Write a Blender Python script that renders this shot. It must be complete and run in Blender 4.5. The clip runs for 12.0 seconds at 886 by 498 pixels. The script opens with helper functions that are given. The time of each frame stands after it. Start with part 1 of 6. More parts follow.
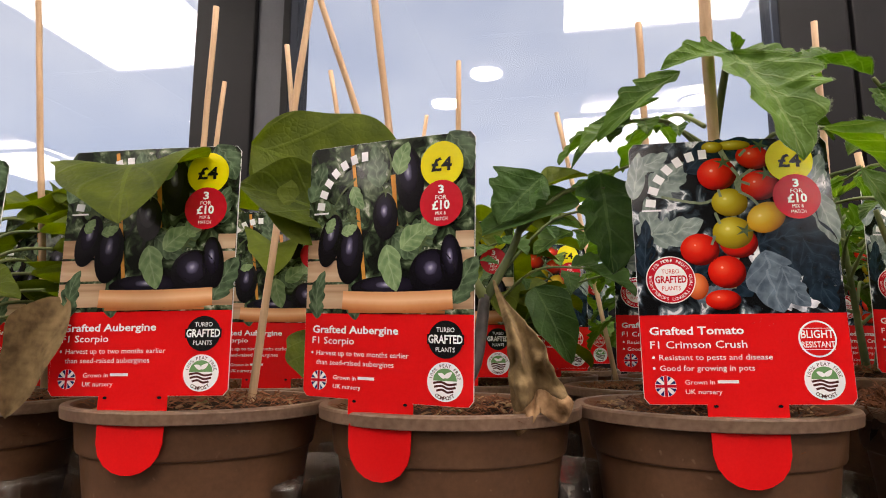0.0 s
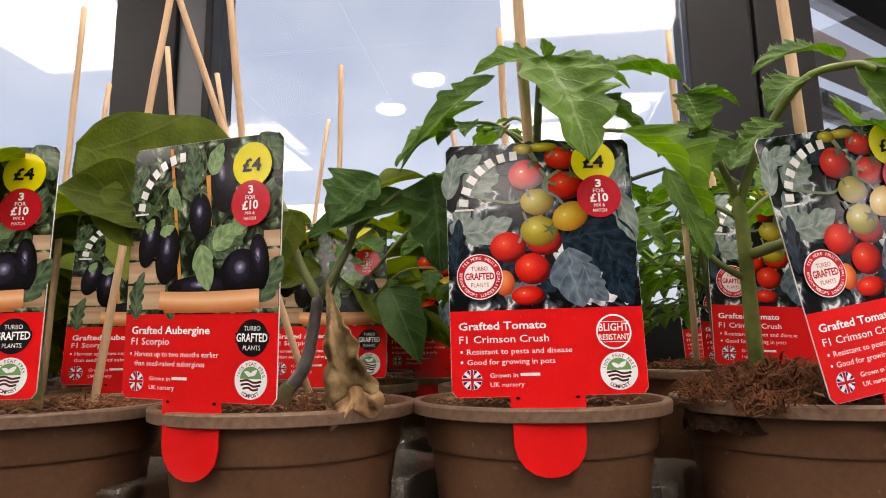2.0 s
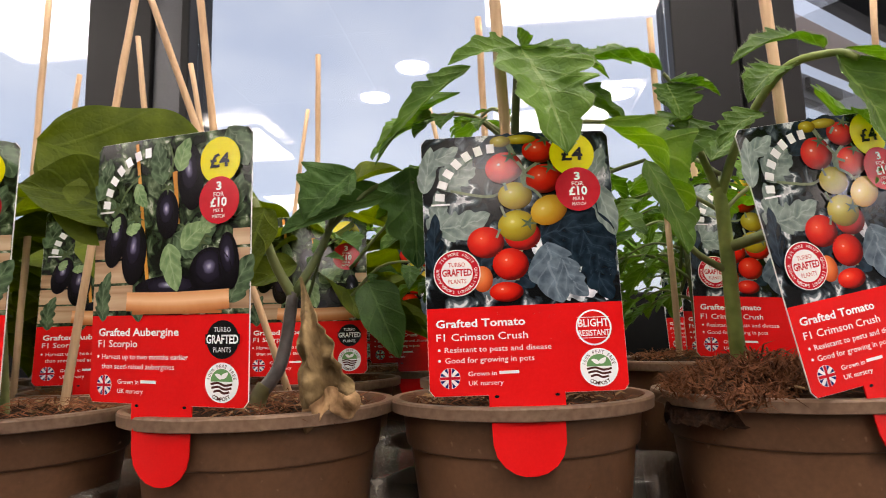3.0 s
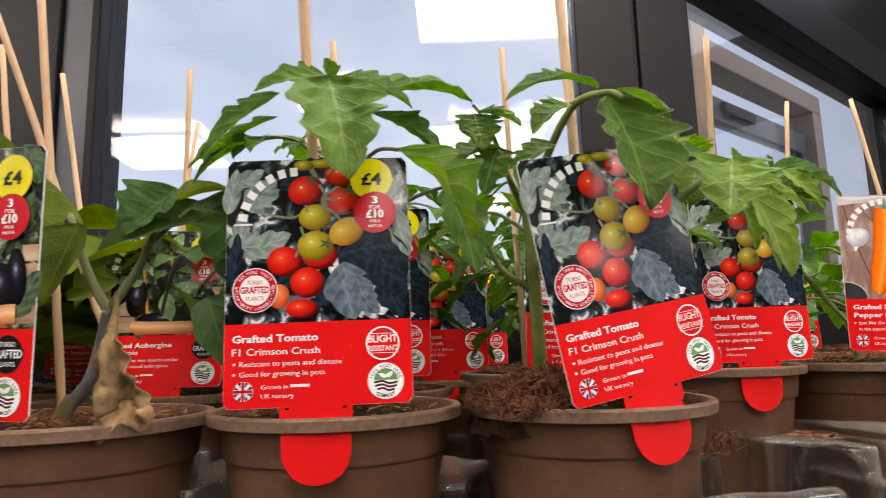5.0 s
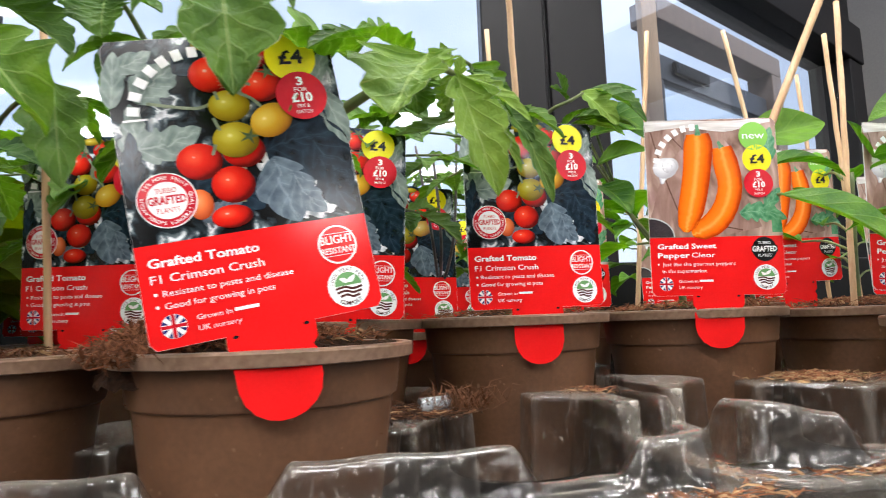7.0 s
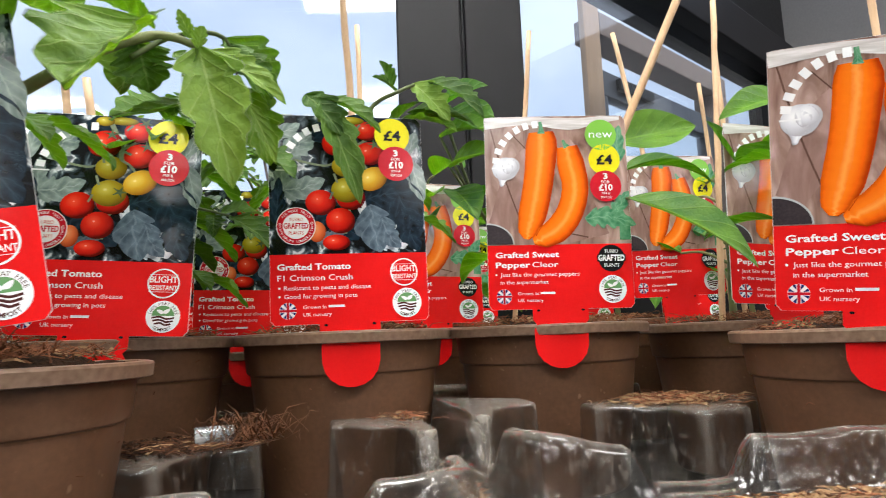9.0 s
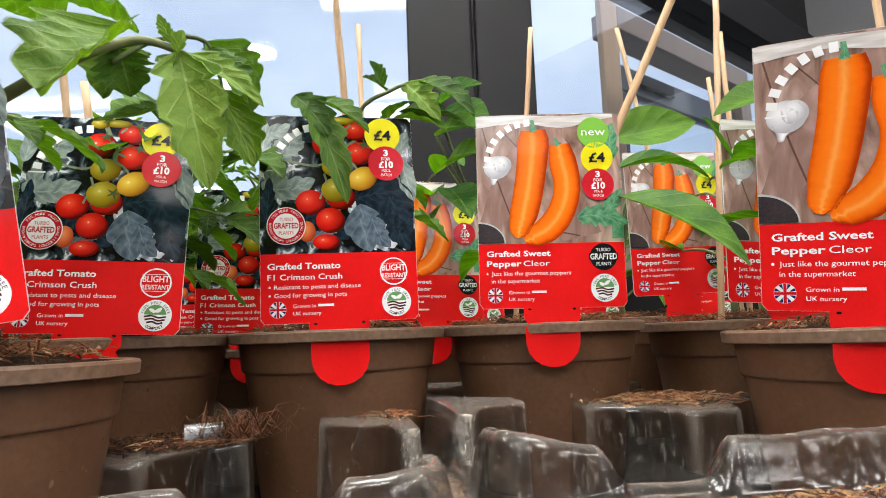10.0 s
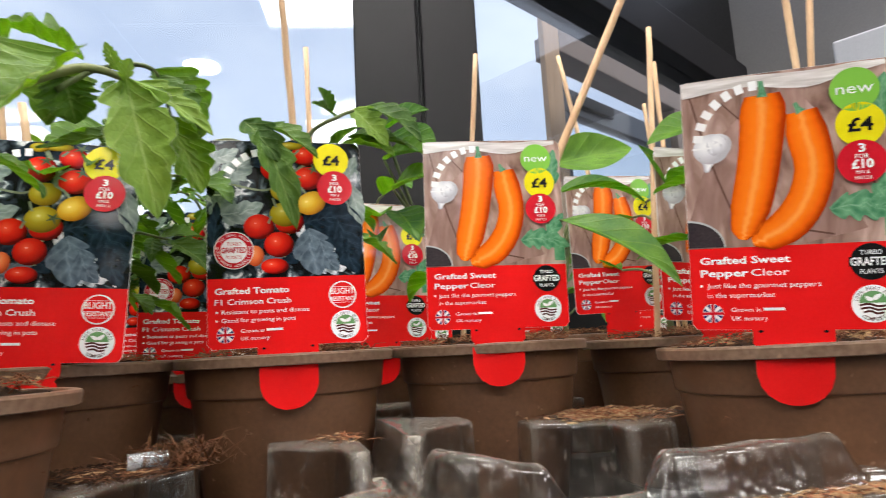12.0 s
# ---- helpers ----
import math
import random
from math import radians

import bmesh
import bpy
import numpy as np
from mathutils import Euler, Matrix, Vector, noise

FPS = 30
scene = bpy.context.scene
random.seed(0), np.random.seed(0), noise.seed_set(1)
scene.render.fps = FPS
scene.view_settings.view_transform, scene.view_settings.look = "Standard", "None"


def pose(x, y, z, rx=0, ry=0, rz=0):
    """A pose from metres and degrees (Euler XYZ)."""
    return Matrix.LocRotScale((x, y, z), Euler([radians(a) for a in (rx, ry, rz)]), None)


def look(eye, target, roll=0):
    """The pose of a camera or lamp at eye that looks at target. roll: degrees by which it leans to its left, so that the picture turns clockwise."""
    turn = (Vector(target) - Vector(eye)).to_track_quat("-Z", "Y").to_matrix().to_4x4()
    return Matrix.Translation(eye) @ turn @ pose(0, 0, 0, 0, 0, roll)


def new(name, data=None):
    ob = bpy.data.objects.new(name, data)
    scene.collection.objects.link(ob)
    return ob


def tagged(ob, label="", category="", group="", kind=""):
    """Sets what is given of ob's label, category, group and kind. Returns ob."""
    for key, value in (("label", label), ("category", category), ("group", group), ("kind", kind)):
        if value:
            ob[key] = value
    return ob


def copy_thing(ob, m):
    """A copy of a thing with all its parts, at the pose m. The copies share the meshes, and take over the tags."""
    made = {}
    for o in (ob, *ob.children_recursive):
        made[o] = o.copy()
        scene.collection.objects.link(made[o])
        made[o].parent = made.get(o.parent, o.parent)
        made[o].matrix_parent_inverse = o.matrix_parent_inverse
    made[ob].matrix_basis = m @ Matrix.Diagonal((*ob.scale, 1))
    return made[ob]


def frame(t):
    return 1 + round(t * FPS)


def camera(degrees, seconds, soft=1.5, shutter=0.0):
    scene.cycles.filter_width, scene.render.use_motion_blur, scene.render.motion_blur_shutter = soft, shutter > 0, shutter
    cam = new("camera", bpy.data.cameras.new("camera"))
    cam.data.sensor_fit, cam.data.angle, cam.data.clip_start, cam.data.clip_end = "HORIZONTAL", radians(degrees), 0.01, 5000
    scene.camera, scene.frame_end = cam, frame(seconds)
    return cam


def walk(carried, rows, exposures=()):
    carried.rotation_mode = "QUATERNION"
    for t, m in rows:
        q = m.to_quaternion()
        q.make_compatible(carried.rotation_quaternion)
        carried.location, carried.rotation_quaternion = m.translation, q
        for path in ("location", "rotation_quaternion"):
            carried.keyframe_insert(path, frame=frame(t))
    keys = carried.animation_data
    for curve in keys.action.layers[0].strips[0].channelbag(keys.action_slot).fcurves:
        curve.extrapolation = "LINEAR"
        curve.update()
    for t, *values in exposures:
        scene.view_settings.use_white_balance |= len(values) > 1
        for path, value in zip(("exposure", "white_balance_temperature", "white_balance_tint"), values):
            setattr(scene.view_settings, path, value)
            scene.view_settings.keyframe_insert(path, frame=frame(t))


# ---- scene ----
cam = camera(70.4, 12.0, soft=1.0, shutter=0.35)
PATH = [
    (0, (0.009, 0.026, 1.021), (0.01, 2.004, 1.32), 0.2),
    (0.5, (0.012, 0.027, 1.021), (0.0, 2.007, 1.302), -0.1),
    (1, (0.022, 0.025, 1.021), (0.018, 2.005, 1.304), 0.1),
    (1.5, (0.057, 0.022, 1.019), (0.136, 1.997, 1.321), -0.7),
    (2, (0.072, 0.019, 1.017), (0.201, 1.99, 1.333), -0.8),
    (2.5, (0.074, 0.022, 1.018), (0.196, 1.995, 1.323), -0.9),
    (2.7, (0.0774, 0.0249, 1.0193), (0.209, 1.999, 1.315), -1.13),
    (4.3, (0.0745, 0.0061, 1.0246), (0.439, 1.960, 1.247), -2.35),
    (4.5, (0.093, 0.001, 1.017), (0.434, 1.952, 1.292), -2.3),
    (5, (0.143, 0.001, 1.021), (0.469, 1.95, 1.33), -1.5),
    (5.5, (0.18, 0.002, 1.014), (0.483, 1.959, 1.293), -1.9),
    (6, (0.221, 0.009, 1.006), (0.534, 1.97, 1.237), -2.9),
    (6.5, (0.261, 0.02, 1.001), (0.591, 1.981, 1.217), -2.8),
    (7, (0.303, 0.035, 1.0), (0.659, 1.99, 1.229), -2.1),
    (7.5, (0.32, 0.04, 1.001), (0.705, 1.989, 1.228), -1.4),
    (7.7, (0.3205, 0.0558, 0.9971), (0.760, 1.993, 1.228), -1.68),
    (9.3, (0.4086, 0.0597, 0.9963), (0.855, 1.989, 1.280), -2.30),
    (9.5, (0.41, 0.057, 0.999), (0.84, 1.992, 1.269), -2.5),
    (10, (0.415, 0.055, 0.997), (0.794, 2.0, 1.269), -2.1),
    (10.5, (0.415, 0.051, 0.996), (0.763, 1.999, 1.285), -2.1),
    (11, (0.416, 0.043, 0.996), (0.766, 1.989, 1.298), -2.6),
    (11.5, (0.397, 0.049, 1.006), (0.817, 1.982, 1.299), -3.2),
    (12, (0.413, 0.047, 1.0), (0.955, 1.946, 1.314), -3.1),
]
EXPOSURES = [(0, 0.90, 6850, 20), (2.5, 1.03, 6800, 18), (5.5, 1.14, 6600, 16), (6.5, 1.34, 6300, 13), (7.5, 1.56, 6000, 11), (9.5, 1.30, 6150, 10), (12, 1.25, 6250, 12)]
walk(cam, [(t, look(eye, target, roll)) for t, eye, target, roll in PATH], EXPOSURES)

# ---- daylight outside the glazing ----
world = bpy.data.worlds.new("sky")
scene.world = world
world.use_nodes = True
_n = world.node_tree.nodes
_sky = _n.new("ShaderNodeTexSky")
_sky.sky_type = "NISHITA"
_sky.sun_disc = False
_sky.sun_elevation, _sky.sun_rotation = radians(53), radians(162)
_sky.dust_density, _sky.air_density, _sky.ozone_density = 4.0, 0.8, 1.5
_n["Background"].inputs["Strength"].default_value = 0.13
# thin, uneven high cloud pales the blue
_haze = _n.new("ShaderNodeMix")
_haze.data_type = "RGBA"
_wl = world.node_tree.links
_co, _mp, _cl, _cr, _cm = (_n.new("ShaderNode" + k) for k in ("TexCoord", "Mapping", "TexNoise", "ValToRGB", "Mix"))
_mp.inputs["Scale"].default_value = (1.0, 1.0, 2.2)
_cl.inputs["Scale"].default_value, _cl.inputs["Detail"].default_value, _cl.inputs["Roughness"].default_value = 2.6, 5, 0.55
_cr.color_ramp.elements[0].position, _cr.color_ramp.elements[1].position = 0.42, 0.72
_cm.data_type = "RGBA"
_cm.inputs["A"].default_value, _cm.inputs["B"].default_value = (2.95, 3.2, 3.75, 1), (4.45, 4.55, 4.75, 1)
_wl.new(_co.outputs["Generated"], _mp.inputs["Vector"])
_wl.new(_mp.outputs["Vector"], _cl.inputs["Vector"])
_wl.new(_cl.outputs["Fac"], _cr.inputs["Fac"])
_wl.new(_cr.outputs["Color"], _cm.inputs["Factor"])
_wl.new(_cm.outputs["Result"], _haze.inputs["B"])
_haze.inputs["Factor"].default_value = 0.70
_wl.new(_sky.outputs["Color"], _haze.inputs["A"])
_wl.new(_haze.outputs["Result"], _n["Background"].inputs["Color"])

_sun = new("sun", bpy.data.lights.new("sun", "SUN"))           # veiled sun, behind the shop
_sun.data.energy, _sun.data.angle, _sun.data.color = 1.5, radians(12), (1.0, 0.95, 0.88)
_sun.matrix_basis = look((0, 0, 0), (-0.25, 0.75, -1.05))

SHOP_PANEL, SPOT_GLOW = 7.5, 30.0     # how strongly the lamps' diffusers shine


# ---- materials ----
def lin(r, g, b):
    """Linear colour from 0..255 screen values."""
    return tuple((c / 255 / 12.92 if c / 255 <= 0.04045 else ((c / 255 + 0.055) / 1.055) ** 2.4) for c in (r, g, b)) + (1.0,)


def grain(name, c1, c2, scale=30.0, fine=0.35, rough=0.6, rough_var=0.1, bump=0.1, bump_scale=200.0, spec=0.5, coat=0.0,
          metal=0.0, sub=0.0, by_object=0.0, worn=None, specks=None, stretch=(1, 1, 1), coords="Object"):
    """Two-scale noise between two colours, with uneven gloss and a fine relief."""
    m = bpy.data.materials.new(name)
    m.use_nodes = True
    nt = m.node_tree
    nd, lk = nt.nodes, nt.links
    b = nd["Principled BSDF"]
    tc = nd.new("ShaderNodeTexCoord")
    mp = nd.new("ShaderNodeMapping")
    mp.inputs["Scale"].default_value = stretch
    lk.new(tc.outputs[coords], mp.inputs["Vector"])
    big = nd.new("ShaderNodeTexNoise")
    big.inputs["Scale"].default_value, big.inputs["Detail"].default_value = scale, 3
    small = nd.new("ShaderNodeTexNoise")
    small.inputs["Scale"].default_value, small.inputs["Detail"].default_value = bump_scale, 4
    for t in (big, small):
        lk.new(mp.outputs["Vector"], t.inputs["Vector"])
    mix = nd.new("ShaderNodeMix")
    lk.new(big.outputs["Fac"], mix.inputs["A"])
    lk.new(small.outputs["Fac"], mix.inputs["B"])
    mix.inputs["Factor"].default_value = fine
    fac = mix.outputs["Result"]
    if by_object:
        info = nd.new("ShaderNodeObjectInfo")
        ad = nd.new("ShaderNodeMath")
        ad.operation = "MULTIPLY_ADD"
        lk.new(info.outputs["Random"], ad.inputs[0])
        ad.inputs[1].default_value = by_object
        lk.new(fac, ad.inputs[2])
        sb = nd.new("ShaderNodeMath")
        sb.operation = "SUBTRACT"
        lk.new(ad.outputs[0], sb.inputs[0])
        sb.inputs[1].default_value = by_object / 2
        fac = sb.outputs[0]
    ramp = nd.new("ShaderNodeValToRGB")
    ramp.color_ramp.elements[0].position, ramp.color_ramp.elements[1].position = 0.32, 0.68
    ramp.color_ramp.elements[0].color, ramp.color_ramp.elements[1].color = c1, c2
    lk.new(fac, ramp.inputs["Fac"])
    lk.new(ramp.outputs["Color"], b.inputs["Base Color"])
    if worn:                                              # scuffed, paler edges
        ge, pr, ml, wm = nd.new("ShaderNodeNewGeometry"), nd.new("ShaderNodeMapRange"), nd.new("ShaderNodeMath"), nd.new("ShaderNodeMix")
        lk.new(ge.outputs["Pointiness"], pr.inputs["Value"])
        pr.inputs["From Min"].default_value, pr.inputs["From Max"].default_value = 0.525, 0.62
        ml.operation = "MULTIPLY"
        lk.new(pr.outputs["Result"], ml.inputs[0])
        lk.new(small.outputs["Fac"], ml.inputs[1])
        wm.data_type = "RGBA"
        lk.new(ml.outputs[0], wm.inputs["Factor"])
        lk.new(ramp.outputs["Color"], wm.inputs["A"])
        wm.inputs["B"].default_value = worn
        lk.new(wm.outputs["Result"], b.inputs["Base Color"])
    if specks:                                            # scattered crumbs and dried splashes
        sn, sr, sx = nd.new("ShaderNodeTexNoise"), nd.new("ShaderNodeMapRange"), nd.new("ShaderNodeMix")
        sn.inputs["Scale"].default_value, sn.inputs["Detail"].default_value = 240, 1
        lk.new(mp.outputs["Vector"], sn.inputs["Vector"])
        lk.new(sn.outputs["Fac"], sr.inputs["Value"])
        sr.inputs["From Min"].default_value, sr.inputs["From Max"].default_value, sr.inputs["To Max"].default_value = 0.72, 0.80, 0.55
        sx.data_type = "RGBA"
        lk.new(sr.outputs["Result"], sx.inputs["Factor"])
        lk.new(b.inputs["Base Color"].links[0].from_socket, sx.inputs["A"])
        sx.inputs["B"].default_value = specks
        lk.new(sx.outputs["Result"], b.inputs["Base Color"])
    mr = nd.new("ShaderNodeMapRange")
    mr.inputs["To Min"].default_value, mr.inputs["To Max"].default_value = max(0.02, rough - rough_var), min(1, rough + rough_var)
    lk.new(small.outputs["Fac"], mr.inputs["Value"])
    lk.new(mr.outputs["Result"], b.inputs["Roughness"])
    b.inputs["Specular IOR Level"].default_value = spec
    b.inputs["Coat Weight"].default_value = coat
    b.inputs["Coat Roughness"].default_value = 0.12
    b.inputs["Metallic"].default_value = metal
    b.inputs["Subsurface Weight"].default_value = sub
    if bump:
        bp = nd.new("ShaderNodeBump")
        bp.inputs["Strength"].default_value, bp.inputs["Distance"].default_value = bump, 0.001
        lk.new(small.outputs["Fac"], bp.inputs["Height"])
        lk.new(bp.outputs["Normal"], b.inputs["Normal"])
    return m


def printed(name, c1, c2=None, scale=300.0, stretch=(1, 1, 1), gloss=0.24):
    """Ink on laminated card."""
    return grain(name, c1, c2 or c1, scale=scale, fine=0.4, rough=gloss, rough_var=0.05, bump=0.04, bump_scale=900, spec=0.32, coat=0.12, stretch=stretch)


def ink_base(name, gloss=0.17):
    m = bpy.data.materials.new(name)
    m.use_nodes = True
    b = m.node_tree.nodes["Principled BSDF"]
    b.inputs["Roughness"].default_value, b.inputs["Specular IOR Level"].default_value = gloss, 0.28
    b.inputs["Coat Weight"].default_value, b.inputs["Coat Roughness"].default_value = 0.12, 0.10
    return m, m.node_tree.nodes, m.node_tree.links, b


def ramp_of(nd, stops):
    r = nd.new("ShaderNodeValToRGB")
    el = r.color_ramp.elements
    el[0].position, el[0].color = stops[0]
    el[1].position, el[1].color = stops[-1]
    for q, c in stops[1:-1]:
        el.new(q).color = c
    return r


def mottled(name, stops, scale=120.0, distort=0.6, detail=5.0, stretch=(1, 1, 1)):
    """A blurred, leafy or grained photo ground in several printed tones."""
    m, nd, lk, b = ink_base(name)
    tc, mp, no = nd.new("ShaderNodeTexCoord"), nd.new("ShaderNodeMapping"), nd.new("ShaderNodeTexNoise")
    mp.inputs["Scale"].default_value = stretch
    no.inputs["Scale"].default_value, no.inputs["Detail"].default_value, no.inputs["Distortion"].default_value = scale, detail, distort
    r = ramp_of(nd, stops)
    lk.new(tc.outputs["Object"], mp.inputs["Vector"])
    lk.new(mp.outputs["Vector"], no.inputs["Vector"])
    lk.new(no.outputs["Fac"], r.inputs["Fac"])
    lk.new(r.outputs["Color"], b.inputs["Base Color"])
    return m


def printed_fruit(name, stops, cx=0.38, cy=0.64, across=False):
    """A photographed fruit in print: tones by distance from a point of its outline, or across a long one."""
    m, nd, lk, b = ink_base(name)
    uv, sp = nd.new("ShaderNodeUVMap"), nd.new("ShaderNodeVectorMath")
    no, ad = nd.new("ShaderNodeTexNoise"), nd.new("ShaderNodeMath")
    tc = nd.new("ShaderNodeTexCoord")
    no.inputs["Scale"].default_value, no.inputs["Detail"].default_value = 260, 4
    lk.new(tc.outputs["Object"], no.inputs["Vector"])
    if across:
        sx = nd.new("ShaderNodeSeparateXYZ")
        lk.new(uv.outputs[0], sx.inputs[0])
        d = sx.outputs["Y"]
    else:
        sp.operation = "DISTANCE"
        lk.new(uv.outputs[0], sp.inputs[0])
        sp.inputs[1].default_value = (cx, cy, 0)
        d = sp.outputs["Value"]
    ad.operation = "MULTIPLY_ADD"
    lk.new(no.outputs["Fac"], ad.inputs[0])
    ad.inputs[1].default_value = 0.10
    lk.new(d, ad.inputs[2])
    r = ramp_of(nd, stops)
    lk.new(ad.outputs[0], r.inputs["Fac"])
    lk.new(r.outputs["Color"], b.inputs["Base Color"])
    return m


def printed_leaf(name, dark, light, vein, veins=4.0):
    """A photographed leaf in print, with paler veins."""
    m, nd, lk, b = ink_base(name)
    uv, sp, tc, no = nd.new("ShaderNodeUVMap"), nd.new("ShaderNodeSeparateXYZ"), nd.new("ShaderNodeTexCoord"), nd.new("ShaderNodeTexNoise")
    lk.new(uv.outputs[0], sp.inputs[0])
    no.inputs["Scale"].default_value, no.inputs["Detail"].default_value = 190, 5
    lk.new(tc.outputs["Object"], no.inputs["Vector"])

    def calc(op, a, c=None):
        n = nd.new("ShaderNodeMath")
        n.operation = op
        for i, v in enumerate((a, c)):
            if v is not None:
                if isinstance(v, (int, float)):
                    n.inputs[i].default_value = v
                else:
                    lk.new(v, n.inputs[i])
        return n.outputs[0]
    off = calc("ABSOLUTE", calc("SUBTRACT", sp.outputs["Y"], 0.5))
    wave = calc("SINE", calc("MULTIPLY", calc("SUBTRACT", sp.outputs["X"], calc("MULTIPLY", off, 0.6)), veins * 6.283))
    lines = calc("MAXIMUM", calc("LESS_THAN", off, 0.03), calc("MULTIPLY", calc("GREATER_THAN", wave, 0.94), 0.6))
    r = ramp_of(nd, [(0.3, dark), (0.7, light)])
    lk.new(calc("ADD", no.outputs["Fac"], calc("MULTIPLY", wave, 0.05)), r.inputs["Fac"])
    mx = nd.new("ShaderNodeMix")
    mx.data_type = "RGBA"
    lk.new(calc("MULTIPLY", lines, 0.35), mx.inputs["Factor"])
    lk.new(r.outputs["Color"], mx.inputs["A"])
    mx.inputs["B"].default_value = vein
    lk.new(mx.outputs["Result"], b.inputs["Base Color"])
    return m


def glow(name, colour, strength):
    m = bpy.data.materials.new(name)
    m.use_nodes = True
    b = m.node_tree.nodes["Principled BSDF"]
    b.inputs["Base Color"].default_value = (0.8, 0.8, 0.8, 1)
    b.inputs["Emission Color"].default_value = colour
    b.inputs["Emission Strength"].default_value = strength
    return m


def clear(name, tint, gloss_rough, amount, dirt=None, dirt_scale=60.0, dirt_low=0.6, dirt_high=0.75, dirt_least=0.03, dust=0.0):
    """Thin clear sheet: lets light through, with a glossy skin and, if given, dusty marks."""
    m = bpy.data.materials.new(name)
    m.use_nodes = True
    nt = m.node_tree
    nd, lk = nt.nodes, nt.links
    nd.remove(nd["Principled BSDF"])
    tr, gl, mx, fr = nd.new("ShaderNodeBsdfTransparent"), nd.new("ShaderNodeBsdfGlossy"), nd.new("ShaderNodeMixShader"), nd.new("ShaderNodeLayerWeight")
    tr.inputs["Color"].default_value = tint
    gl.inputs["Roughness"].default_value = gloss_rough
    pw, ma = nd.new("ShaderNodeMath"), nd.new("ShaderNodeMath")
    pw.operation, ma.operation = "POWER", "MULTIPLY_ADD"
    fr.inputs["Blend"].default_value = 0.5
    lk.new(fr.outputs["Facing"], pw.inputs[0])
    pw.inputs[1].default_value = 4.0
    lk.new(pw.outputs[0], ma.inputs[0])
    ma.inputs[1].default_value, ma.inputs[2].default_value = 0.75, amount
    lk.new(ma.outputs[0], mx.inputs[0])
    lk.new(tr.outputs[0], mx.inputs[1])
    lk.new(gl.outputs[0], mx.inputs[2])
    out = mx.outputs[0]
    if dirt:
        df, m2, no, rp, tc = (nd.new(k) for k in ("ShaderNodeBsdfDiffuse", "ShaderNodeMixShader", "ShaderNodeTexNoise", "ShaderNodeMapRange", "ShaderNodeTexCoord"))
        df.inputs["Color"].default_value = dirt
        no.inputs["Scale"].default_value, no.inputs["Detail"].default_value, no.inputs["Roughness"].default_value = dirt_scale, 8, 0.7
        lk.new(tc.outputs["Object"], no.inputs["Vector"])
        lk.new(no.outputs["Fac"], rp.inputs["Value"])
        rp.inputs["From Min"].default_value, rp.inputs["From Max"].default_value = dirt_low, dirt_high
        rp.inputs["To Min"].default_value, rp.inputs["To Max"].default_value = dirt_least, 0.8
        cover = rp.outputs["Result"]
        if dust:                                                                  # dust lies on what faces up
            ge, sz, p4, dm = (nd.new(k) for k in ("ShaderNodeNewGeometry", "ShaderNodeSeparateXYZ", "ShaderNodeMath", "ShaderNodeMath"))
            lk.new(ge.outputs["Normal"], sz.inputs[0])
            p4.operation, dm.operation, dm.use_clamp = "POWER", "MULTIPLY_ADD", True
            p4.use_clamp = True
            lk.new(sz.outputs["Z"], p4.inputs[0])
            p4.inputs[1].default_value = 6.0
            lk.new(p4.outputs[0], dm.inputs[0])
            dm.inputs[1].default_value = dust
            lk.new(cover, dm.inputs[2])
            cover = dm.outputs[0]
            # fine scratches, and edge highlights put into the colour along convex edges
            ms, s2, sr, pr, a1, a2 = (nd.new("ShaderNode" + k) for k in ("Mapping", "TexNoise", "MapRange", "MapRange", "Math", "Math"))
            ms.inputs["Scale"].default_value = (1, 1, 0.3)
            lk.new(tc.outputs["Object"], ms.inputs["Vector"])
            lk.new(ms.outputs["Vector"], s2.inputs["Vector"])
            s2.inputs["Scale"].default_value, s2.inputs["Detail"].default_value = 420, 3
            lk.new(s2.outputs["Fac"], sr.inputs["Value"])
            sr.inputs["From Min"].default_value, sr.inputs["From Max"].default_value, sr.inputs["To Max"].default_value = 0.61, 0.66, 0.30
            lk.new(ge.outputs["Pointiness"], pr.inputs["Value"])
            pr.inputs["From Min"].default_value, pr.inputs["From Max"].default_value, pr.inputs["To Max"].default_value = 0.52, 0.58, 0.55
            lk.new(sr.outputs["Result"], a1.inputs[0])
            lk.new(pr.outputs["Result"], a1.inputs[1])
            lk.new(a1.outputs[0], a2.inputs[0])
            lk.new(cover, a2.inputs[1])
            a2.use_clamp = True
            cover = a2.outputs[0]
        lk.new(cover, m2.inputs[0])
        lk.new(out, m2.inputs[1])
        lk.new(df.outputs[0], m2.inputs[2])
        out = m2.outputs[0]
        bp = nd.new("ShaderNodeBump")
        bp.inputs["Strength"].default_value, bp.inputs["Distance"].default_value = 0.10, 0.001
        lk.new(no.outputs["Fac"], bp.inputs["Height"])
        lk.new(bp.outputs["Normal"], gl.inputs["Normal"])
    lk.new(out, nd["Material Output"].inputs["Surface"])
    return m


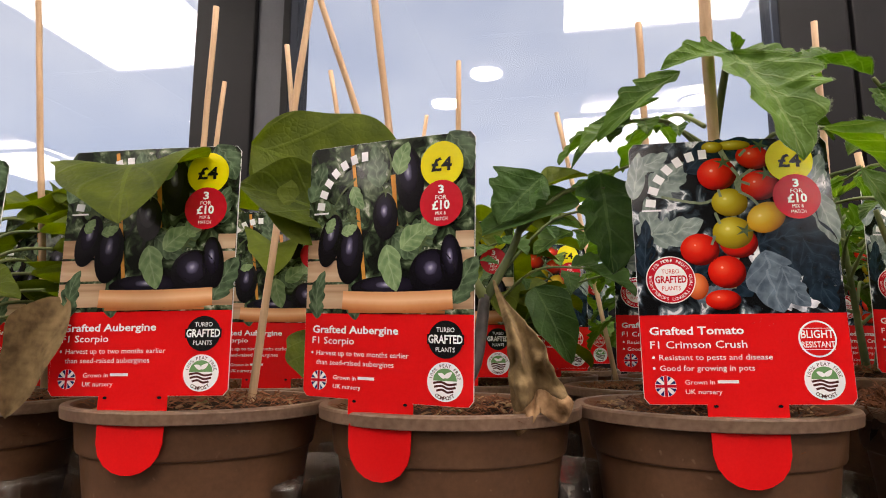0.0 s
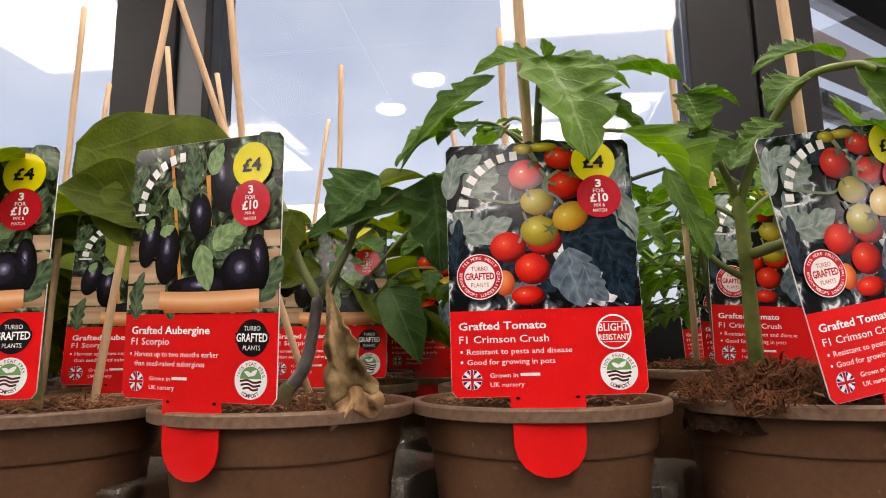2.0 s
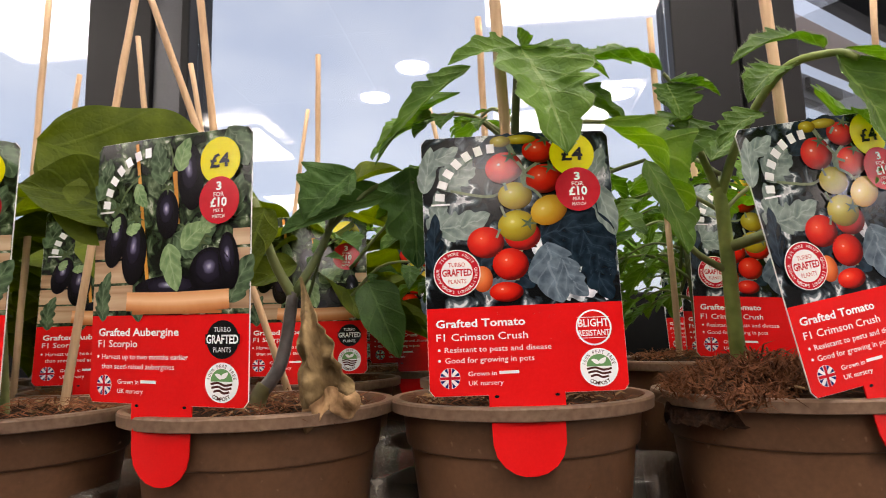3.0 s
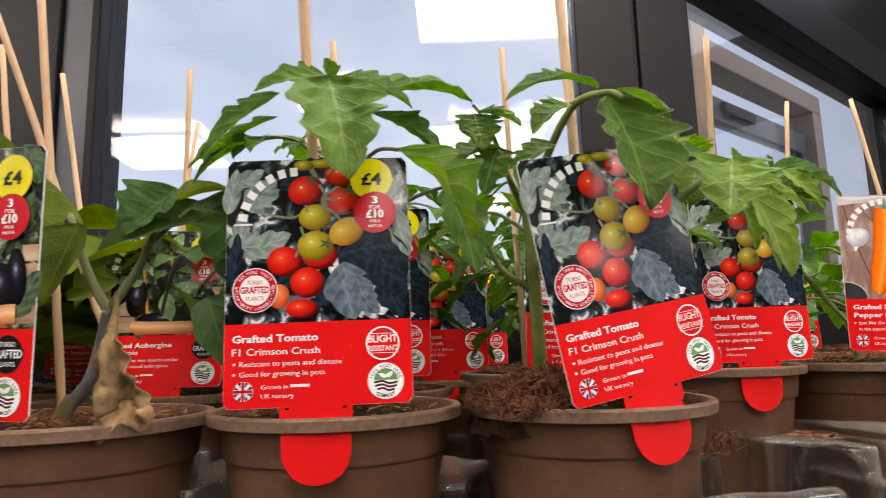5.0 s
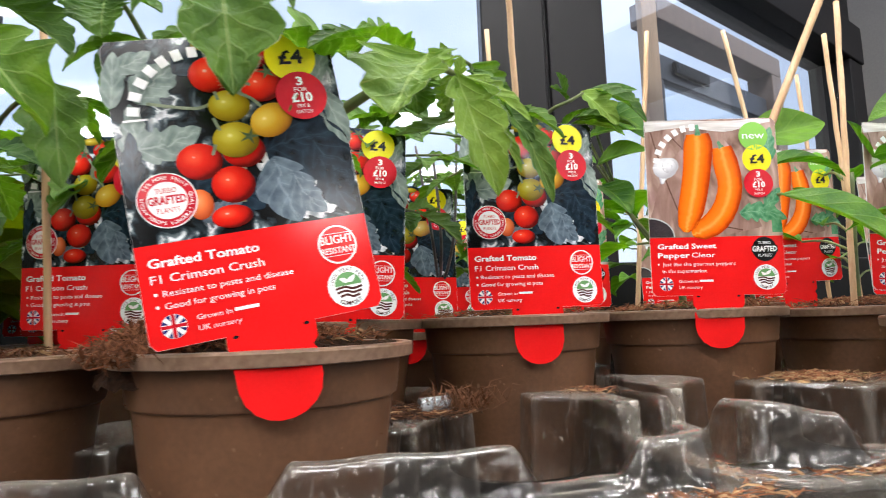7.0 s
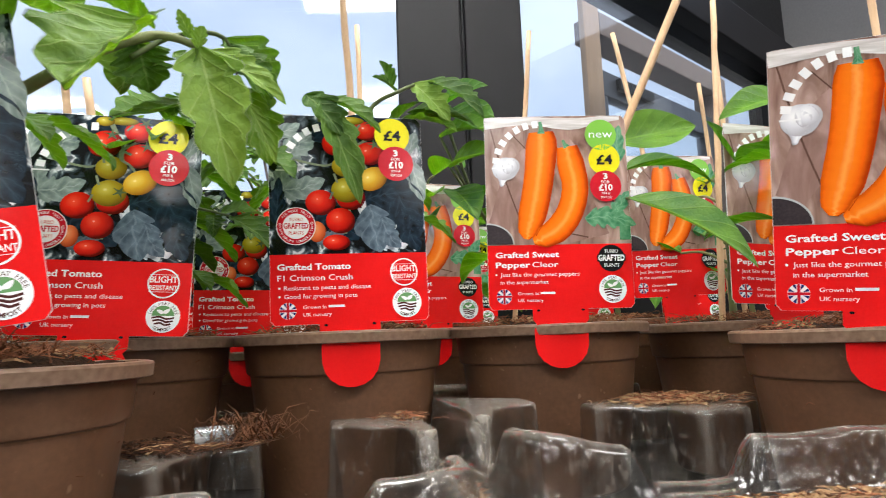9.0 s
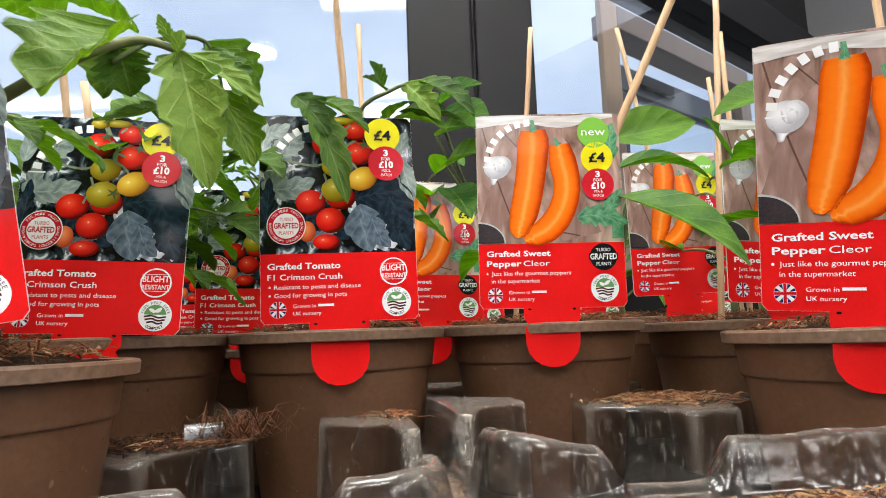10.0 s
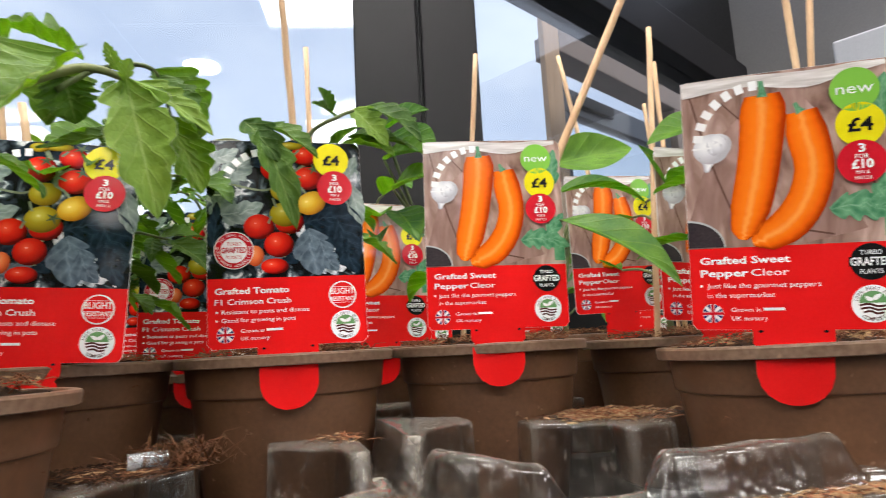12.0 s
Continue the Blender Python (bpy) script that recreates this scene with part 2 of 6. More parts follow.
def leafy(name, dark, light, vein, sheen, veins=7.0, hairy=0.0):
    """A leaf's blade: paler veins by its own length and width, mottled green, fine relief."""
    m = bpy.data.materials.new(name)
    m.use_nodes = True
    nt = m.node_tree
    nd, lk = nt.nodes, nt.links
    b = nd["Principled BSDF"]
    uv = nd.new("ShaderNodeUVMap")
    sp = nd.new("ShaderNodeSeparateXYZ")
    lk.new(uv.outputs[0], sp.inputs[0])

    def calc(op, a, c=None, d=None):
        n = nd.new("ShaderNodeMath")
        n.operation = op
        for i, v in enumerate((a, c, d)):
            if v is None:
                continue
            if isinstance(v, (int, float)):
                n.inputs[i].default_value = v
            else:
                lk.new(v, n.inputs[i])
        return n.outputs[0]
    off = calc("ABSOLUTE", calc("SUBTRACT", sp.outputs["Y"], 0.5))            # 0 at the midrib, 0.5 at the edge
    mid = calc("LESS_THAN", off, 0.022)
    wave = calc("SINE", calc("MULTIPLY", calc("SUBTRACT", sp.outputs["X"], calc("MULTIPLY", off, 0.62)), veins * 6.283))
    side = calc("MULTIPLY", calc("MAXIMUM", calc("SUBTRACT", wave, 0.9), 0.0), 7.0)
    lines = calc("MAXIMUM", mid, calc("MULTIPLY", side, 0.75))
    tc = nd.new("ShaderNodeTexCoord")
    no, fn = nd.new("ShaderNodeTexNoise"), nd.new("ShaderNodeTexNoise")
    no.inputs["Scale"].default_value, no.inputs["Detail"].default_value = 70, 4
    fn.inputs["Scale"].default_value, fn.inputs["Detail"].default_value = 700, 3
    lk.new(tc.outputs["Object"], no.inputs["Vector"])
    lk.new(tc.outputs["Object"], fn.inputs["Vector"])
    info = nd.new("ShaderNodeObjectInfo")
    f = calc("ADD", calc("MULTIPLY", no.outputs["Fac"], 0.75), calc("MULTIPLY", info.outputs["Random"], 0.3))
    f = calc("ADD", f, calc("MULTIPLY", fn.outputs["Fac"], 0.15))
    rp = nd.new("ShaderNodeValToRGB")
    rp.color_ramp.elements[0].position, rp.color_ramp.elements[1].position = 0.35, 0.85
    rp.color_ramp.elements[0].color, rp.color_ramp.elements[1].color = dark, light
    lk.new(f, rp.inputs["Fac"])
    mx = nd.new("ShaderNodeMix")
    mx.data_type = "RGBA"
    lk.new(calc("MULTIPLY", lines, 0.5), mx.inputs["Factor"])
    lk.new(rp.outputs["Color"], mx.inputs["A"])
    mx.inputs["B"].default_value = vein
    lk.new(mx.outputs["Result"], b.inputs["Base Color"])
    b.inputs["Roughness"].default_value = 0.62 - sheen * 0.3
    b.inputs["Specular IOR Level"].default_value = 0.12 + 0.28 * sheen
    b.inputs["Sheen Weight"].default_value = hairy
    bp = nd.new("ShaderNodeBump")
    bp.inputs["Strength"].default_value, bp.inputs["Distance"].default_value = 0.5, 0.0012
    lk.new(calc("SUBTRACT", calc("ADD", calc("MULTIPLY", wave, -0.25), calc("MULTIPLY", no.outputs["Fac"], 0.8)), lines), bp.inputs["Height"])
    net = nd.new("ShaderNodeTexVoronoi")                                      # the fine net of veins between
    net.feature = "DISTANCE_TO_EDGE"
    net.inputs["Scale"].default_value = 330
    lk.new(tc.outputs["Object"], net.inputs["Vector"])
    b2 = nd.new("ShaderNodeBump")
    b2.inputs["Strength"].default_value, b2.inputs["Distance"].default_value = 0.6, 0.0009
    lk.new(calc("MINIMUM", net.outputs["Distance"], 0.25), b2.inputs["Height"])
    lk.new(bp.outputs["Normal"], b2.inputs["Normal"])
    lk.new(b2.outputs["Normal"], b.inputs["Normal"])
    # a leaf lets some light through
    tl, ms = nd.new("ShaderNodeBsdfTranslucent"), nd.new("ShaderNodeMixShader")
    hs = nd.new("ShaderNodeHueSaturation")
    hs.inputs["Value"].default_value, hs.inputs["Saturation"].default_value = 1.5, 1.15
    lk.new(mx.outputs["Result"], hs.inputs["Color"])
    lk.new(hs.outputs["Color"], tl.inputs["Color"])
    ms.inputs[0].default_value = 0.36
    lk.new(b.outputs[0], ms.inputs[1])
    lk.new(tl.outputs[0], ms.inputs[2])
    lk.new(ms.outputs[0], nd["Material Output"].inputs["Surface"])
    return m


M_POT = grain("brown pot plastic", lin(85, 58, 40), lin(113, 80, 57), scale=28, fine=0.35, rough=0.42, rough_var=0.10, bump=0.08, bump_scale=350, spec=0.35, worn=lin(176, 156, 136), specks=lin(150, 122, 98))
M_SOIL = grain("peaty compost", lin(24, 16, 11), lin(64, 44, 32), scale=220, fine=0.5, rough=0.95, bump=0.9, bump_scale=600, spec=0.1)
M_FIBRE = grain("coir fibre", lin(62, 37, 24), lin(150, 98, 68), scale=160, by_object=0.2, rough=0.9, bump=0.2, spec=0.1)
M_FIBRE_DARK = grain("darker coir fibre", lin(40, 25, 17), lin(104, 68, 46), scale=160, by_object=0.2, rough=0.9, bump=0.2, spec=0.1)
M_CHIP = grain("pale wood chip", lin(104, 78, 54), lin(166, 134, 98), scale=150, rough=0.85, bump=0.2, spec=0.15)
M_CANE = grain("split bamboo", lin(186, 150, 112), lin(214, 182, 146), scale=18, fine=0.4, rough=0.55, bump=0.15, bump_scale=160, spec=0.3, by_object=0.25, stretch=(6, 6, 0.6))
M_TOMATO = leafy("tomato leaf", lin(46, 76, 24), lin(94, 128, 48), lin(130, 154, 86), 0.25, veins=5, hairy=0.03)
# lighter green: young growth, and backlit leaves with the light in their colour
M_TOMATO_LIGHT = leafy("young and lit tomato leaf", lin(76, 110, 34), lin(128, 158, 64), lin(158, 180, 102), 0.3, veins=5, hairy=0.03)
M_AUB = leafy("aubergine leaf", lin(54, 68, 15), lin(98, 112, 34), lin(98, 114, 38), 0.1, veins=4)
# darker aubergine leaf for the gap, with its shade painted into the green
M_AUB_SHADE = leafy("shade-toned aubergine leaf", lin(34, 62, 26), lin(76, 106, 52), lin(92, 118, 66), 0.15, veins=4)
M_PEPPER = leafy("pepper leaf", lin(46, 92, 24), lin(104, 146, 46), lin(122, 160, 66), 0.7, veins=5)
M_HAIR = grain("pale leaf hair", lin(140, 160, 112), lin(178, 194, 150), scale=80, rough=0.7, bump=0)
M_STEM = grain("green stem", lin(70, 84, 42), lin(112, 120, 68), scale=60, rough=0.6, bump=0.2, by_object=0.3)
M_STEM_YOUNG = grain("light green stem", lin(92, 108, 42), lin(140, 152, 76), scale=60, rough=0.55, bump=0.2, by_object=0.2)
M_STEM_GREY = grain("woody grey-violet stem", lin(50, 44, 42), lin(96, 90, 88), scale=50, rough=0.38, bump=0.3)
M_STEM_BROWN = grain("olive-brown stem", lin(62, 58, 30), lin(104, 96, 54), scale=60, rough=0.6, bump=0.3, by_object=0.2)
M_DRY = grain("withered leaf", lin(84, 66, 42), lin(150, 126, 88), scale=60, fine=0.5, rough=0.8, bump=0.6, bump_scale=260, spec=0.2)
M_DRY_TAN = grain("curled tan leaf edge", lin(122, 92, 62), lin(188, 152, 112), scale=70, fine=0.5, rough=0.8, bump=0.6, bump_scale=260, spec=0.2)
M_CARD = grain("white plastic card", lin(226, 226, 224), lin(238, 238, 236), rough=0.3, bump=0.02)
M_RED = printed("red print", lin(222, 24, 24), lin(232, 30, 30), scale=40, gloss=0.13)
M_WHITE = printed("white print", lin(246, 246, 246))
M_BLACK = printed("black print", lin(22, 22, 24))
M_YELLOW = printed("yellow print", lin(226, 214, 8), lin(232, 220, 18))
M_CRIMSON = printed("crimson print", lin(196, 22, 38), lin(204, 28, 44))
M_NAVY = printed("navy print", lin(34, 44, 110))
M_LIME = printed("lime print", lin(128, 190, 70))
M_LEAFLOGO = printed("sage print", lin(112, 160, 104))
M_BARK = printed("dark brown print", lin(84, 44, 40))
M_SHELF = grain("black shelf laminate", lin(7, 7, 8), lin(15, 15, 16), spec=0.2, scale=14, rough=0.45, bump=0.1)
M_FRAME = grain("dark grey powder-coated aluminium", lin(13, 12, 14), lin(20, 19, 21), scale=6, fine=0.2, spec=0.22, rough=0.5, rough_var=0.06, bump=0.05, bump_scale=500)
M_FRAME_GREY = grain("mid grey aluminium bead", lin(58, 60, 66), lin(76, 78, 85), scale=6, fine=0.2, rough=0.4, bump=0.04)
M_RUBBER = grain("black gasket rubber", lin(8, 8, 9), lin(16, 16, 17), rough=0.7, bump=0.1)
M_CEIL_SHOP = grain("white ceiling tile", lin(214, 212, 206), lin(228, 226, 220), scale=3, fine=0.5, rough=0.9, bump=0.3, bump_scale=120)
M_WALL = grain("off-white wall paint", lin(196, 198, 202), lin(212, 214, 218), scale=1.5, rough=0.8, bump=0.1)
M_WALL_GREY = grain("warm grey wall panel", lin(112, 110, 108), lin(130, 128, 125), scale=2, rough=0.7, bump=0.1)
M_WALL_SHOP = grain("cream shop wall", lin(116, 108, 100), lin(150, 142, 132), scale=1.2, rough=0.8, bump=0.1)
M_FLOOR = grain("grey vinyl floor", lin(74, 72, 70), lin(98, 96, 93), scale=2, rough=0.4, bump=0.05)
M_FLOOR_PALE = grain("grey paving", lin(112, 113, 115), lin(132, 133, 135), scale=2, rough=0.35, bump=0.05)
# greyer copy of the oak below; the shade is put into its colour
M_OAK_SHADED = grain("shaded oak", lin(118, 102, 92), lin(146, 128, 116), scale=5, fine=0.5, rough=0.5, bump=0.15, bump_scale=60, stretch=(8, 8, 0.8))
M_GROUND = grain("asphalt", lin(60, 60, 62), lin(84, 84, 86), scale=3, rough=0.9, bump=0.4, bump_scale=60)
M_OAK = grain("light oak", lin(168, 138, 112), lin(198, 170, 142), scale=5, fine=0.5, rough=0.5, bump=0.15, bump_scale=60, stretch=(8, 8, 0.8))
M_CLEAR_GLASS = clear("window glass", (0.93, 0.96, 0.97, 1), 0.01, 0.07)
M_TRAY = clear("scuffed clear tray plastic", (0.86, 0.86, 0.86, 1), 0.04, 0.08, dirt=lin(150, 142, 132), dirt_scale=130, dirt_low=0.60, dirt_high=0.84, dirt_least=0.02, dust=0.25)
M_TUBE = clear("frosted clear tube", (0.85, 0.87, 0.88, 1), 0.25, 0.08, dirt=lin(214, 214, 214), dirt_scale=90, dirt_low=0.3, dirt_high=0.9)
M_WATER = clear("water", (0.97, 0.97, 0.97, 1), 0.06, 0.05)
M_PANEL_SHOP = glow("shop light diffuser", (1.0, 0.95, 0.88, 1), SHOP_PANEL)
M_SPOT = glow("downlight lens", (1.0, 0.98, 0.94, 1), SPOT_GLOW)


# ---- small helpers ----
class Shape:
    """Gathers points and faces, and becomes one mesh."""

    def __init__(self, layer=0):
        self.v, self.f, self.uv = [], [], []
        self.y = -0.00011 * layer

    def add(self, verts, faces, uvs=None):
        o = len(self.v)
        self.v += [tuple(p) for p in verts]
        self.f += [tuple(i + o for i in f) for f in faces]
        if uvs is not None:
            self.uv += list(uvs)
        return self

    def grid(self, nx, ny, fn, uv=False, wrap=False):
        verts = [fn(i / (nx - 1), j / (ny - 1)) for j in range(ny) for i in range(nx)]
        faces = [(j * nx + i, j * nx + i + 1, (j + 1) * nx + i + 1, (j + 1) * nx + i) for j in range(ny - 1) for i in range(nx - 1)]
        if wrap:
            faces += [(j * nx + nx - 1, j * nx, (j + 1) * nx, (j + 1) * nx + nx - 1) for j in range(ny - 1)]
        return self.add(verts, faces, [(i / (nx - 1), j / (ny - 1)) for j in range(ny) for i in range(nx)] if uv else None)

    def box(self, x0, y0, z0, x1, y1, z1, c=0.0):
        """A box with its edges taken off by c."""
        c = min(c, (x1 - x0) / 3, (y1 - y0) / 3, (z1 - z0) / 3)
        bm = bmesh.new()
        bmesh.ops.create_cube(bm, size=1)
        for v in bm.verts:
            v.co = (x0 + (v.co.x + .5) * (x1 - x0), y0 + (v.co.y + .5) * (y1 - y0), z0 + (v.co.z + .5) * (z1 - z0))
        if c > 0:
            bmesh.ops.bevel(bm, geom=bm.edges[:], offset=c, segments=2, affect="EDGES", profile=0.5)
        self.from_bm(bm)
        return self

    def from_bm(self, bm):
        bm.verts.index_update()
        self.add([v.co[:] for v in bm.verts], [[v.index for v in f.verts] for f in bm.faces])
        bm.free()

    def tube(self, pts, radii, n=8, caps=True):
        """A round bar along points."""
        pts = [Vector(p) for p in pts]
        rings, side = [], None
        for i, p in enumerate(pts):
            d = (pts[min(i + 1, len(pts) - 1)] - pts[max(i - 1, 0)]).normalized()
            if side is None:
                side = d.cross(Vector((0, 1, 0.1))).normalized()
            side = (side - d * side.dot(d)).normalized()
            up = d.cross(side)
            rings.append([p + radii[i] * (math.cos(a) * side + math.sin(a) * up) for a in (2 * math.pi * k / n for k in range(n))])
        verts = [q for r in rings for q in r]
        faces = [(i * n + k, i * n + (k + 1) % n, (i + 1) * n + (k + 1) % n, (i + 1) * n + k) for i in range(len(pts) - 1) for k in range(n)]
        if caps:
            faces += [tuple(range(n - 1, -1, -1)), tuple((len(pts) - 1) * n + k for k in range(n))]
        return self.add(verts, faces)

    def lathe(self, profile, n=64, cx=0, cy=0):
        verts = [(cx + r * math.cos(2 * math.pi * k / n), cy + r * math.sin(2 * math.pi * k / n), z) for r, z in profile for k in range(n)]
        faces = [(i * n + k, i * n + (k + 1) % n, (i + 1) * n + (k + 1) % n, (i + 1) * n + k) for i in range(len(profile) - 1) for k in range(n)]
        return self.add(verts, faces)

    def moved(self, m):
        self.v = [tuple(m @ Vector(p)) for p in self.v]
        return self

    def mesh(self, name, smooth=False):
        me = bpy.data.meshes.new(name)
        me.from_pydata(self.v, [], self.f)
        if self.uv and len(self.uv) == len(self.v):
            lay = me.uv_layers.new(name="UVMap")
            idx = np.empty(len(me.loops), dtype=np.int32)
            me.loops.foreach_get("vertex_index", idx)
            lay.data.foreach_set("uv", np.array(self.uv, dtype=np.float32)[idx].ravel())
        if smooth:
            me.polygons.foreach_set("use_smooth", [True] * len(me.polygons))
        me.update()
        return me


def part(name, shape, material, parent=None, label="", smooth=False, at=None):
    """Links a shape as one mesh object, under a thing if one is given."""
    me = shape.mesh(name, smooth)
    me.materials.append(material)
    ob = new(name, me)
    if parent is not None:
        ob.parent = parent
    if at is not None:
        ob.matrix_basis = at
    return tagged(ob, label)


def thing(name, label, category, group="", at=None):
    """An empty at the base of a thing, which carries its parts."""
    ob = new(name)
    ob.empty_display_size = 0.02
    if at is not None:
        ob.matrix_basis = at
    return tagged(ob, label, category, group)


def fixed(name, shape, material, label="", smooth=False, category=""):
    """A piece of the setting."""
    return tagged(part(name, shape, material, None, label, smooth), category=category, kind="structure")


def sm(a, b, x):
    t = min(1.0, max(0.0, (x - a) / (b - a)))
    return t * t * (3 - 2 * t)


# ---- the setting ----
FLOOR_Z, CEIL_Z, SHELF_Z = -0.35, 2.12, 0.885
ROOM = -10.8                                     # the building's axes, turned against the shelf's
A = pose(0, 0, 0, 0, 0, ROOM)                    # building frame: x along the glazing, y outwards
GLASS_Y = 1.085                                  # the glazing's inner face, in the building frame

fixed("ground", Shape().grid(2, 2, lambda u, v: ((u - .5) * 400, (v - .5) * 400, FLOOR_Z - 0.15)), M_GROUND, "grey asphalt outside the building")
fixed("floor", Shape().box(-5.7, -6, FLOOR_Z - 0.1, 5.7, 1.1, FLOOR_Z).moved(A), M_FLOOR, "grey vinyl shop floor")
fixed("pavement", Shape().box(-12, 1.1, FLOOR_Z - 0.14, 14, 5.5, FLOOR_Z - .02, .01).moved(A), M_FLOOR_PALE, "grey paving outside the windows")

# ceilings: tiles with recessed joints, left open where the light panels sit
SHOP_LIGHTS = [(x, y) for y in (0.34, -1.10, -2.55) for x in (-3.20, -1.44, 0.32, 2.08, 3.84)]


def tiled_ceiling(name, x0, x1, y0, y1, lights, material, label):
    s = Shape()
    n = 0.6
    x = x0
    while x < x1 - 0.01:
        y = y0
        while y < y1 - 0.01:
            if not any(abs(x + n / 2 - lx) < n * 0.6 and abs(y + n / 2 - ly) < n * 0.6 for lx, ly in lights):
                s.box(x + 0.004, y + 0.004, CEIL_Z, min(x + n, x1) - 0.004, min(y + n, y1) - 0.004, CEIL_Z + 0.02)
            y += n
        x += n
    s.box(x0, y0, CEIL_Z + 0.045, x1, y1, CEIL_Z + 0.10)
    s.moved(A)
    fixed(name, s, material, label)


tiled_ceiling("ceiling_shop", -5.28, 5.52, -5.97, GLASS_Y - 0.02, SHOP_LIGHTS, M_CEIL_SHOP, "white tiled shop ceiling")


def ceiling_light(x, y, glowing, group):
    t = thing("ceiling_light", "square recessed ceiling light panel, switched on", "ceiling light", group, A @ pose(x, y, CEIL_Z - .022))
    part("diffuser", Shape().box(-.29, -.29, 0.004, .29, .29, 0.012, 0.002), glowing, t, "bright white diffuser")
    s = Shape()
    for a, b, c, d in ((-.3, -.3, .3, -.288), (-.3, .288, .3, .3), (-.3, -.286, -.288, .286), (.288, -.286, .3, .286)):
        s.box(a, b, -0.003, c, d, 0.02)
    part("frame", s, M_CARD, t)


for lx, ly in SHOP_LIGHTS:
    ceiling_light(lx, ly, M_PANEL_SHOP, "shop ceiling lights")


def downlight(x, y):
    t = thing("downlight", "round ceiling downlight with a bright lens", "downlight", "shop downlights", A @ pose(x, y, CEIL_Z - 0.006))
    part("lens", Shape().lathe([(0.0005, -0.004), (0.04, -0.006), (0.062, -0.002), (0.064, 0.0)], 32), M_SPOT, t, smooth=True)
    part("trim_ring", Shape().lathe([(0.064, 0.001), (0.07, -0.005), (0.08, -0.003), (0.082, 0.003)], 32), M_CARD, t, smooth=True)


for q in ((-0.28, -0.27), (-0.50, -0.56), (0.62, -0.72), (0.95, 0.15), (-1.75, -0.6), (1.2, -0.27)):
    downlight(*q)

# walls round the shop and the lobby
fixed("wall_back", Shape().box(-5.7, -6.1, FLOOR_Z, 5.7, -5.95, CEIL_Z + .1).moved(A), M_WALL_SHOP, "cream shop wall")
fixed("wall_left", Shape().box(-5.75, -5.95, FLOOR_Z, -5.55, GLASS_Y, CEIL_Z + .1).moved(A), M_WALL_SHOP, "cream side wall")
fixed("wall_right", Shape().box(5.55, -5.95, FLOOR_Z, 5.75, 2.6, CEIL_Z + .1).moved(A), M_WALL, "off-white side wall")


# the shop's glazing: frames of stepped aluminium sections
def post(name, x0, x1, y0, y1, material, label, m):
    fixed(name, Shape().box(x0, y0, FLOOR_Z, x1, y1, CEIL_Z, .003).moved(m), material, label)


X1A, X1B = -0.680, -0.484                        # left post
X2A, X2B = 0.357, 0.553                           # right post, at the bend
post("mullion_1", X1A, X1A + .124, GLASS_Y - .03, GLASS_Y + .06, M_FRAME, "broad dark aluminium window post", A)
post("mullion_2", X1A + .124, X1B - .016, GLASS_Y - .02, GLASS_Y + .05, M_FRAME_GREY, "mid grey aluminium bead of a post", A)
post("mullion_3", X1B - .016, X1B, GLASS_Y - .03, GLASS_Y + .06, M_FRAME, "dark aluminium door stile", A)
post("mullion_4", X2A, X2A + .101, GLASS_Y - .03, GLASS_Y + .06, M_FRAME, "broad dark aluminium window post", A)
post("gasket_1", X2A + .101, X2A + .107, GLASS_Y - .02, GLASS_Y + .05, M_RUBBER, "black rubber joint between two posts", A)
post("mullion_9", X2A + .107, X2B, GLASS_Y - .032, GLASS_Y + .06, M_FRAME, "broad dark aluminium door post", A)


def pane(name, x0, x1, m, label):
    ob = fixed(name, Shape().box(x0, GLASS_Y, FLOOR_Z + .08, x1, GLASS_Y + .008, CEIL_Z).moved(m), M_CLEAR_GLASS, label)
    ob.visible_shadow = False


pane("window_1", -3.5, X1A, A, "clear shop window")
pane("window_2", X1B, X2A, A, "clear glazing between two dark posts")
fixed("window_rail", Shape().box(-5.5, GLASS_Y - .03, FLOOR_Z, X2A, GLASS_Y + .06, FLOOR_Z + .08, .003).moved(A), M_FRAME, "dark bottom rail of the glazing")
fixed("wall_glazing_left", Shape().box(-5.5, GLASS_Y - .03, FLOOR_Z + .08, -3.5, GLASS_Y + .08, CEIL_Z).moved(A), M_WALL, "wall beside the glazing")

# the glazing bends back beside the right post: a second run with its own header
B = A @ pose(X2B, GLASS_Y, 0, 0, 0, 29 - ROOM)
ob = fixed("window_3", Shape().box(0.01, 0.012, FLOOR_Z + .08, 1.12, 0.02, 1.69).moved(B), M_CLEAR_GLASS, "clear door glass beside the dark post")
ob.visible_shadow = False
fixed("window_header", Shape().box(0.01, -0.03, 1.69, 1.30, 0.09, 1.80, .003).moved(B), M_FRAME, "dark aluminium header over the glazing")
fixed("window_header_upper", Shape().box(0.01, -0.005, 1.801, 1.30, 0.09, CEIL_Z, .003).moved(B), M_SHELF, "black panel over the header")
fixed("mullion_31", Shape().box(1.12, -0.025, FLOOR_Z, 1.215, 0.085, 1.689, .003).moved(B), M_FRAME, "dark aluminium end post")
fixed("wall_end", Shape().box(1.217, -1.6, FLOOR_Z, 1.40, 0.09, CEIL_Z).moved(B), M_WALL_GREY, "warm grey end wall")
fixed("wall_beyond", Shape().box(1.40, -1.62, FLOOR_Z, 6.6, -1.5, CEIL_Z).moved(B), M_WALL_GREY, "grey wall past the end of the glazing")
fixed("wall_box", Shape().box(1.10, -0.60, 1.62, 1.215, -0.28, 1.74, .006).moved(B), M_WALL, "cream box fixed to the end wall", category="wall box")

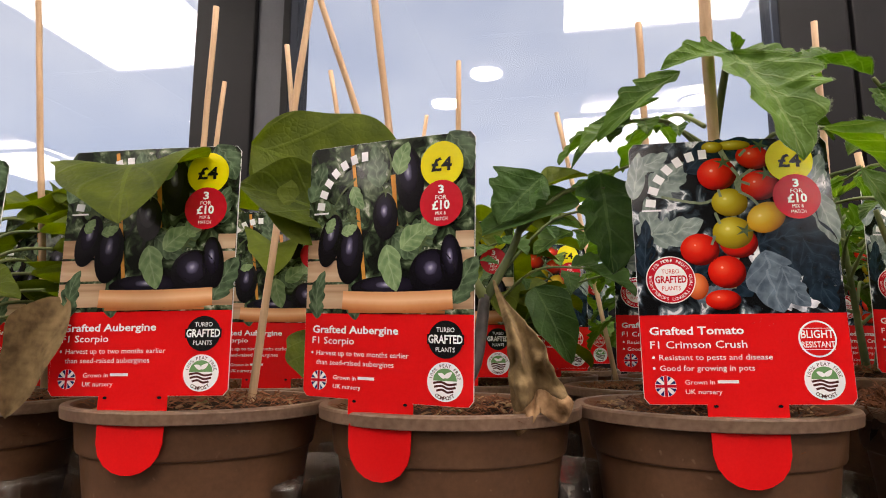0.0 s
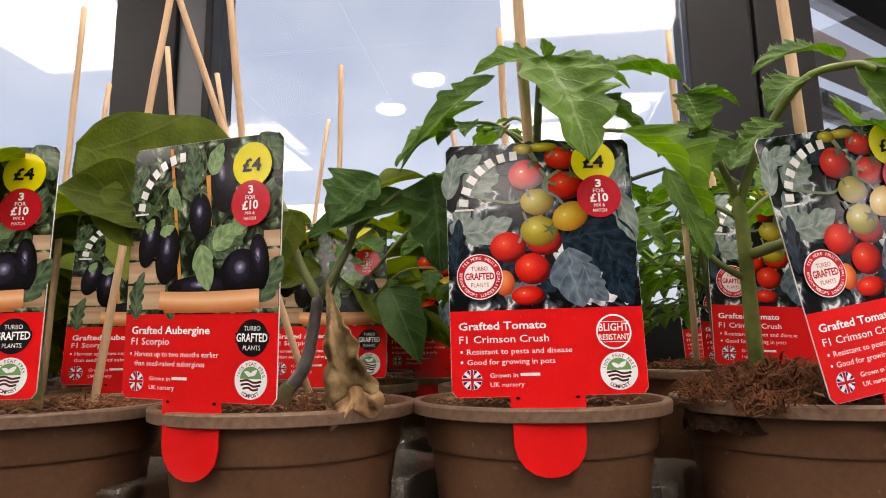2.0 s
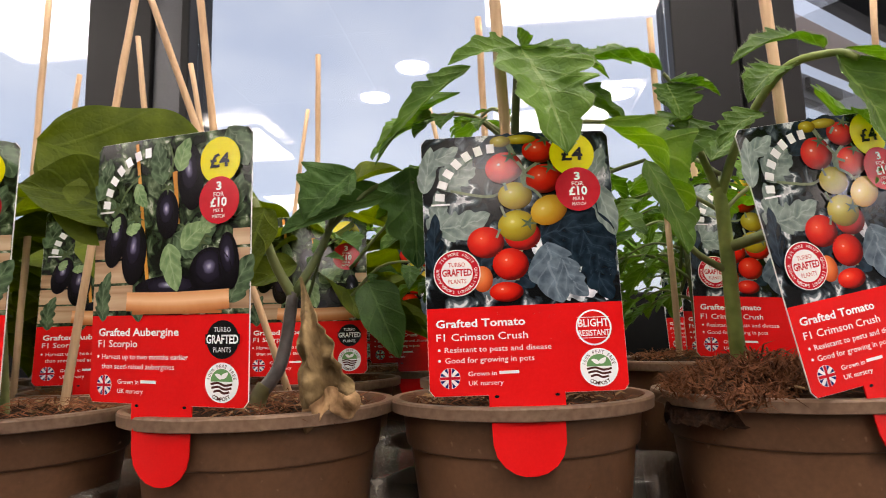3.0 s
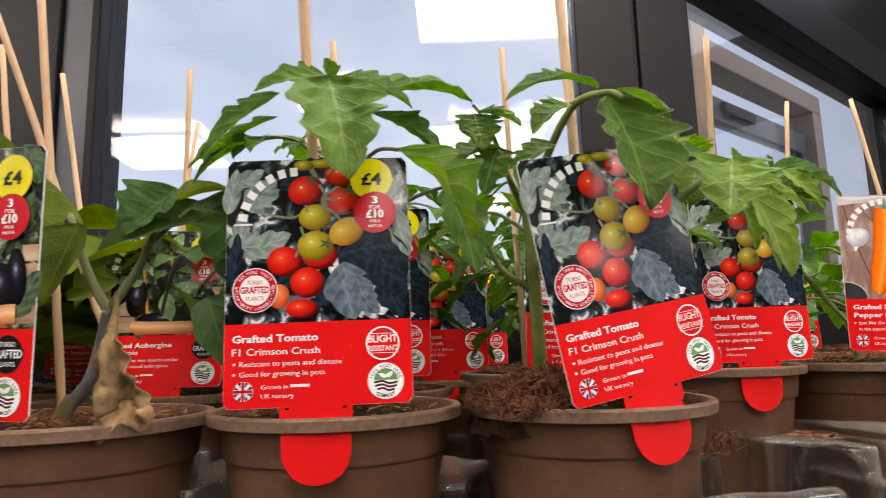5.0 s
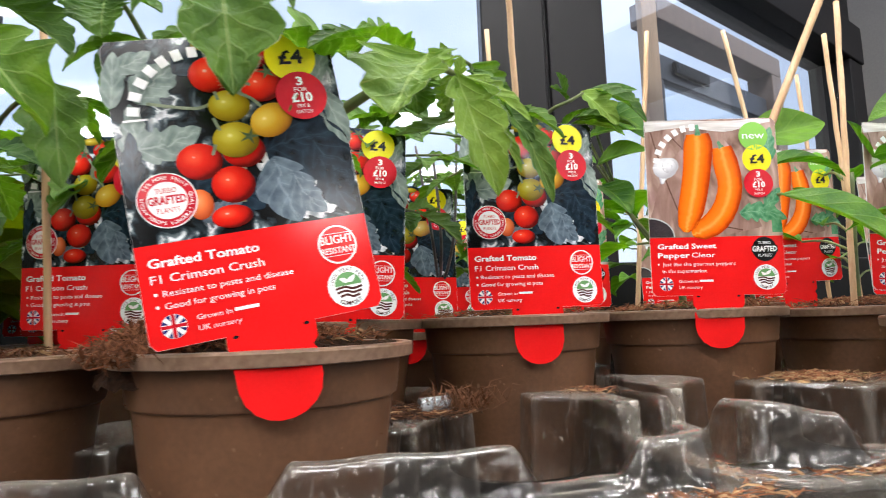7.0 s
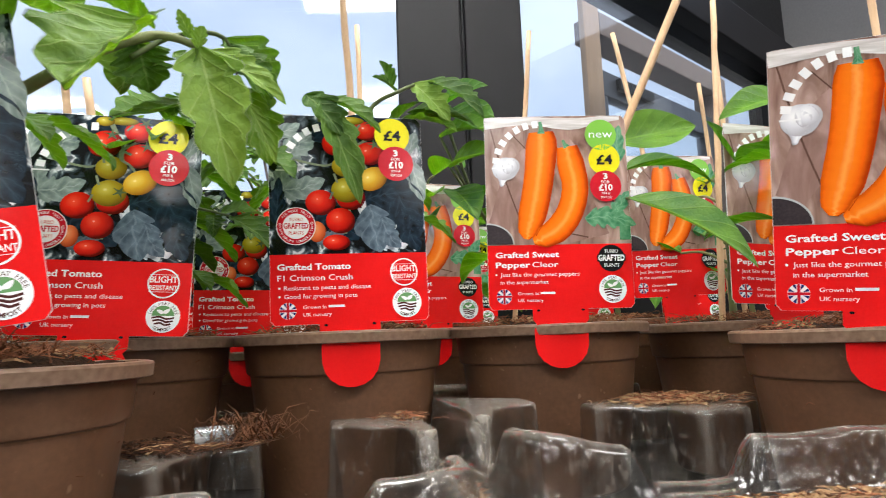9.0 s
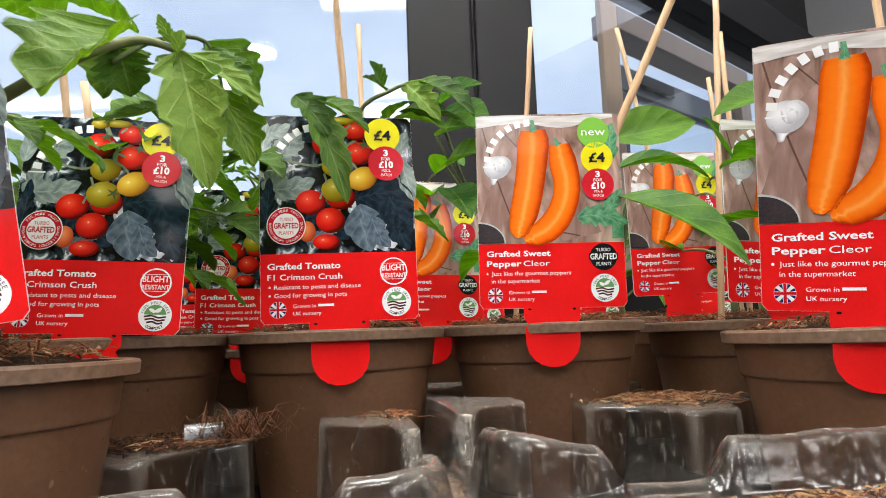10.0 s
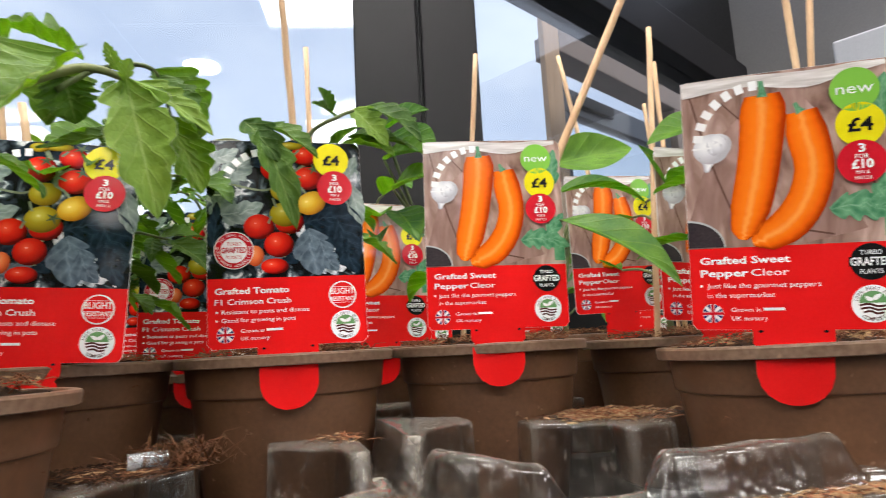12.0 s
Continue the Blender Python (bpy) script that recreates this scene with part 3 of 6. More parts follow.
# an oak door frame of the porch, seen through the glass
D = Matrix.Translation((1.26, 1.73, 0)) @ pose(0, 0, 0, 0, 0, 29)
door = tagged(thing("glazed_door", "oak-framed glazed door with grey rails", "door", "", D), kind="structure")
part("jamb", Shape().box(0.0, 0.0, FLOOR_Z, .085, .022, 2.6, .004), M_OAK, door, "light oak jamb")
part("jamb", Shape().box(.90, 0.0, FLOOR_Z, .985, .10, 1.93, .004), M_OAK_SHADED, door, "oak jamb with shade put into its colour")
part("head", Shape().box(.087, 0.0, 1.931, .985, .10, 2.01, .004), M_OAK_SHADED, door, "oak head")
part("rail", Shape().box(.087, .03, 1.75, .898, .075, 1.835, .003), M_FRAME_GREY, door, "grey top rail")
part("closer", Shape().box(.20, .012, 1.78, .42, .029, 1.82, .004), M_FRAME, door, "dark door closer")
part("stile", Shape().box(.087, .03, FLOOR_Z, .15, .075, 1.749, .003), M_FRAME_GREY, door)
part("stile", Shape().box(.835, .03, FLOOR_Z, .898, .075, 1.749, .003), M_FRAME_GREY, door)
g = part("glass", Shape().box(.152, .045, FLOOR_Z + .1, .833, .052, 1.748), M_CLEAR_GLASS, door)
g.visible_shadow = False

# a low building across the yard, with a dark fascia
C = A @ pose(-17, 24, FLOOR_Z - .15, 0, 0, 8)
far = tagged(thing("far_building", "low pale building with a dark fascia and windows", "building", "", C), kind="structure")
part("wall", Shape().box(-9, 0, 0, 6, 6, 5.0), M_WALL, far, "pale rendered wall")
part("fascia", Shape().box(-9.3, -.6, 5.0, 6.3, 6.2, 6.0, .05), M_FRAME, far, "dark fascia")
for k in range(5):
    part("window", Shape().box(-8 + k * 2.8, -.06, 1.0, -6 + k * 2.8, .02, 3.2, .02), M_FRAME_GREY, far, "grey framed window")


# ---- shelf, trays and pots ----
RIM = 0.100                                       # a pot's height
POT_PROFILE = [(0.001, 0.0), (0.044, 0.0), (0.0458, 0.0015), (0.0555, 0.0768), (0.0572, 0.0778), (0.0577, 0.0790), (0.0594, 0.0942)]
RIM_PROFILE = [(0.0590, 0.0942), (0.0642, 0.0938), (0.0651, 0.0942), (0.0655, 0.0988), (0.0650, 0.0998), (0.0632, 0.1002), (0.0612, 0.0998), (0.0604, 0.0980), (0.0590, 0.0944), (0.0570, 0.0800), (0.0530, 0.0700)]


def compost(r, seed, heap=0.0, hx=0.0, hy=0.0):
    """A rough disc of compost, heaped up by heap at (hx, hy)."""
    def at(u, v):
        a, q = u * 2 * math.pi, v * r
        x, y = q * math.cos(a), q * math.sin(a)
        p = Vector((x * 90 + seed * 7.3, y * 90, seed))
        z = 0.0045 * (1 - (q / r) ** 3) + 0.0040 * noise.noise(p) + 0.0030 * noise.noise(p * 2.7) + heap * math.exp(-((x - hx) ** 2 + (y - hy) ** 2) / 0.0006)
        return (x, y, z)
    return Shape().grid(40, 14, at)


def fibres(rng, n, spread, length, thick, lift):
    """Loose strands, each a thin bent three-sided strip."""
    s = Shape()
    for _ in range(n):
        x, y, z = spread(rng)
        a, l = rng.uniform(0, 6.283), rng.uniform(0.4, 1.0) * length
        b = a + rng.uniform(-1.0, 1.0)
        t = thick * rng.uniform(.6, 1.3)
        p0 = Vector((x, y, z))
        p1 = p0 + Vector((math.cos(a) * l * .5, math.sin(a) * l * .5, rng.uniform(.1, 1.0) * lift))
        p2 = p1 + Vector((math.cos(b) * l * .5, math.sin(b) * l * .5, rng.uniform(-1.0, .5) * lift))
        sd = Vector((-math.sin(a), math.cos(a), 0)) * t
        up = Vector((0, 0, t * 1.2))
        s.add([p0 - sd, p0 + sd, p0 + up, p1 - sd, p1 + sd, p1 + up, p2], [(0, 1, 4, 3), (1, 2, 5, 4), (2, 0, 3, 5), (3, 4, 6), (4, 5, 6), (5, 3, 6)])
    return s


def soil_spot(r):
    def pick(rng):
        a, q = rng.uniform(0, 6.283), r * math.sqrt(rng.random())
        return q * math.cos(a), q * math.sin(a), .0045 * (1 - (q / .059) ** 3) + rng.uniform(-.001, .002)
    return pick


def side_spot(rng):
    """A place on a pot's outer side."""
    a, z = rng.uniform(0, 6.283), .02 + .078 * rng.random()
    r = .0460 + .0097 * (z - .0015) / .0753 if z < .0768 else .0578 + .0016 * (z - .079) / .0152 if z < .0935 else .0654
    return r * math.cos(a), r * math.sin(a), z


POTS = {}
_body = Shape().lathe(POT_PROFILE, 72).mesh("pot_body", True)
_body.materials.append(M_POT)
_body.set_sharp_from_angle(angle=radians(28))
_rim = Shape().lathe(RIM_PROFILE, 72).mesh("rim", True)
_rim.set_sharp_from_angle(angle=radians(28))
_rim.materials.append(M_POT)


def potted(key, kind, x, y, rim_z=0.992, level=0.088, heap=0.0, hx=0.0, hy=0.0, strands=320, tilt=0.0):
    """A pot with its compost; the plant's parts are hung under it later."""
    words = {"tomato": "brown plastic pot with a leafy young tomato plant", "aubergine": "brown plastic pot with a young aubergine plant",
             "pepper": "brown plastic pot with a young sweet pepper plant"}[kind]
    t = thing("potted_%s_plant" % kind, words, "potted plant", "potted vegetable plants on the shelf", pose(x, y, rim_z - RIM, tilt, 0, 37 * len(POTS)))
    for name, me in (("pot", _body), ("rim", _rim)):
        o = new(name, me)
        o.parent = t
    k = len(POTS)
    so = part("compost", compost(0.0585 if level > .09 else .0572, k, heap, hx, hy), M_SOIL, t, "dark fibrous compost", smooth=False, at=pose(0, 0, level))
    rng = random.Random(100 + k)
    part("fibre", fibres(rng, strands, soil_spot(.054), 0.018, 0.00030, 0.004), M_FIBRE, t, "loose brown coir strands", at=pose(0, 0, level + 0.002))
    part("chip", fibres(rng, strands // 6, soil_spot(.052), 0.010, 0.0007, 0.002), M_CHIP, t, "pale woody bits", at=pose(0, 0, level + 0.002))
    if y < .5:
        tagged(part("stuck_fibre", fibres(rng, 26, side_spot, 0.005, 0.00022, 0.002), M_FIBRE, t, "crumbs of compost stuck to the pot"), kind="stuff")
    POTS[key] = t
    return t


FRONT = (
    ("A0", "aubergine", -0.252, 0.375), ("A1", "aubergine", -0.117, 0.366), ("A2", "aubergine", 0.013, 0.3525), ("T1", "tomato", 0.142, 0.348),
    ("T2", "tomato", 0.275, 0.332), ("P2", "pepper", 0.674, 0.318, 0.994),
    ("L2", "aubergine", -0.26, 0.52), ("A3", "aubergine", -0.115, 0.505), ("A4", "aubergine", 0.019, 0.531), ("T5", "tomato", 0.163, 0.487),
    ("T4", "tomato", 0.298, 0.456, 1.002), ("T3", "tomato", 0.425, 0.454, 1.002), ("P1", "pepper", 0.557, 0.454, 1.002), ("P5", "pepper", 0.702, 0.456, 1.000),
    ("P6", "pepper", 0.835, 0.43, 1.0),
)
THIRD_ROW = (
    ("B0", "aubergine", -0.19, 0.66), ("B1", "aubergine", -0.05, 0.665), ("B2", "tomato", 0.095, 0.655), ("B3", "tomato", 0.232, 0.615), ("B4", "tomato", 0.368, 0.60),
    ("P3", "pepper", 0.505, 0.60, 1.004), ("P4", "pepper", 0.690, 0.592, 1.006), ("P7", "pepper", 0.84, 0.60, 1.004),
)
BACK = (
    ("C0", "aubergine", -0.12, 0.793), ("C1", "aubergine", 0.02, 0.797), ("C2", "tomato", 0.155, 0.79), ("C3", "tomato", 0.295, 0.78), ("C4", "tomato", 0.43, 0.775),
    ("C5", "pepper", 0.57, 0.782), ("C6", "pepper", 0.71, 0.787), ("C7", "pepper", 0.86, 0.79), ("C8", "aubergine", -0.26, 0.79), ("A9", "aubergine", -0.40, 0.40), ("B9", "aubergine", -0.335, 0.66), ("L9", "aubergine", -0.40, 0.53),
    ("P9", "pepper", 0.965, 0.46, 1.0), ("P8", "pepper", 0.98, 0.60, 1.0), ("P0", "pepper", 0.825, 0.295, 0.996),
)
for args in FRONT + THIRD_ROW + BACK:
    key, kind, x, y, *rest = args
    potted(key, kind, x, y, rest[0] if rest else 0.992, level=0.098 if key == "T2" else 0.0962 if key[0] == "P" or key in ("T3", "T4") else 0.0925, heap=0.014 if key == "T2" else 0.0, hx=0.030, hy=0.014)

fixed("shelf", Shape().box(-1.2, 0.16, SHELF_Z - .03, 1.6, 0.95, SHELF_Z - .001, .003), M_SHELF, "black shelf under the plant trays", category="shelf")
# unseen strip, added so the low gaps behind the pots stay dark
fixed("shelf_gap_blocker", Shape().box(-1.2, 0.93, SHELF_Z, 1.6, 0.95, 1.08, .003), M_SHELF, "black strip added behind the pots to keep low gaps dark", category="shelf")
fixed("shelf_base", Shape().box(-1.18, 0.2, FLOOR_Z, 1.58, 0.93, SHELF_Z - .031, .003), M_SHELF, "black base of the plant shelf", category="shelf")


def plant_tray(x0, y0, nx, ny, px, py, step=.0014, rise=0.0, lift=0.0, ends=(.0700, .0700), mid=.0690):
    """A thermoformed clear tray: a scooped rim wall on a flange, towers between the wells, and a floor."""
    lx, ly, corner = nx * px, ny * py, .028
    plateau, scoop, lip = .0675 + lift, .0535 + lift, .0465 + lift
    t = thing("plant_tray", "scuffed clear plastic plant tray with deep wells", "tray", "clear plant trays", pose(x0, y0, SHELF_Z))

    # the rim wall follows the rounded outline: place, inward normal and distance along the side it belongs to
    def outline():
        out = []
        for side in range(4):
            length, across, pitch = (lx, ly, px) if side % 2 == 0 else (ly, lx, py)
            fine = step if side == 0 else 3 * step
            n = max(2, int((length - 2 * corner) / fine))
            run = [(corner + (length - 2 * corner) * k / n, 0.0, 0.0) for k in range(n)]
            arc = max(3, int(corner * 1.571 / (2 * step)))
            run += [(length - corner, 0.0, radians(90) * k / arc) for k in range(arc)]
            for a, _, turn in run:
                p = Vector((a, 0)) if turn == 0 and a <= length - corner else None
                if p is None:
                    p = Vector((length - corner + corner * math.sin(turn), corner - corner * math.cos(turn)))
                nrm = Vector((-math.sin(turn), math.cos(turn)))
                spin = side * math.pi / 2
                org = (Vector((0, 0)), Vector((lx, 0)), Vector((lx, ly)), Vector((0, ly)))[side]
                c, d = math.cos(spin), math.sin(spin)
                rot = lambda v: Vector((c * v.x - d * v.y, d * v.x + c * v.y))
                out.append((org + rot(p), rot(nrm), p.x, pitch, side))
        return out

    def height(a, pitch, side):
        off = abs((a / pitch) % 1 - .5) * pitch
        h = scoop + (plateau - scoop) * sm(.0150, .0275, off)
        return h + .0005 * math.sin(a * 150 + side)
    rows = []
    for p, nrm, a, pitch, side in outline():
        h = height(a, pitch, side)
        if p.y < .05:
            h += rise * (1 - sm(.010, .050, p.x))
        off = abs((a / pitch + .5) % 1 - .5) * pitch
        rib = .0005 * sm(.55, .85, math.sin(a * 640)) * (1 - sm(.021, .024, off)) if side == 0 else 0.0
        up = h - lip
        prof = [(-.0130, lip - .004), (-.0128, lip - .0005), (-.0118, lip + .0003), (-.0020, lip), (-.0004, lip + .0006), (.0008 + rib * .4, lip + .15 * up), (.0022 + rib, lip + .35 * up), (.0034 + rib, lip + .60 * up),
                (.0046 + rib * .8, h - .0036), (.0051 + rib * .5, h - .0021), (.0060, h - .0010), (.0073, h - .0003), (.0090, h), (.0112, h - .0003), (.0124, h - .0012), (.0131, h - .0028), (.0138, h - .006), (.0160, h * .55), (.0190, .010), (.0205, .004), (.026, .0025)]
        rows.append([(p.x + nrm.x * d, p.y + nrm.y * d, z) for d, z in prof])
    w, n = len(rows[0]), len(rows)
    wall = Shape().add([q for r in rows for q in r], [(i * w + k, ((i + 1) % n) * w + k, ((i + 1) % n) * w + k + 1, i * w + k + 1) for i in range(n) for k in range(w - 1)])
    part("rim_wall", wall, M_TRAY, t, "clear scooped wall on a flange", smooth=True)
    part("base", Shape().grid(12, 12, lambda u, v: (.02 + u * (lx - .04), .02 + v * (ly - .04), .0022)), M_TRAY, t)

    # towers: as wide as the wells round them leave free
    def tower(cx, cy, x_lo, x_hi, half_y, top, seed):
        rng = random.Random(seed)
        wells = [((i + .5) * px - cx, (j + .5) * py - cy) for i in range(-1, nx + 1) for j in range(ny)]
        m = 96
        reach = []
        for k in range(m):
            c, d = math.cos(2 * math.pi * k / m), math.sin(2 * math.pi * k / m)
            r = 0.004
            while r < .08 and x_lo < c * r < x_hi and abs(d * r) < half_y and all(math.hypot(c * r - a, d * r - b) > .0548 for a, b in wells):
                r += .0004
            reach.append((c, d, r))
        r2 = [(c, d, (reach[k - 1][2] + 6 * r + reach[(k + 1) % m][2]) / 8) for k, (c, d, r) in enumerate(reach)]
        levels = [(.003, .0035), (.25, .0026), (.55, .0014), (.80, .0006), (.95, .0002), (.980, -.0001), (.993, -.0007), (.999, -.0018), (1.0, -.0032)]
        q = [(cx + c * (r + g), cy + d * (r + g), top * f + .0006 * noise.noise(Vector((c * r * 60, d * r * 60, seed)))) for f, g in levels for c, d, r in r2]
        q += [(cx + c * r * g, cy + d * r * g, top + .0012 * noise.noise(Vector((c * r * g * 50, d * r * g * 50, seed)))) for g in (.7, .35) for c, d, r in r2]
        lv = len(levels) + 2
        f = [(i * m + k, i * m + (k + 1) % m, (i + 1) * m + (k + 1) % m, (i + 1) * m + k) for i in range(lv - 1) for k in range(m)]
        q.append((cx, cy, top))
        f += [((lv - 1) * m + k, (lv - 1) * m + (k + 1) % m, lv * m) for k in range(m)]
        ob = part("tower", Shape().add(q, f), M_TRAY, t, smooth=True)
        ob.data.set_sharp_from_angle(angle=radians(38))
    for j in range(1, ny):
        for i in range(nx + 1):
            lo, hi = (-.0125, .032) if i == 0 else (-.032, .0125) if i == nx else (-.050, .050)
            cx = i * px + (.0180 if i == 0 else -.0180 if i == nx else 0.0)
            tower(cx, j * py - (.004 if j == 1 else 0), lo, hi, .048, ends[0] if i == 0 else ends[1] if i == nx else mid, 10 * i + j)


plant_tray(-0.343, 0.262, 3, 3, 0.1342, 0.128, step=.003)
plant_tray(0.0605, 0.262, 3, 3, 0.1342, 0.128, ends=(.070, .0715), mid=.0650)
plant_tray(0.4690, 0.262, 3, 3, 0.1342, 0.128, rise=.0055, lift=.0035, ends=(.0765, .0715), mid=.0715)
plant_tray(0.8750, 0.262, 2, 3, 0.1342, 0.128, step=.003)


# ---- plant labels ----
LW, LH, RED_H = 0.083, 0.113, 0.0368


def bend(x, z):
    """The card's slight bow."""
    return 0.55 * x * x + 0.06 * max(0.0, z - 0.05) ** 2 - 0.10 * max(0.0, 0.02 - z) * 0.02


class Ink(Shape):
    """Flat print on a card: x across, z up, lifted off the card by its layer."""

    def put(self, pts, faces, uvs=None):
        return self.add([(x, self.y + bend(x, z), z) for x, z in pts], faces, uvs)

    def disc(self, cx, cz, rx, rz=None, rot=0.0, n=28, inner=0.0):
        rz = rz or rx
        c, s = math.cos(radians(rot)), math.sin(radians(rot))
        ring = lambda k: [(cx + k * (rx * math.cos(a) * c - rz * math.sin(a) * s), cz + k * (rx * math.cos(a) * s + rz * math.sin(a) * c)) for a in (2 * math.pi * i / n for i in range(n))]
        if inner:
            return self.put(ring(1) + ring(inner), [(i, (i + 1) % n, n + (i + 1) % n, n + i) for i in range(n)])
        flat = lambda k: [(.5 + k * .5 * math.cos(2 * math.pi * i / n), .5 + k * .5 * math.sin(2 * math.pi * i / n)) for i in range(n)]
        return self.put(ring(1) + ring(.55) + [(cx, cz)], [(i, (i + 1) % n, n + (i + 1) % n, n + i) for i in range(n)] + [(n + i, n + (i + 1) % n, 2 * n) for i in range(n)], flat(1) + flat(.55) + [(.5, .5)])

    def rect(self, x0, z0, x1, z1, nx=2, nz=2):
        pts = [(x0 + (x1 - x0) * i / (nx - 1), z0 + (z1 - z0) * j / (nz - 1)) for j in range(nz) for i in range(nx)]
        return self.put(pts, [(j * nx + i, j * nx + i + 1, (j + 1) * nx + i + 1, (j + 1) * nx + i) for j in range(nz - 1) for i in range(nx - 1)])

    def band(self, path, widths, n=14):
        """A swept flat shape along a bent line of (x, z) with half-widths."""
        p = [np.array(q, float) for q in path]
        out = []
        for i in range(n + 1):
            t = i / n * (len(p) - 1)
            k = min(int(t), len(p) - 2)
            a, b, c, d = p[max(k - 1, 0)], p[k], p[k + 1], p[min(k + 2, len(p) - 1)]
            f = t - k
            q = 0.5 * (2 * b + (c - a) * f + (2 * a - 5 * b + 4 * c - d) * f * f + (3 * b - a - 3 * c + d) * f ** 3)
            w = widths[k] + (widths[k + 1] - widths[k]) * (f * f * (3 - 2 * f))
            out.append((q, w))
        pts = []
        for i, (q, w) in enumerate(out):
            e = out[min(i + 1, n)][0] - out[max(i - 1, 0)][0]
            e = e / (np.linalg.norm(e) + 1e-9)
            nrm = np.array((-e[1], e[0]))
            pts += [tuple(q + nrm * w), tuple(q - nrm * w)]
        return self.put(pts, [(2 * i, 2 * i + 1, 2 * i + 3, 2 * i + 2) for i in range(n)], [(i / n, j) for i in range(n + 1) for j in (1, 0)])

    def leaf(self, cx, cz, length, width, rot, lobes=3, depth=0.22, n=36):
        """A leaf in print, its two edges cut into uneven pointed lobes."""
        c, s = math.cos(radians(rot)), math.sin(radians(rot))
        rng = random.Random(int(cx * 1e5) + int(cz * 1e5) * 7 + int(rot))
        bend_by, edges = rng.uniform(-.10, .10), {}
        for sg in (1, -1):
            k = max(2, lobes + rng.choice((0, 1)))
            ends = [(i + rng.uniform(-.25, .25)) / k for i in range(1, k)] + [1.0]
            edges[sg] = [(a, b, depth * rng.uniform(.6, 1.5) * (1 - .5 * a)) for a, b in zip([0.0] + ends, ends)]
        up, dn = [], []
        for i in range(n + 1):
            u = i / n
            for sg, arr in ((1, up), (-1, dn)):
                w = width / 2 * (u ** .45 * (1 - u) ** .75) / .51
                for a, b, d in edges[sg]:
                    if a <= u <= b:
                        q = (u - a) / (b - a)
                        w *= 1 - d + 1.3 * d * sm(0, .65, q) * (1 - .8 * sm(.8, 1, q))
                        break
                x, z = (u - .5) * length + .25 * w * (1 - u), sg * w + bend_by * length * 4 * u * (1 - u)
                arr.append((cx + x * c - z * s, cz + x * s + z * c))
        return self.put(up + dn, [(i, i + 1, n + 2 + i, n + 1 + i) for i in range(n)], [(i / n, 1) for i in range(n + 1)] + [(i / n, 0) for i in range(n + 1)])

    def star(self, cx, cz, r, rot, n=5):
        """A fruit's small leafy cap."""
        pts = []
        for i in range(2 * n):
            a = radians(rot) + math.pi * i / n
            q = r if i % 2 == 0 else r * .28
            pts.append((cx + q * math.cos(a), cz + q * math.sin(a) * .8))
        return self.put(pts + [(cx, cz)], [(i, (i + 1) % (2 * n), 2 * n) for i in range(2 * n)])


def lettering(text, bold=0.0):
    """Points and faces of a line of text, one unit high, starting at the origin."""
    cu = bpy.data.curves.new("text", "FONT")
    cu.body, cu.size, cu.resolution_u, cu.offset = text, 1.0, 2, bold
    ob = bpy.data.objects.new("text", cu)
    scene.collection.objects.link(ob)
    me = bpy.data.meshes.new_from_object(ob.evaluated_get(bpy.context.evaluated_depsgraph_get()))
    v = [(p.co.x, p.co.y) for p in me.vertices]
    f = [tuple(p.vertices) for p in me.polygons]
    bpy.data.objects.remove(ob)
    bpy.data.meshes.remove(me)
    bpy.data.curves.remove(cu)
    return v, f


def write(ink, text, x, z, width=None, height=0.003, bold=0.0, centre=False):
    v, f = lettering(text, bold)
    x0, x1 = min(p[0] for p in v), max(p[0] for p in v)
    sx = width / (x1 - x0) if width else height
    shift = x - (width or (x1 - x0) * sx) / 2 if centre else x
    ink.put([(shift + (p[0] - x0) * sx, z + p[1] * height) for p in v], f)


def write_round(ink, text, cx, cz, r, start, end, height, bold=0.0):
    """Letters round a circle, from one angle to another (degrees, anticlockwise from the right)."""
    n = len(text)
    for i, ch in enumerate(text):
        if ch == " ":
            continue
        a = radians(start + (end - start) * (i + .5) / n)
        v, f = lettering(ch, bold)
        mx = (min(p[0] for p in v) + max(p[0] for p in v)) / 2
        flip = 1 if end < start else -1
        ta = a - flip * math.pi / 2
        c, s = math.cos(ta), math.sin(ta)
        base = r if flip > 0 else r + height * .7
        ink.put([(cx + math.cos(a) * base + (p[0] - mx) * height * c - p[1] * height * s, cz + math.sin(a) * base + (p[0] - mx) * height * s + p[1] * height * c) for p in v], f)


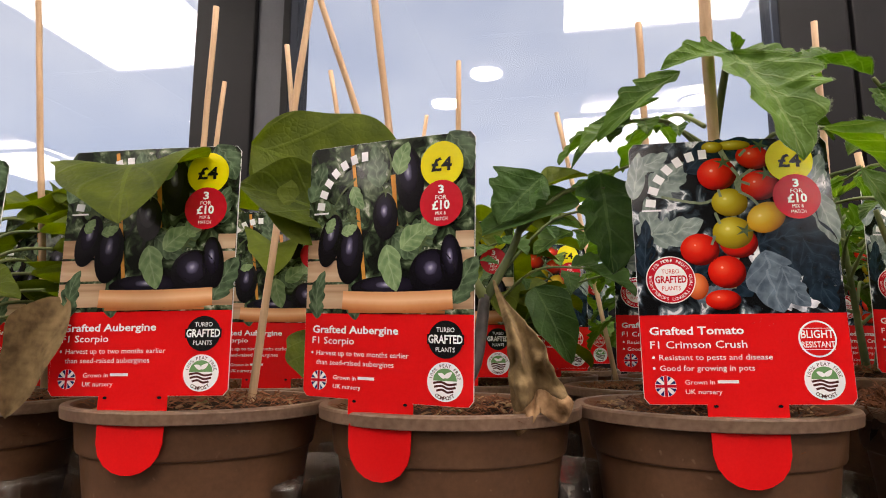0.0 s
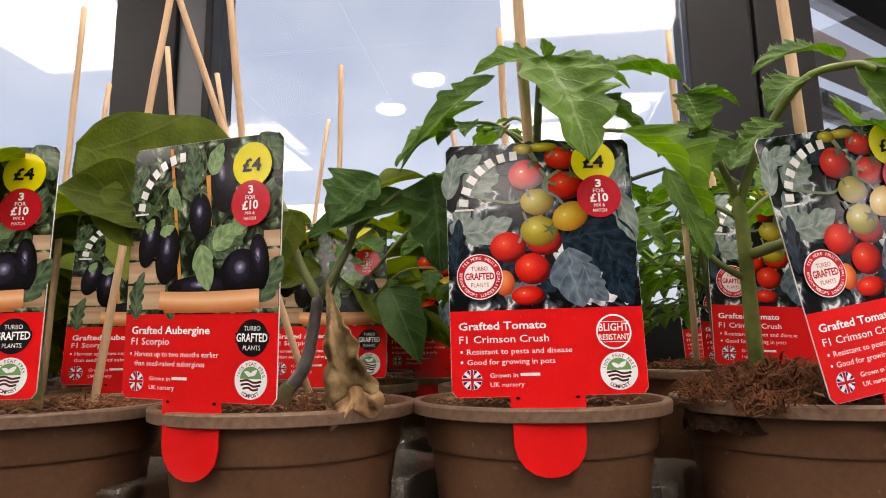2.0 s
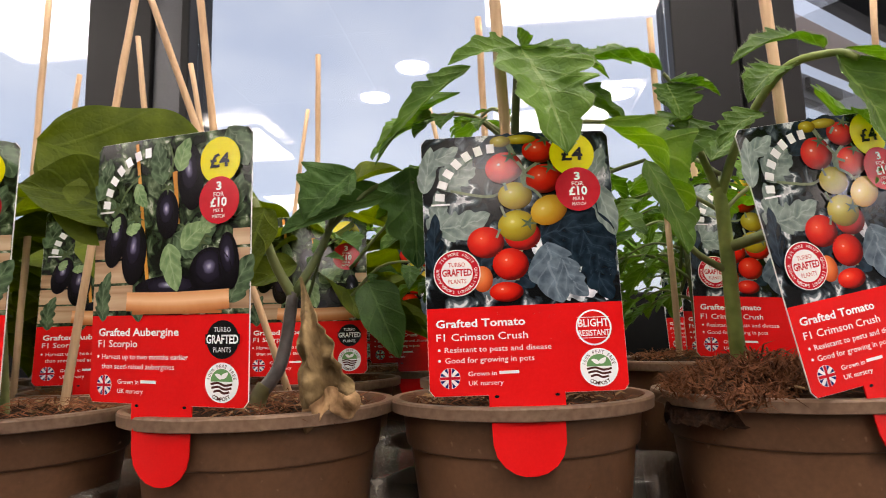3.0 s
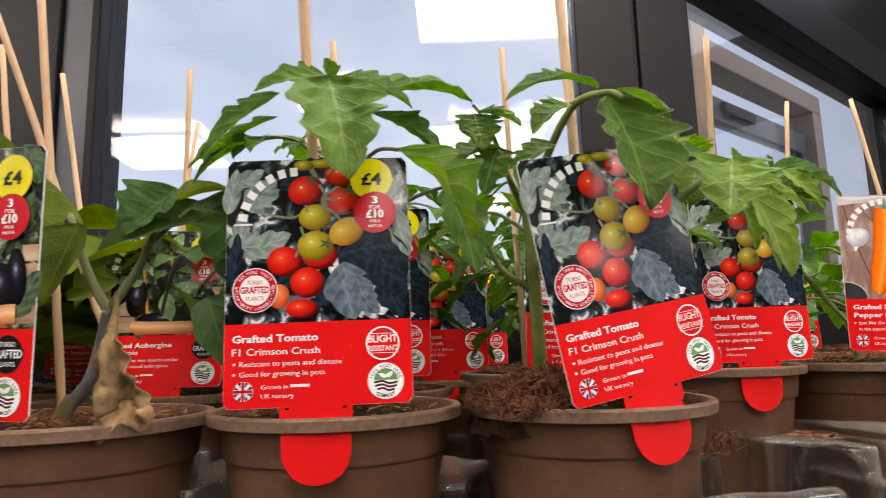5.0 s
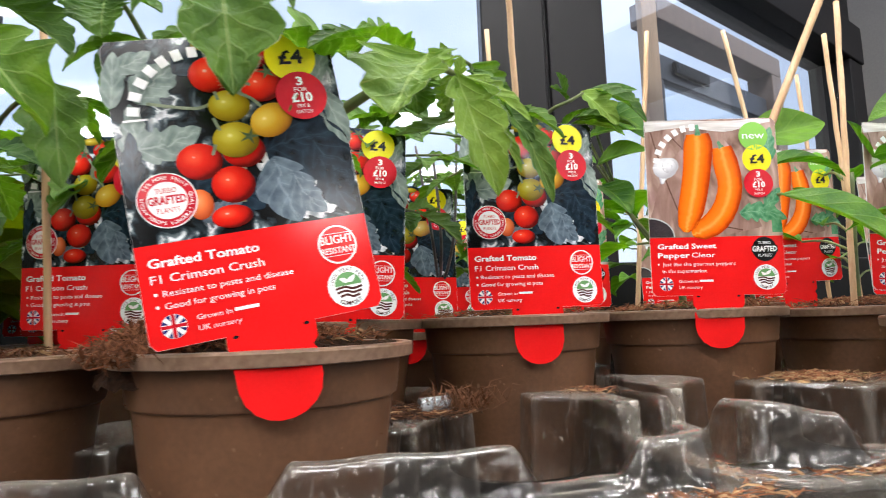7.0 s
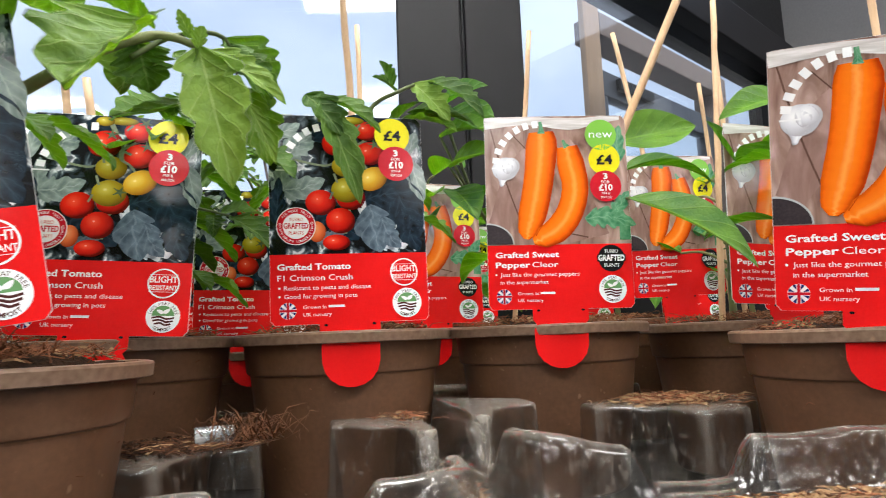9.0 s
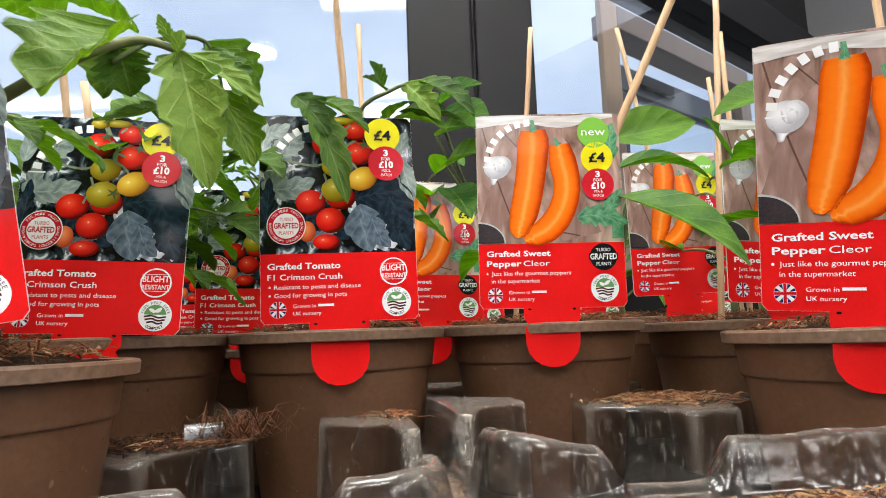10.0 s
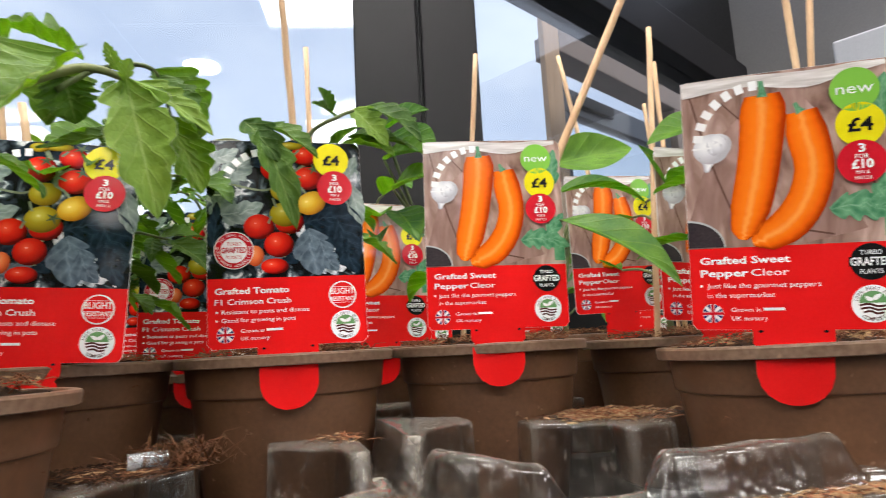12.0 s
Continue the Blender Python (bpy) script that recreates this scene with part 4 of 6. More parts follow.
PR = dict(
    tom_bg=mottled("blurred grey garden print", [(.30, lin(6, 7, 8)), (.48, lin(14, 17, 20)), (.54, lin(46, 56, 62)), (.59, lin(104, 116, 122)), (.63, lin(230, 234, 236)), (.67, lin(104, 112, 116)), (.76, lin(30, 36, 40))], 105, .7, 6),
    tom_dark=printed_leaf("dark blue-green leaf print", lin(8, 18, 26), lin(32, 50, 64), lin(58, 78, 92)),
    tom_pale=printed_leaf("pale sage leaf print", lin(96, 112, 108), lin(152, 166, 158), lin(192, 202, 194)),
    tom_mid=printed_leaf("grey-blue leaf print", lin(66, 80, 92), lin(112, 128, 140), lin(150, 164, 174)),
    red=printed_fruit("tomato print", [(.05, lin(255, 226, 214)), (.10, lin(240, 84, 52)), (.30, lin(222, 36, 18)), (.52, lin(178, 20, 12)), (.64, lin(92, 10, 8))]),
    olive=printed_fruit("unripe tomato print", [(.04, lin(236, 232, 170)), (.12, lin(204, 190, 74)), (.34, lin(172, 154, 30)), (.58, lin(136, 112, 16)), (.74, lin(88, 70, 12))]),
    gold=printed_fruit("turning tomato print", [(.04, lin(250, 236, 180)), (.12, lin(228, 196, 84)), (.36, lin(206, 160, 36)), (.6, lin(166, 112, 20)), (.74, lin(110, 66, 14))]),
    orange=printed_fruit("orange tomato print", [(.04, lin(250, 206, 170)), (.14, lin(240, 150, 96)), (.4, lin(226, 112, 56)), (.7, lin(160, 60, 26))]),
    truss=printed("truss stalk print", lin(98, 110, 84), lin(140, 150, 122), scale=200),
    cap=printed("fruit cap print", lin(58, 74, 44), lin(96, 112, 74), scale=300),
    aub_bg=mottled("dark garden foliage print", [(.30, lin(8, 10, 8)), (.45, lin(24, 32, 22)), (.54, lin(58, 74, 50)), (.61, lin(112, 128, 98)), (.66, lin(196, 198, 180)), (.70, lin(80, 96, 70)), (.78, lin(34, 44, 30))], 140, .8, 6),
    aub_leaf=printed_leaf("garden leaf print", lin(38, 54, 36), lin(98, 122, 90), lin(136, 154, 124)),
    aub_leaf2=printed_leaf("light garden leaf print", lin(98, 128, 84), lin(150, 176, 126), lin(180, 198, 156)),
    aub_dark=printed_fruit("aubergine print", [(.05, lin(196, 196, 216)), (.12, lin(110, 106, 134)), (.20, lin(38, 34, 48)), (.45, lin(15, 13, 19)), (.7, lin(8, 7, 10))], .46, .62),
    plank=mottled("garden bench print", [(.3, lin(118, 88, 64)), (.5, lin(186, 152, 120)), (.7, lin(214, 188, 156))], 60, .3, 4, (.2, 1, 2.2)),
    terracotta=printed_fruit("terracotta print", [(.05, lin(176, 104, 58)), (.35, lin(214, 146, 94)), (.62, lin(240, 194, 150)), (.95, lin(222, 160, 110))], across=True),
    stick=printed("bamboo stick print", lin(206, 136, 50), lin(222, 160, 76), scale=80),
    board=mottled("rustic board print", [(.28, lin(98, 72, 62)), (.42, lin(142, 112, 100)), (.55, lin(172, 142, 130)), (.7, lin(202, 174, 162))], 70, .8, 6, (1.8, 1, .5)),
    board2=mottled("pale board print", [(.3, lin(128, 98, 88)), (.5, lin(162, 130, 120)), (.7, lin(200, 168, 158))], 60, .5, 5, (1.6, 1, .5)),
    crack=printed("board crack print", lin(104, 76, 64)),
    cloth=mottled("linen print", [(.3, lin(178, 170, 166)), (.5, lin(212, 206, 202)), (.7, lin(236, 232, 230))], 140, .2, 3, (.3, 1, 3)),
    pepper=printed_fruit("orange pepper print", [(.02, lin(190, 70, 4)), (.16, lin(238, 108, 10)), (.40, lin(248, 126, 22)), (.54, lin(252, 160, 74)), (.66, lin(247, 124, 20)), (.86, lin(232, 98, 6)), (1.0, lin(170, 54, 4))], across=True),
    garlic=printed_fruit("garlic print", [(.1, lin(250, 250, 250)), (.35, lin(226, 226, 230)), (.6, lin(186, 184, 190))]),
    pan=printed("dark pan print", lin(48, 42, 46), lin(70, 62, 64), scale=90),
    herb=printed_leaf("teal herb print", lin(56, 120, 82), lin(120, 172, 132), lin(160, 200, 168)),
    gap=mottled("bright blurred gap print", [(.35, lin(128, 132, 138)), (.5, lin(206, 208, 212)), (.65, lin(246, 246, 248))], 200, .5, 4),
    grey=printed("grey print", lin(186, 190, 190)),
)


def card_outline(neck_x=0.0):
    """Half-slices of the card: body with round corners, neck, then the long tongue."""
    cols = []
    n = 40
    for i in range(n + 1):
        x = (i / n - .5) * LW
        r, d = 0.0026, LW / 2 - abs(x)
        q = r - math.sqrt(max(0, r * r - max(0, r - d) ** 2)) if d < r else 0.0
        cols.append((x, q, LH - q))
    return cols


def label_master(kind):
    words = {"tomato": "glossy tomato label with fruit photo and red panel", "aubergine": "glossy aubergine label with photo and red panel",
             "pepper": "glossy sweet pepper label with photo and red panel"}[kind]
    t = thing("plant_label", words, "plant label", "plant labels")
    # the card itself, and its tongue that goes down outside the pot
    s = Shape()
    cols = card_outline()
    for y in (0.0, 0.0005):
        s.add([(x, y + bend(x, z), z) for x, z0, z1 in cols for z in (z0, z0 + (z1 - z0) * .25, z0 + (z1 - z0) * .5, z0 + (z1 - z0) * .75, z1)],
              [(5 * i + k, 5 * i + 5 + k, 5 * i + 6 + k, 5 * i + 1 + k) for i in range(len(cols) - 1) for k in range(4)])
    m = len(cols) * 5
    s.f += [(5 * i + 4, 5 * i + 9, m + 5 * i + 9, m + 5 * i + 4) for i in range(len(cols) - 1)] + [(5 * i, 5 * i + 5, m + 5 * i + 5, m + 5 * i) for i in range(len(cols) - 1)]
    s.f += [(k, k + 1, m + k + 1, m + k) for k in range(4)] + [(m - 5 + k, m - 4 + k, 2 * m - 4 + k, 2 * m - 5 + k) for k in range(4)]
    part("card", s, M_CARD, t, "white plastic card")
    s = Shape()
    nx = 0.0158
    rows = [(0.002, nx), (0.0, nx), (-0.006, nx), (-0.0085, nx - .0022), (-0.011, nx - .0006), (-0.020, nx - .0008), (-0.025, nx - .0022), (-0.029, nx - .0052), (-0.0316, nx - .0092), (-0.0328, nx - .0135)]
    for y in (-0.0001, 0.0005):
        s.add([(-0.001 + u * w, y + bend(u * w, z), z) for z, w in rows for u in (-1, -.5, 0, .5, 1)],
              [(5 * i + k, 5 * i + 1 + k, 5 * i + 6 + k, 5 * i + 5 + k) for i in range(len(rows) - 1) for k in range(4)])
    m = len(rows) * 5
    s.f += [(5 * i, 5 * i + 5, m + 5 * i + 5, m + 5 * i) for i in range(len(rows) - 1)] + [(5 * i + 4, 5 * i + 9, m + 5 * i + 9, m + 5 * i + 4) for i in range(len(rows) - 1)]
    s.f += [(m - 5 + k, m - 4 + k, 2 * m - 4 + k, 2 * m - 5 + k) for k in range(4)]
    part("tongue", s, M_RED, t, "red tongue pushed through the pot's rim")
    for hx in (-.0135, .0115):
        part("slot", Ink(4).disc(hx, -.0006, .0010, .0006, n=14), M_BLACK, t, "small dark slot punched at the neck")
    e = 0.00011
    def sheet(lo, hi):
        k = Ink(1)
        cs = [(x * (1 - 2 * e / LW), max(lo, z0 + e), min(hi, z1 - e)) for x, z0, z1 in cols]
        k.put([(x, a + (b - a) * j / 6) for x, a, b in cs for j in range(7)], [(7 * i + j, 7 * i + 7 + j, 7 * i + 8 + j, 7 * i + 1 + j) for i in range(len(cs) - 1) for j in range(6)])
        return k
    part("red_panel", sheet(0.0, RED_H), M_RED, t, "red printed panel")

    ux = lambda u: u * LW
    vz = lambda v: v * LH

    # ---- the photo ----
    bg = {"tomato": PR["tom_bg"], "aubergine": PR["aub_bg"], "pepper": PR["board"]}[kind]
    part("photo", sheet(RED_H, LH), bg, t, "printed photo")

    def prints(name, material, layer, items):
        for it in items:
            k = Ink(layer)
            painters[it[0]](k, *it[1:])
            part(name, k, material, t)
    painters = dict(
        d=lambda k, u, v, rx, rz, rot=0: k.disc(ux(u), vz(v), rx, rz, rot),
        l=lambda k, u, v, ln, wd, rot, lobes=3, depth=.22: k.leaf(ux(u), vz(v), ln, wd, rot, lobes, depth),
        b=lambda k, pts, ws: k.band([(ux(a), vz(b)) for a, b in pts], ws),
        s=lambda k, u, v, r, rot: k.star(ux(u), vz(v), r, rot),
        r=lambda k, u0, v0, u1, v1: k.rect(ux(u0), vz(v0), ux(u1), vz(v1), 6, 4),
    )
    if kind == "tomato":
        prints("printed_leaf", PR["tom_pale"], 2, [("l", -.30, .66, .026, .015, 12), ("l", -.30, .85, .022, .016, 40), ("l", -.44, .70, .020, .010, 80), ("d", .36, .60, .010, .008), ("l", .42, .84, .022, .012, 70), ("l", -.40, .93, .018, .010, 20)])
        prints("bright_gap", PR["gap"], 2, [("l", .12, .545, .014, .009, 70, 3, .4), ("l", .235, .655, .010, .006, 40, 3, .4), ("l", .455, .72, .030, .009, 86, 4, .4), ("l", .30, .375, .020, .007, 8, 4, .4), ("l", -.30, .74, .005, .003, 30, 2, .3), ("l", .44, .40, .016, .006, 80, 3, .4), ("l", -.02, .40, .012, .004, 10, 3, .3)])
        prints("printed_leaf", PR["tom_dark"], 3, [("l", .30, .565, .038, .034, -40, 2, .18), ("l", .40, .52, .026, .016, -60, 2, .2), ("l", .22, .60, .020, .014, 10, 2, .15), ("l", .40, .44, .026, .016, -70), ("l", -.10, .93, .024, .014, 30), ("l", -.18, .52, .020, .012, 60), ("l", -.45, .58, .026, .009, 85), ("l", .05, .97, .030, .010, 5), ("l", .02, .44, .020, .016, 20)])
        prints("printed_leaf", PR["tom_mid"], 4, [("l", .17, .445, .027, .022, -80, 2, .22), ("l", .27, .425, .020, .013, -60, 2, .2), ("l", -.12, .40, .016, .007, 20)])
        prints("truss", PR["truss"], 5, [("b", [(-.05, .98), (.0, .90), (.04, .80), (.0, .70), (.03, .60), (-.02, .50), (-.03, .42)], [.0012] * 7), ("b", [(.04, .84), (.10, .87), (.16, .90)], [.0007] * 3), ("b", [(.04, .80), (.12, .77)], [.0007] * 2), ("b", [(-.02, .86), (-.08, .88)], [.0007] * 2), ("b", [(-.35, .78), (-.15, .75), (-.05, .78)], [.0006] * 3)])
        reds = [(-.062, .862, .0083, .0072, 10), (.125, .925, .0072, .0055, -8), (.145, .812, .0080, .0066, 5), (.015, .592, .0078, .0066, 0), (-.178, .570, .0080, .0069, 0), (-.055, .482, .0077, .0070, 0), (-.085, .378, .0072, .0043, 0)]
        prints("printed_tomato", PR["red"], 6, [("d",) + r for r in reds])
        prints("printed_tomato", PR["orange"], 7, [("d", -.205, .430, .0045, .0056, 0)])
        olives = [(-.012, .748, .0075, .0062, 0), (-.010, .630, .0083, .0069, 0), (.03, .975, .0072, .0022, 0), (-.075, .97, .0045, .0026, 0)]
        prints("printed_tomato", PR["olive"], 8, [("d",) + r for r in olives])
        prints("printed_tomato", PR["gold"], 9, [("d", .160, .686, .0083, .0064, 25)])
        prints("truss", PR["truss"], 11, [("b", [(.01, .885), (.045, .84), (.035, .79)], [.0007] * 3), ("b", [(.045, .83), (.095, .815)], [.0006] * 2), ("b", [(.035, .79), (.09, .765), (.125, .735)], [.0006] * 3), ("b", [(-.065, .80), (-.055, .77)], [.0006] * 2), ("b", [(-.09, .71), (-.07, .665)], [.0006] * 2), ("b", [(.055, .93), (.09, .955)], [.0006] * 2), ("b", [(-.10, .62), (-.12, .585)], [.0005] * 2)])
        prints("printed_leaf", PR["tom_pale"], 3, [("l", -.47, .87, .022, .009, 80, 2, .1), ("l", .46, .68, .024, .012, -75, 2, .15)])
        prints("fruit_cap", PR["cap"], 10, [("s", u + .035, v + .045, .0044, 20 + 40 * i) for i, (u, v, rx, rz, a) in enumerate(reds[:4])])
    elif kind == "aubergine":
        prints("printed_bench", PR["plank"], 2, [("r", -.496, .345, -.22, .44), ("r", -.496, .45, -.24, .535), ("r", -.496, .545, -.28, .62), ("r", .36, .345, .497, .45), ("r", .36, .46, .497, .56), ("r", .40, .57, .497, .63)])
        prints("printed_leaf", PR["aub_leaf"], 3, [("l", -.45, .86, .020, .012, 70), ("l", -.06, .90, .020, .012, 100), ("l", .42, .93, .020, .014, -60), ("l", .20, .63, .020, .016, 30), ("l", -.40, .40, .022, .010, 80), ("l", -.18, .38, .018, .009, 95), ("l", .45, .45, .022, .014, 60), ("l", .12, .58, .016, .012, -40), ("l", .43, .75, .018, .010, 80), ("l", -.22, .66, .015, .010, 10), ("l", -.34, .73, .015, .008, 130)])
        prints("stick", PR["stick"], 4, [("b", [(-.22, .985), (-.17, .72), (-.11, .40)], [.0009] * 3), ("b", [(.04, .86), (.07, .66)], [.0012, .0007])])
        fruit = [(-.345, .615, .0062, .0122, -14), (-.215, .560, .0070, .0137, -4), (.0, .700, .0062, .0105, 4), (.14, .835, .0068, .0145, 6), (.04, .425, .0200, .0052, 0), (.38, .515, .0050, .0118, 6), (.275, .475, .0105, .0104, 0)]
        prints("printed_aubergine", PR["aub_dark"], 5, [("d",) + r for r in fruit])
        prints("fruit_cap", PR["cap"], 6, [("s", -.335, .735, .0052, 250), ("s", -.205, .695, .0052, 270), ("s", .0, .80, .0040, 270), ("s", .215, .590, .0050, 260), ("b", [(-.335, .73), (-.28, .80), (-.19, .86)], [.0005] * 3), ("b", [(.0, .83), (.03, .90), (.0, .97)], [.0005] * 3), ("b", [(.08, .66), (.18, .63), (.28, .60)], [.0004] * 3)])
        prints("printed_leaf", PR["aub_leaf2"], 7, [("l", .045, .500, .021, .0128, -75, 2, .1), ("l", .175, .612, .016, .012, 35, 2, .1), ("l", -.17, .78, .012, .008, -60, 2, .1), ("l", .10, .92, .015, .010, 70, 2, .15), ("l", -.22, .655, .009, .006, 20), ("l", -.34, .675, .008, .006, 60), ("l", .28, .66, .014, .009, 40), ("l", .25, .93, .012, .008, 60)])
        prints("printed_pot", PR["terracotta"], 8, [("b", [(-.25, .378), (.06, .370), (.39, .380)], [.0040, .0044, .0040]), ("r", -.21, .329, .35, .340)])
    else:
        prints("printed_board", PR["board2"], 2, [("b", [(-.42, .42), (-.20, .70), (.10, .88)], [.006, .012, .010]), ("b", [(.05, .38), (.30, .46)], [.006, .010])])
        prints("crack", PR["crack"], 3, [("b", [(-.46, .95), (-.36, .66), (-.22, .36)], [.0004] * 3), ("b", [(-.30, .90), (-.12, .75)], [.0003] * 2), ("b", [(.22, .93), (.34, .70), (.40, .48)], [.0004] * 3), ("b", [(-.05, .40), (.20, .36)], [.0004] * 2)])
        prints("printed_cloth", PR["cloth"], 4, [("b", [(-.498, .965), (-.2, .975), (.1, .955), (.3, .975), (.46, .985)], [.0035, .0024, .0036, .0022, .0010])])
        prints("printed_leaf", PR["herb"], 4, [("l", .36, .44, .030, .014, -8, 4, .3), ("l", .44, .52, .020, .010, 60, 3, .3), ("l", .45, .85, .022, .010, 88, 3, .3), ("r", .42, .345, .497, .42)])
        pa = [(-.10, .915), (-.10, .84), (-.13, .66), (-.175, .50), (-.215, .40), (-.228, .355)]
        pb = [(.08, .835), (.10, .74), (.125, .62), (.085, .50), (.0, .41), (-.10, .365), (-.18, .342)]
        prints("printed_pepper", PR["pepper"], 5, [("b", pb, [.0060, .0081, .0077, .0077, .0077, .0064, .0018]), ("b", pa, [.0072, .0092, .0086, .0083, .0060, .0018])])
        prints("stalk", PR["herb"], 8, [("b", [(-.105, .968), (-.10, .935), (-.10, .905)], [.0010, .0012, .0022]), ("b", [(.05, .868), (.06, .85), (.075, .83)], [.0008, .0010, .0020])])
        prints("printed_garlic", PR["garlic"], 8, [("d", -.36, .722, .0076, .0068, 10), ("b", [(-.375, .69), (-.385, .645), (-.385, .63)], [.0042, .0014, .0008]), ("d", -.32, .735, .0052, .0052, 0)])
        k = Ink(5)
        n = 16
        ring = [(-LW / 2 + e + .0155 * math.sin(math.pi / 2 * i / n), RED_H + .0005 + .0125 * math.cos(math.pi / 2 * i / n)) for i in range(n + 1)]
        k.put([(-LW / 2 + e, RED_H + .0005)] + ring, [(0, i + 1, i + 2) for i in range(n)])
        part("printed_pan", k, PR["grey"], t)
        k = Ink(6)
        ring = [(-LW / 2 + e + .0148 * math.sin(math.pi / 2 * i / n), RED_H + .0005 + .0116 * math.cos(math.pi / 2 * i / n)) for i in range(n + 1)]
        k.put([(-LW / 2 + e, RED_H + .0005)] + ring, [(0, i + 1, i + 2) for i in range(n)])
        part("printed_pan", k, PR["pan"], t)

    # ---- the maker's mark: seven plain white blocks on an arc, and a small bar ----
    k = Ink(12)
    ox, oz, r = (-.115, .725, .0245) if kind != "pepper" else (-.13, .735, .0245)
    for i in range(7):
        a = radians(172 - i * 13.2)
        c, s_ = math.cos(a), math.sin(a)
        w, h = (.0017, .0021)
        q = []
        for dx, dz in ((-w, -h), (w, -h), (w, h), (-w, h)):
            q.append((ux(ox) + c * (r + dz) + s_ * dx, vz(oz) + s_ * (r + dz) - c * dx))
        k.put(q, [(0, 1, 2, 3)])
    k.rect(ux(-.455), vz(.722), ux(-.355), vz(.729))
    part("maker_mark", k, M_WHITE, t, "plain white blocks of a maker's mark")

    # ---- price badges ----
    pu, pv, ou, ov = {"tomato": (.30, .905, .318, .763), "aubergine": (.325, .882, .325, .735), "pepper": (.335, .762, .335, .622)}[kind]
    R = .0098 if kind != "pepper" else .0092
    b1 = part("price_badge", Ink(12).disc(ux(pu), vz(pv), R, n=36), M_YELLOW, t, "yellow round price badge")
    k = Ink(14)
    write(k, "£4", ux(pu), vz(pv) - .0028, .0094, .0078, bold=.03, centre=True)
    part("price", k, M_BLACK, b1, "black price")
    b2 = part("offer_badge", Ink(13).disc(ux(ou), vz(ov), R, n=36), M_CRIMSON, t, "crimson round offer badge")
    k = Ink(15)
    write(k, "3", ux(ou), vz(ov) + .0042, .0026, .0048, bold=.03, centre=True)
    write(k, "FOR", ux(ou), vz(ov) + .0015, .0050, .0026, centre=True)
    write(k, "£10", ux(ou), vz(ov) - .0026, .0080, .0052, bold=.035, centre=True)
    write(k, "MIX &", ux(ou), vz(ov) - .0050, .0048, .0021, centre=True)
    write(k, "MATCH", ux(ou), vz(ov) - .0074, .0060, .0021, centre=True)
    part("offer", k, M_WHITE, b2, "white offer text")
    if kind == "pepper":
        b3 = part("new_badge", Ink(12).disc(ux(.318), vz(.893), R, n=36), M_LIME, t, "lime green round badge")
        k = Ink(14)
        write(k, "new", ux(.318), vz(.893) - .0017, .0138, .0066, centre=True)
        part("word", k, M_WHITE, b3)

    # ---- words on the red panel ----
    k = Ink(3)
    if kind == "tomato":
        write(k, "Grafted Tomato", ux(-.455), vz(.253), .0378, .0046, bold=.022)
        write(k, "F1 Crimson Crush", ux(-.455), vz(.203), .0386, .0043, bold=.006)
    elif kind == "aubergine":
        write(k, "Grafted Aubergine", ux(-.445), vz(.250), .0445, .0046, bold=.022)
        write(k, "F1 Scorpio", ux(-.445), vz(.208), .0225, .0043, bold=.006)
    else:
        write(k, "Grafted Sweet", ux(-.445), vz(.262), .0362, .0045, bold=.022)
        write(k, "Pepper", ux(-.445), vz(.212), .0196, .0045, bold=.022)
        write(k, "Cleor", ux(-.195), vz(.212), .0148, .0044, bold=.004)
    part("title", k, M_WHITE, t, "white title")
    k = Ink(3)
    lines = {"tomato": (("Resistant to pests and disease", .0448, .160), ("Good for growing in pots", .0374, .121)), "aubergine": (("Harvest up to two months earlier", .0470, .163), ("than seed-raised aubergines", .0400, .127)),
             "pepper": (("Just like the gourmet peppers", .0450, .166), ("in the supermarket", .0272, .128))}[kind]
    for i, (text, wd, v) in enumerate(lines):
        write(k, text, ux(-.415), vz(v), wd, .0032)
        if i == 0 or kind == "tomato":
            k.disc(ux(-.443), vz(v) + .0011, .0006, n=10)
    part("description", k, M_WHITE, t, "white lines of text")
    k = Ink(3)
    write(k, "Grown in", ux(-.300), vz(.072), .0118, .0027)
    k.rect(ux(-.145), vz(.076), ux(-.045), vz(.087))
    write(k, "UK nursery", ux(-.300), vz(.038), .0144, .0027)
    part("origin", k, M_WHITE, t, "white lines of text")
    # the flag, in a small round
    fx, fz, fr = ux(-.393), vz(.066), .0042
    fl = {"white": Ink(3), "navy": Ink(4), "red": Ink(5)}
    fl["white"].disc(fx, fz, fr * 1.02, n=24)
    for q in range(4):
        for lo, hi in ((14, 34), (56, 76)):
            a0, a1 = radians(q * 90 + lo), radians(q * 90 + hi)
            m2 = (a0 + a1) / 2
            p = lambda a, rr: (fx + rr * math.cos(a), fz + rr * math.sin(a))
            fl["navy"].put([p(m2, fr * .42), p(a0, fr * .98), p(m2, fr), p(a1, fr * .98)], [(0, 1, 2, 3)])
    for a in (0, 90):
        c, s_ = math.cos(radians(a)), math.sin(radians(a))
        fl["red"].put([(fx + c * i * fr - s_ * j * .0006, fz + s_ * i * fr + c * j * .0006) for i, j in ((-1, -1), (1, -1), (1, 1), (-1, 1))], [(0, 1, 2, 3)])
    fo = part("flag", fl["white"], M_WHITE, t, "small round flag")
    part("blue_field", fl["navy"], M_NAVY, fo)
    part("red_cross", fl["red"], M_CRIMSON, fo)

    # ---- round badges ----
    px_, pz_ = {"tomato": (.356, .086), "aubergine": (.352, .086), "pepper": (.352, .096)}[kind]
    bx, bz, br = ux(px_), vz(pz_), .0079
    pb_ = part("peat_badge", Ink(3).disc(bx, bz, br, n=36), M_WHITE, t, "white round compost badge")
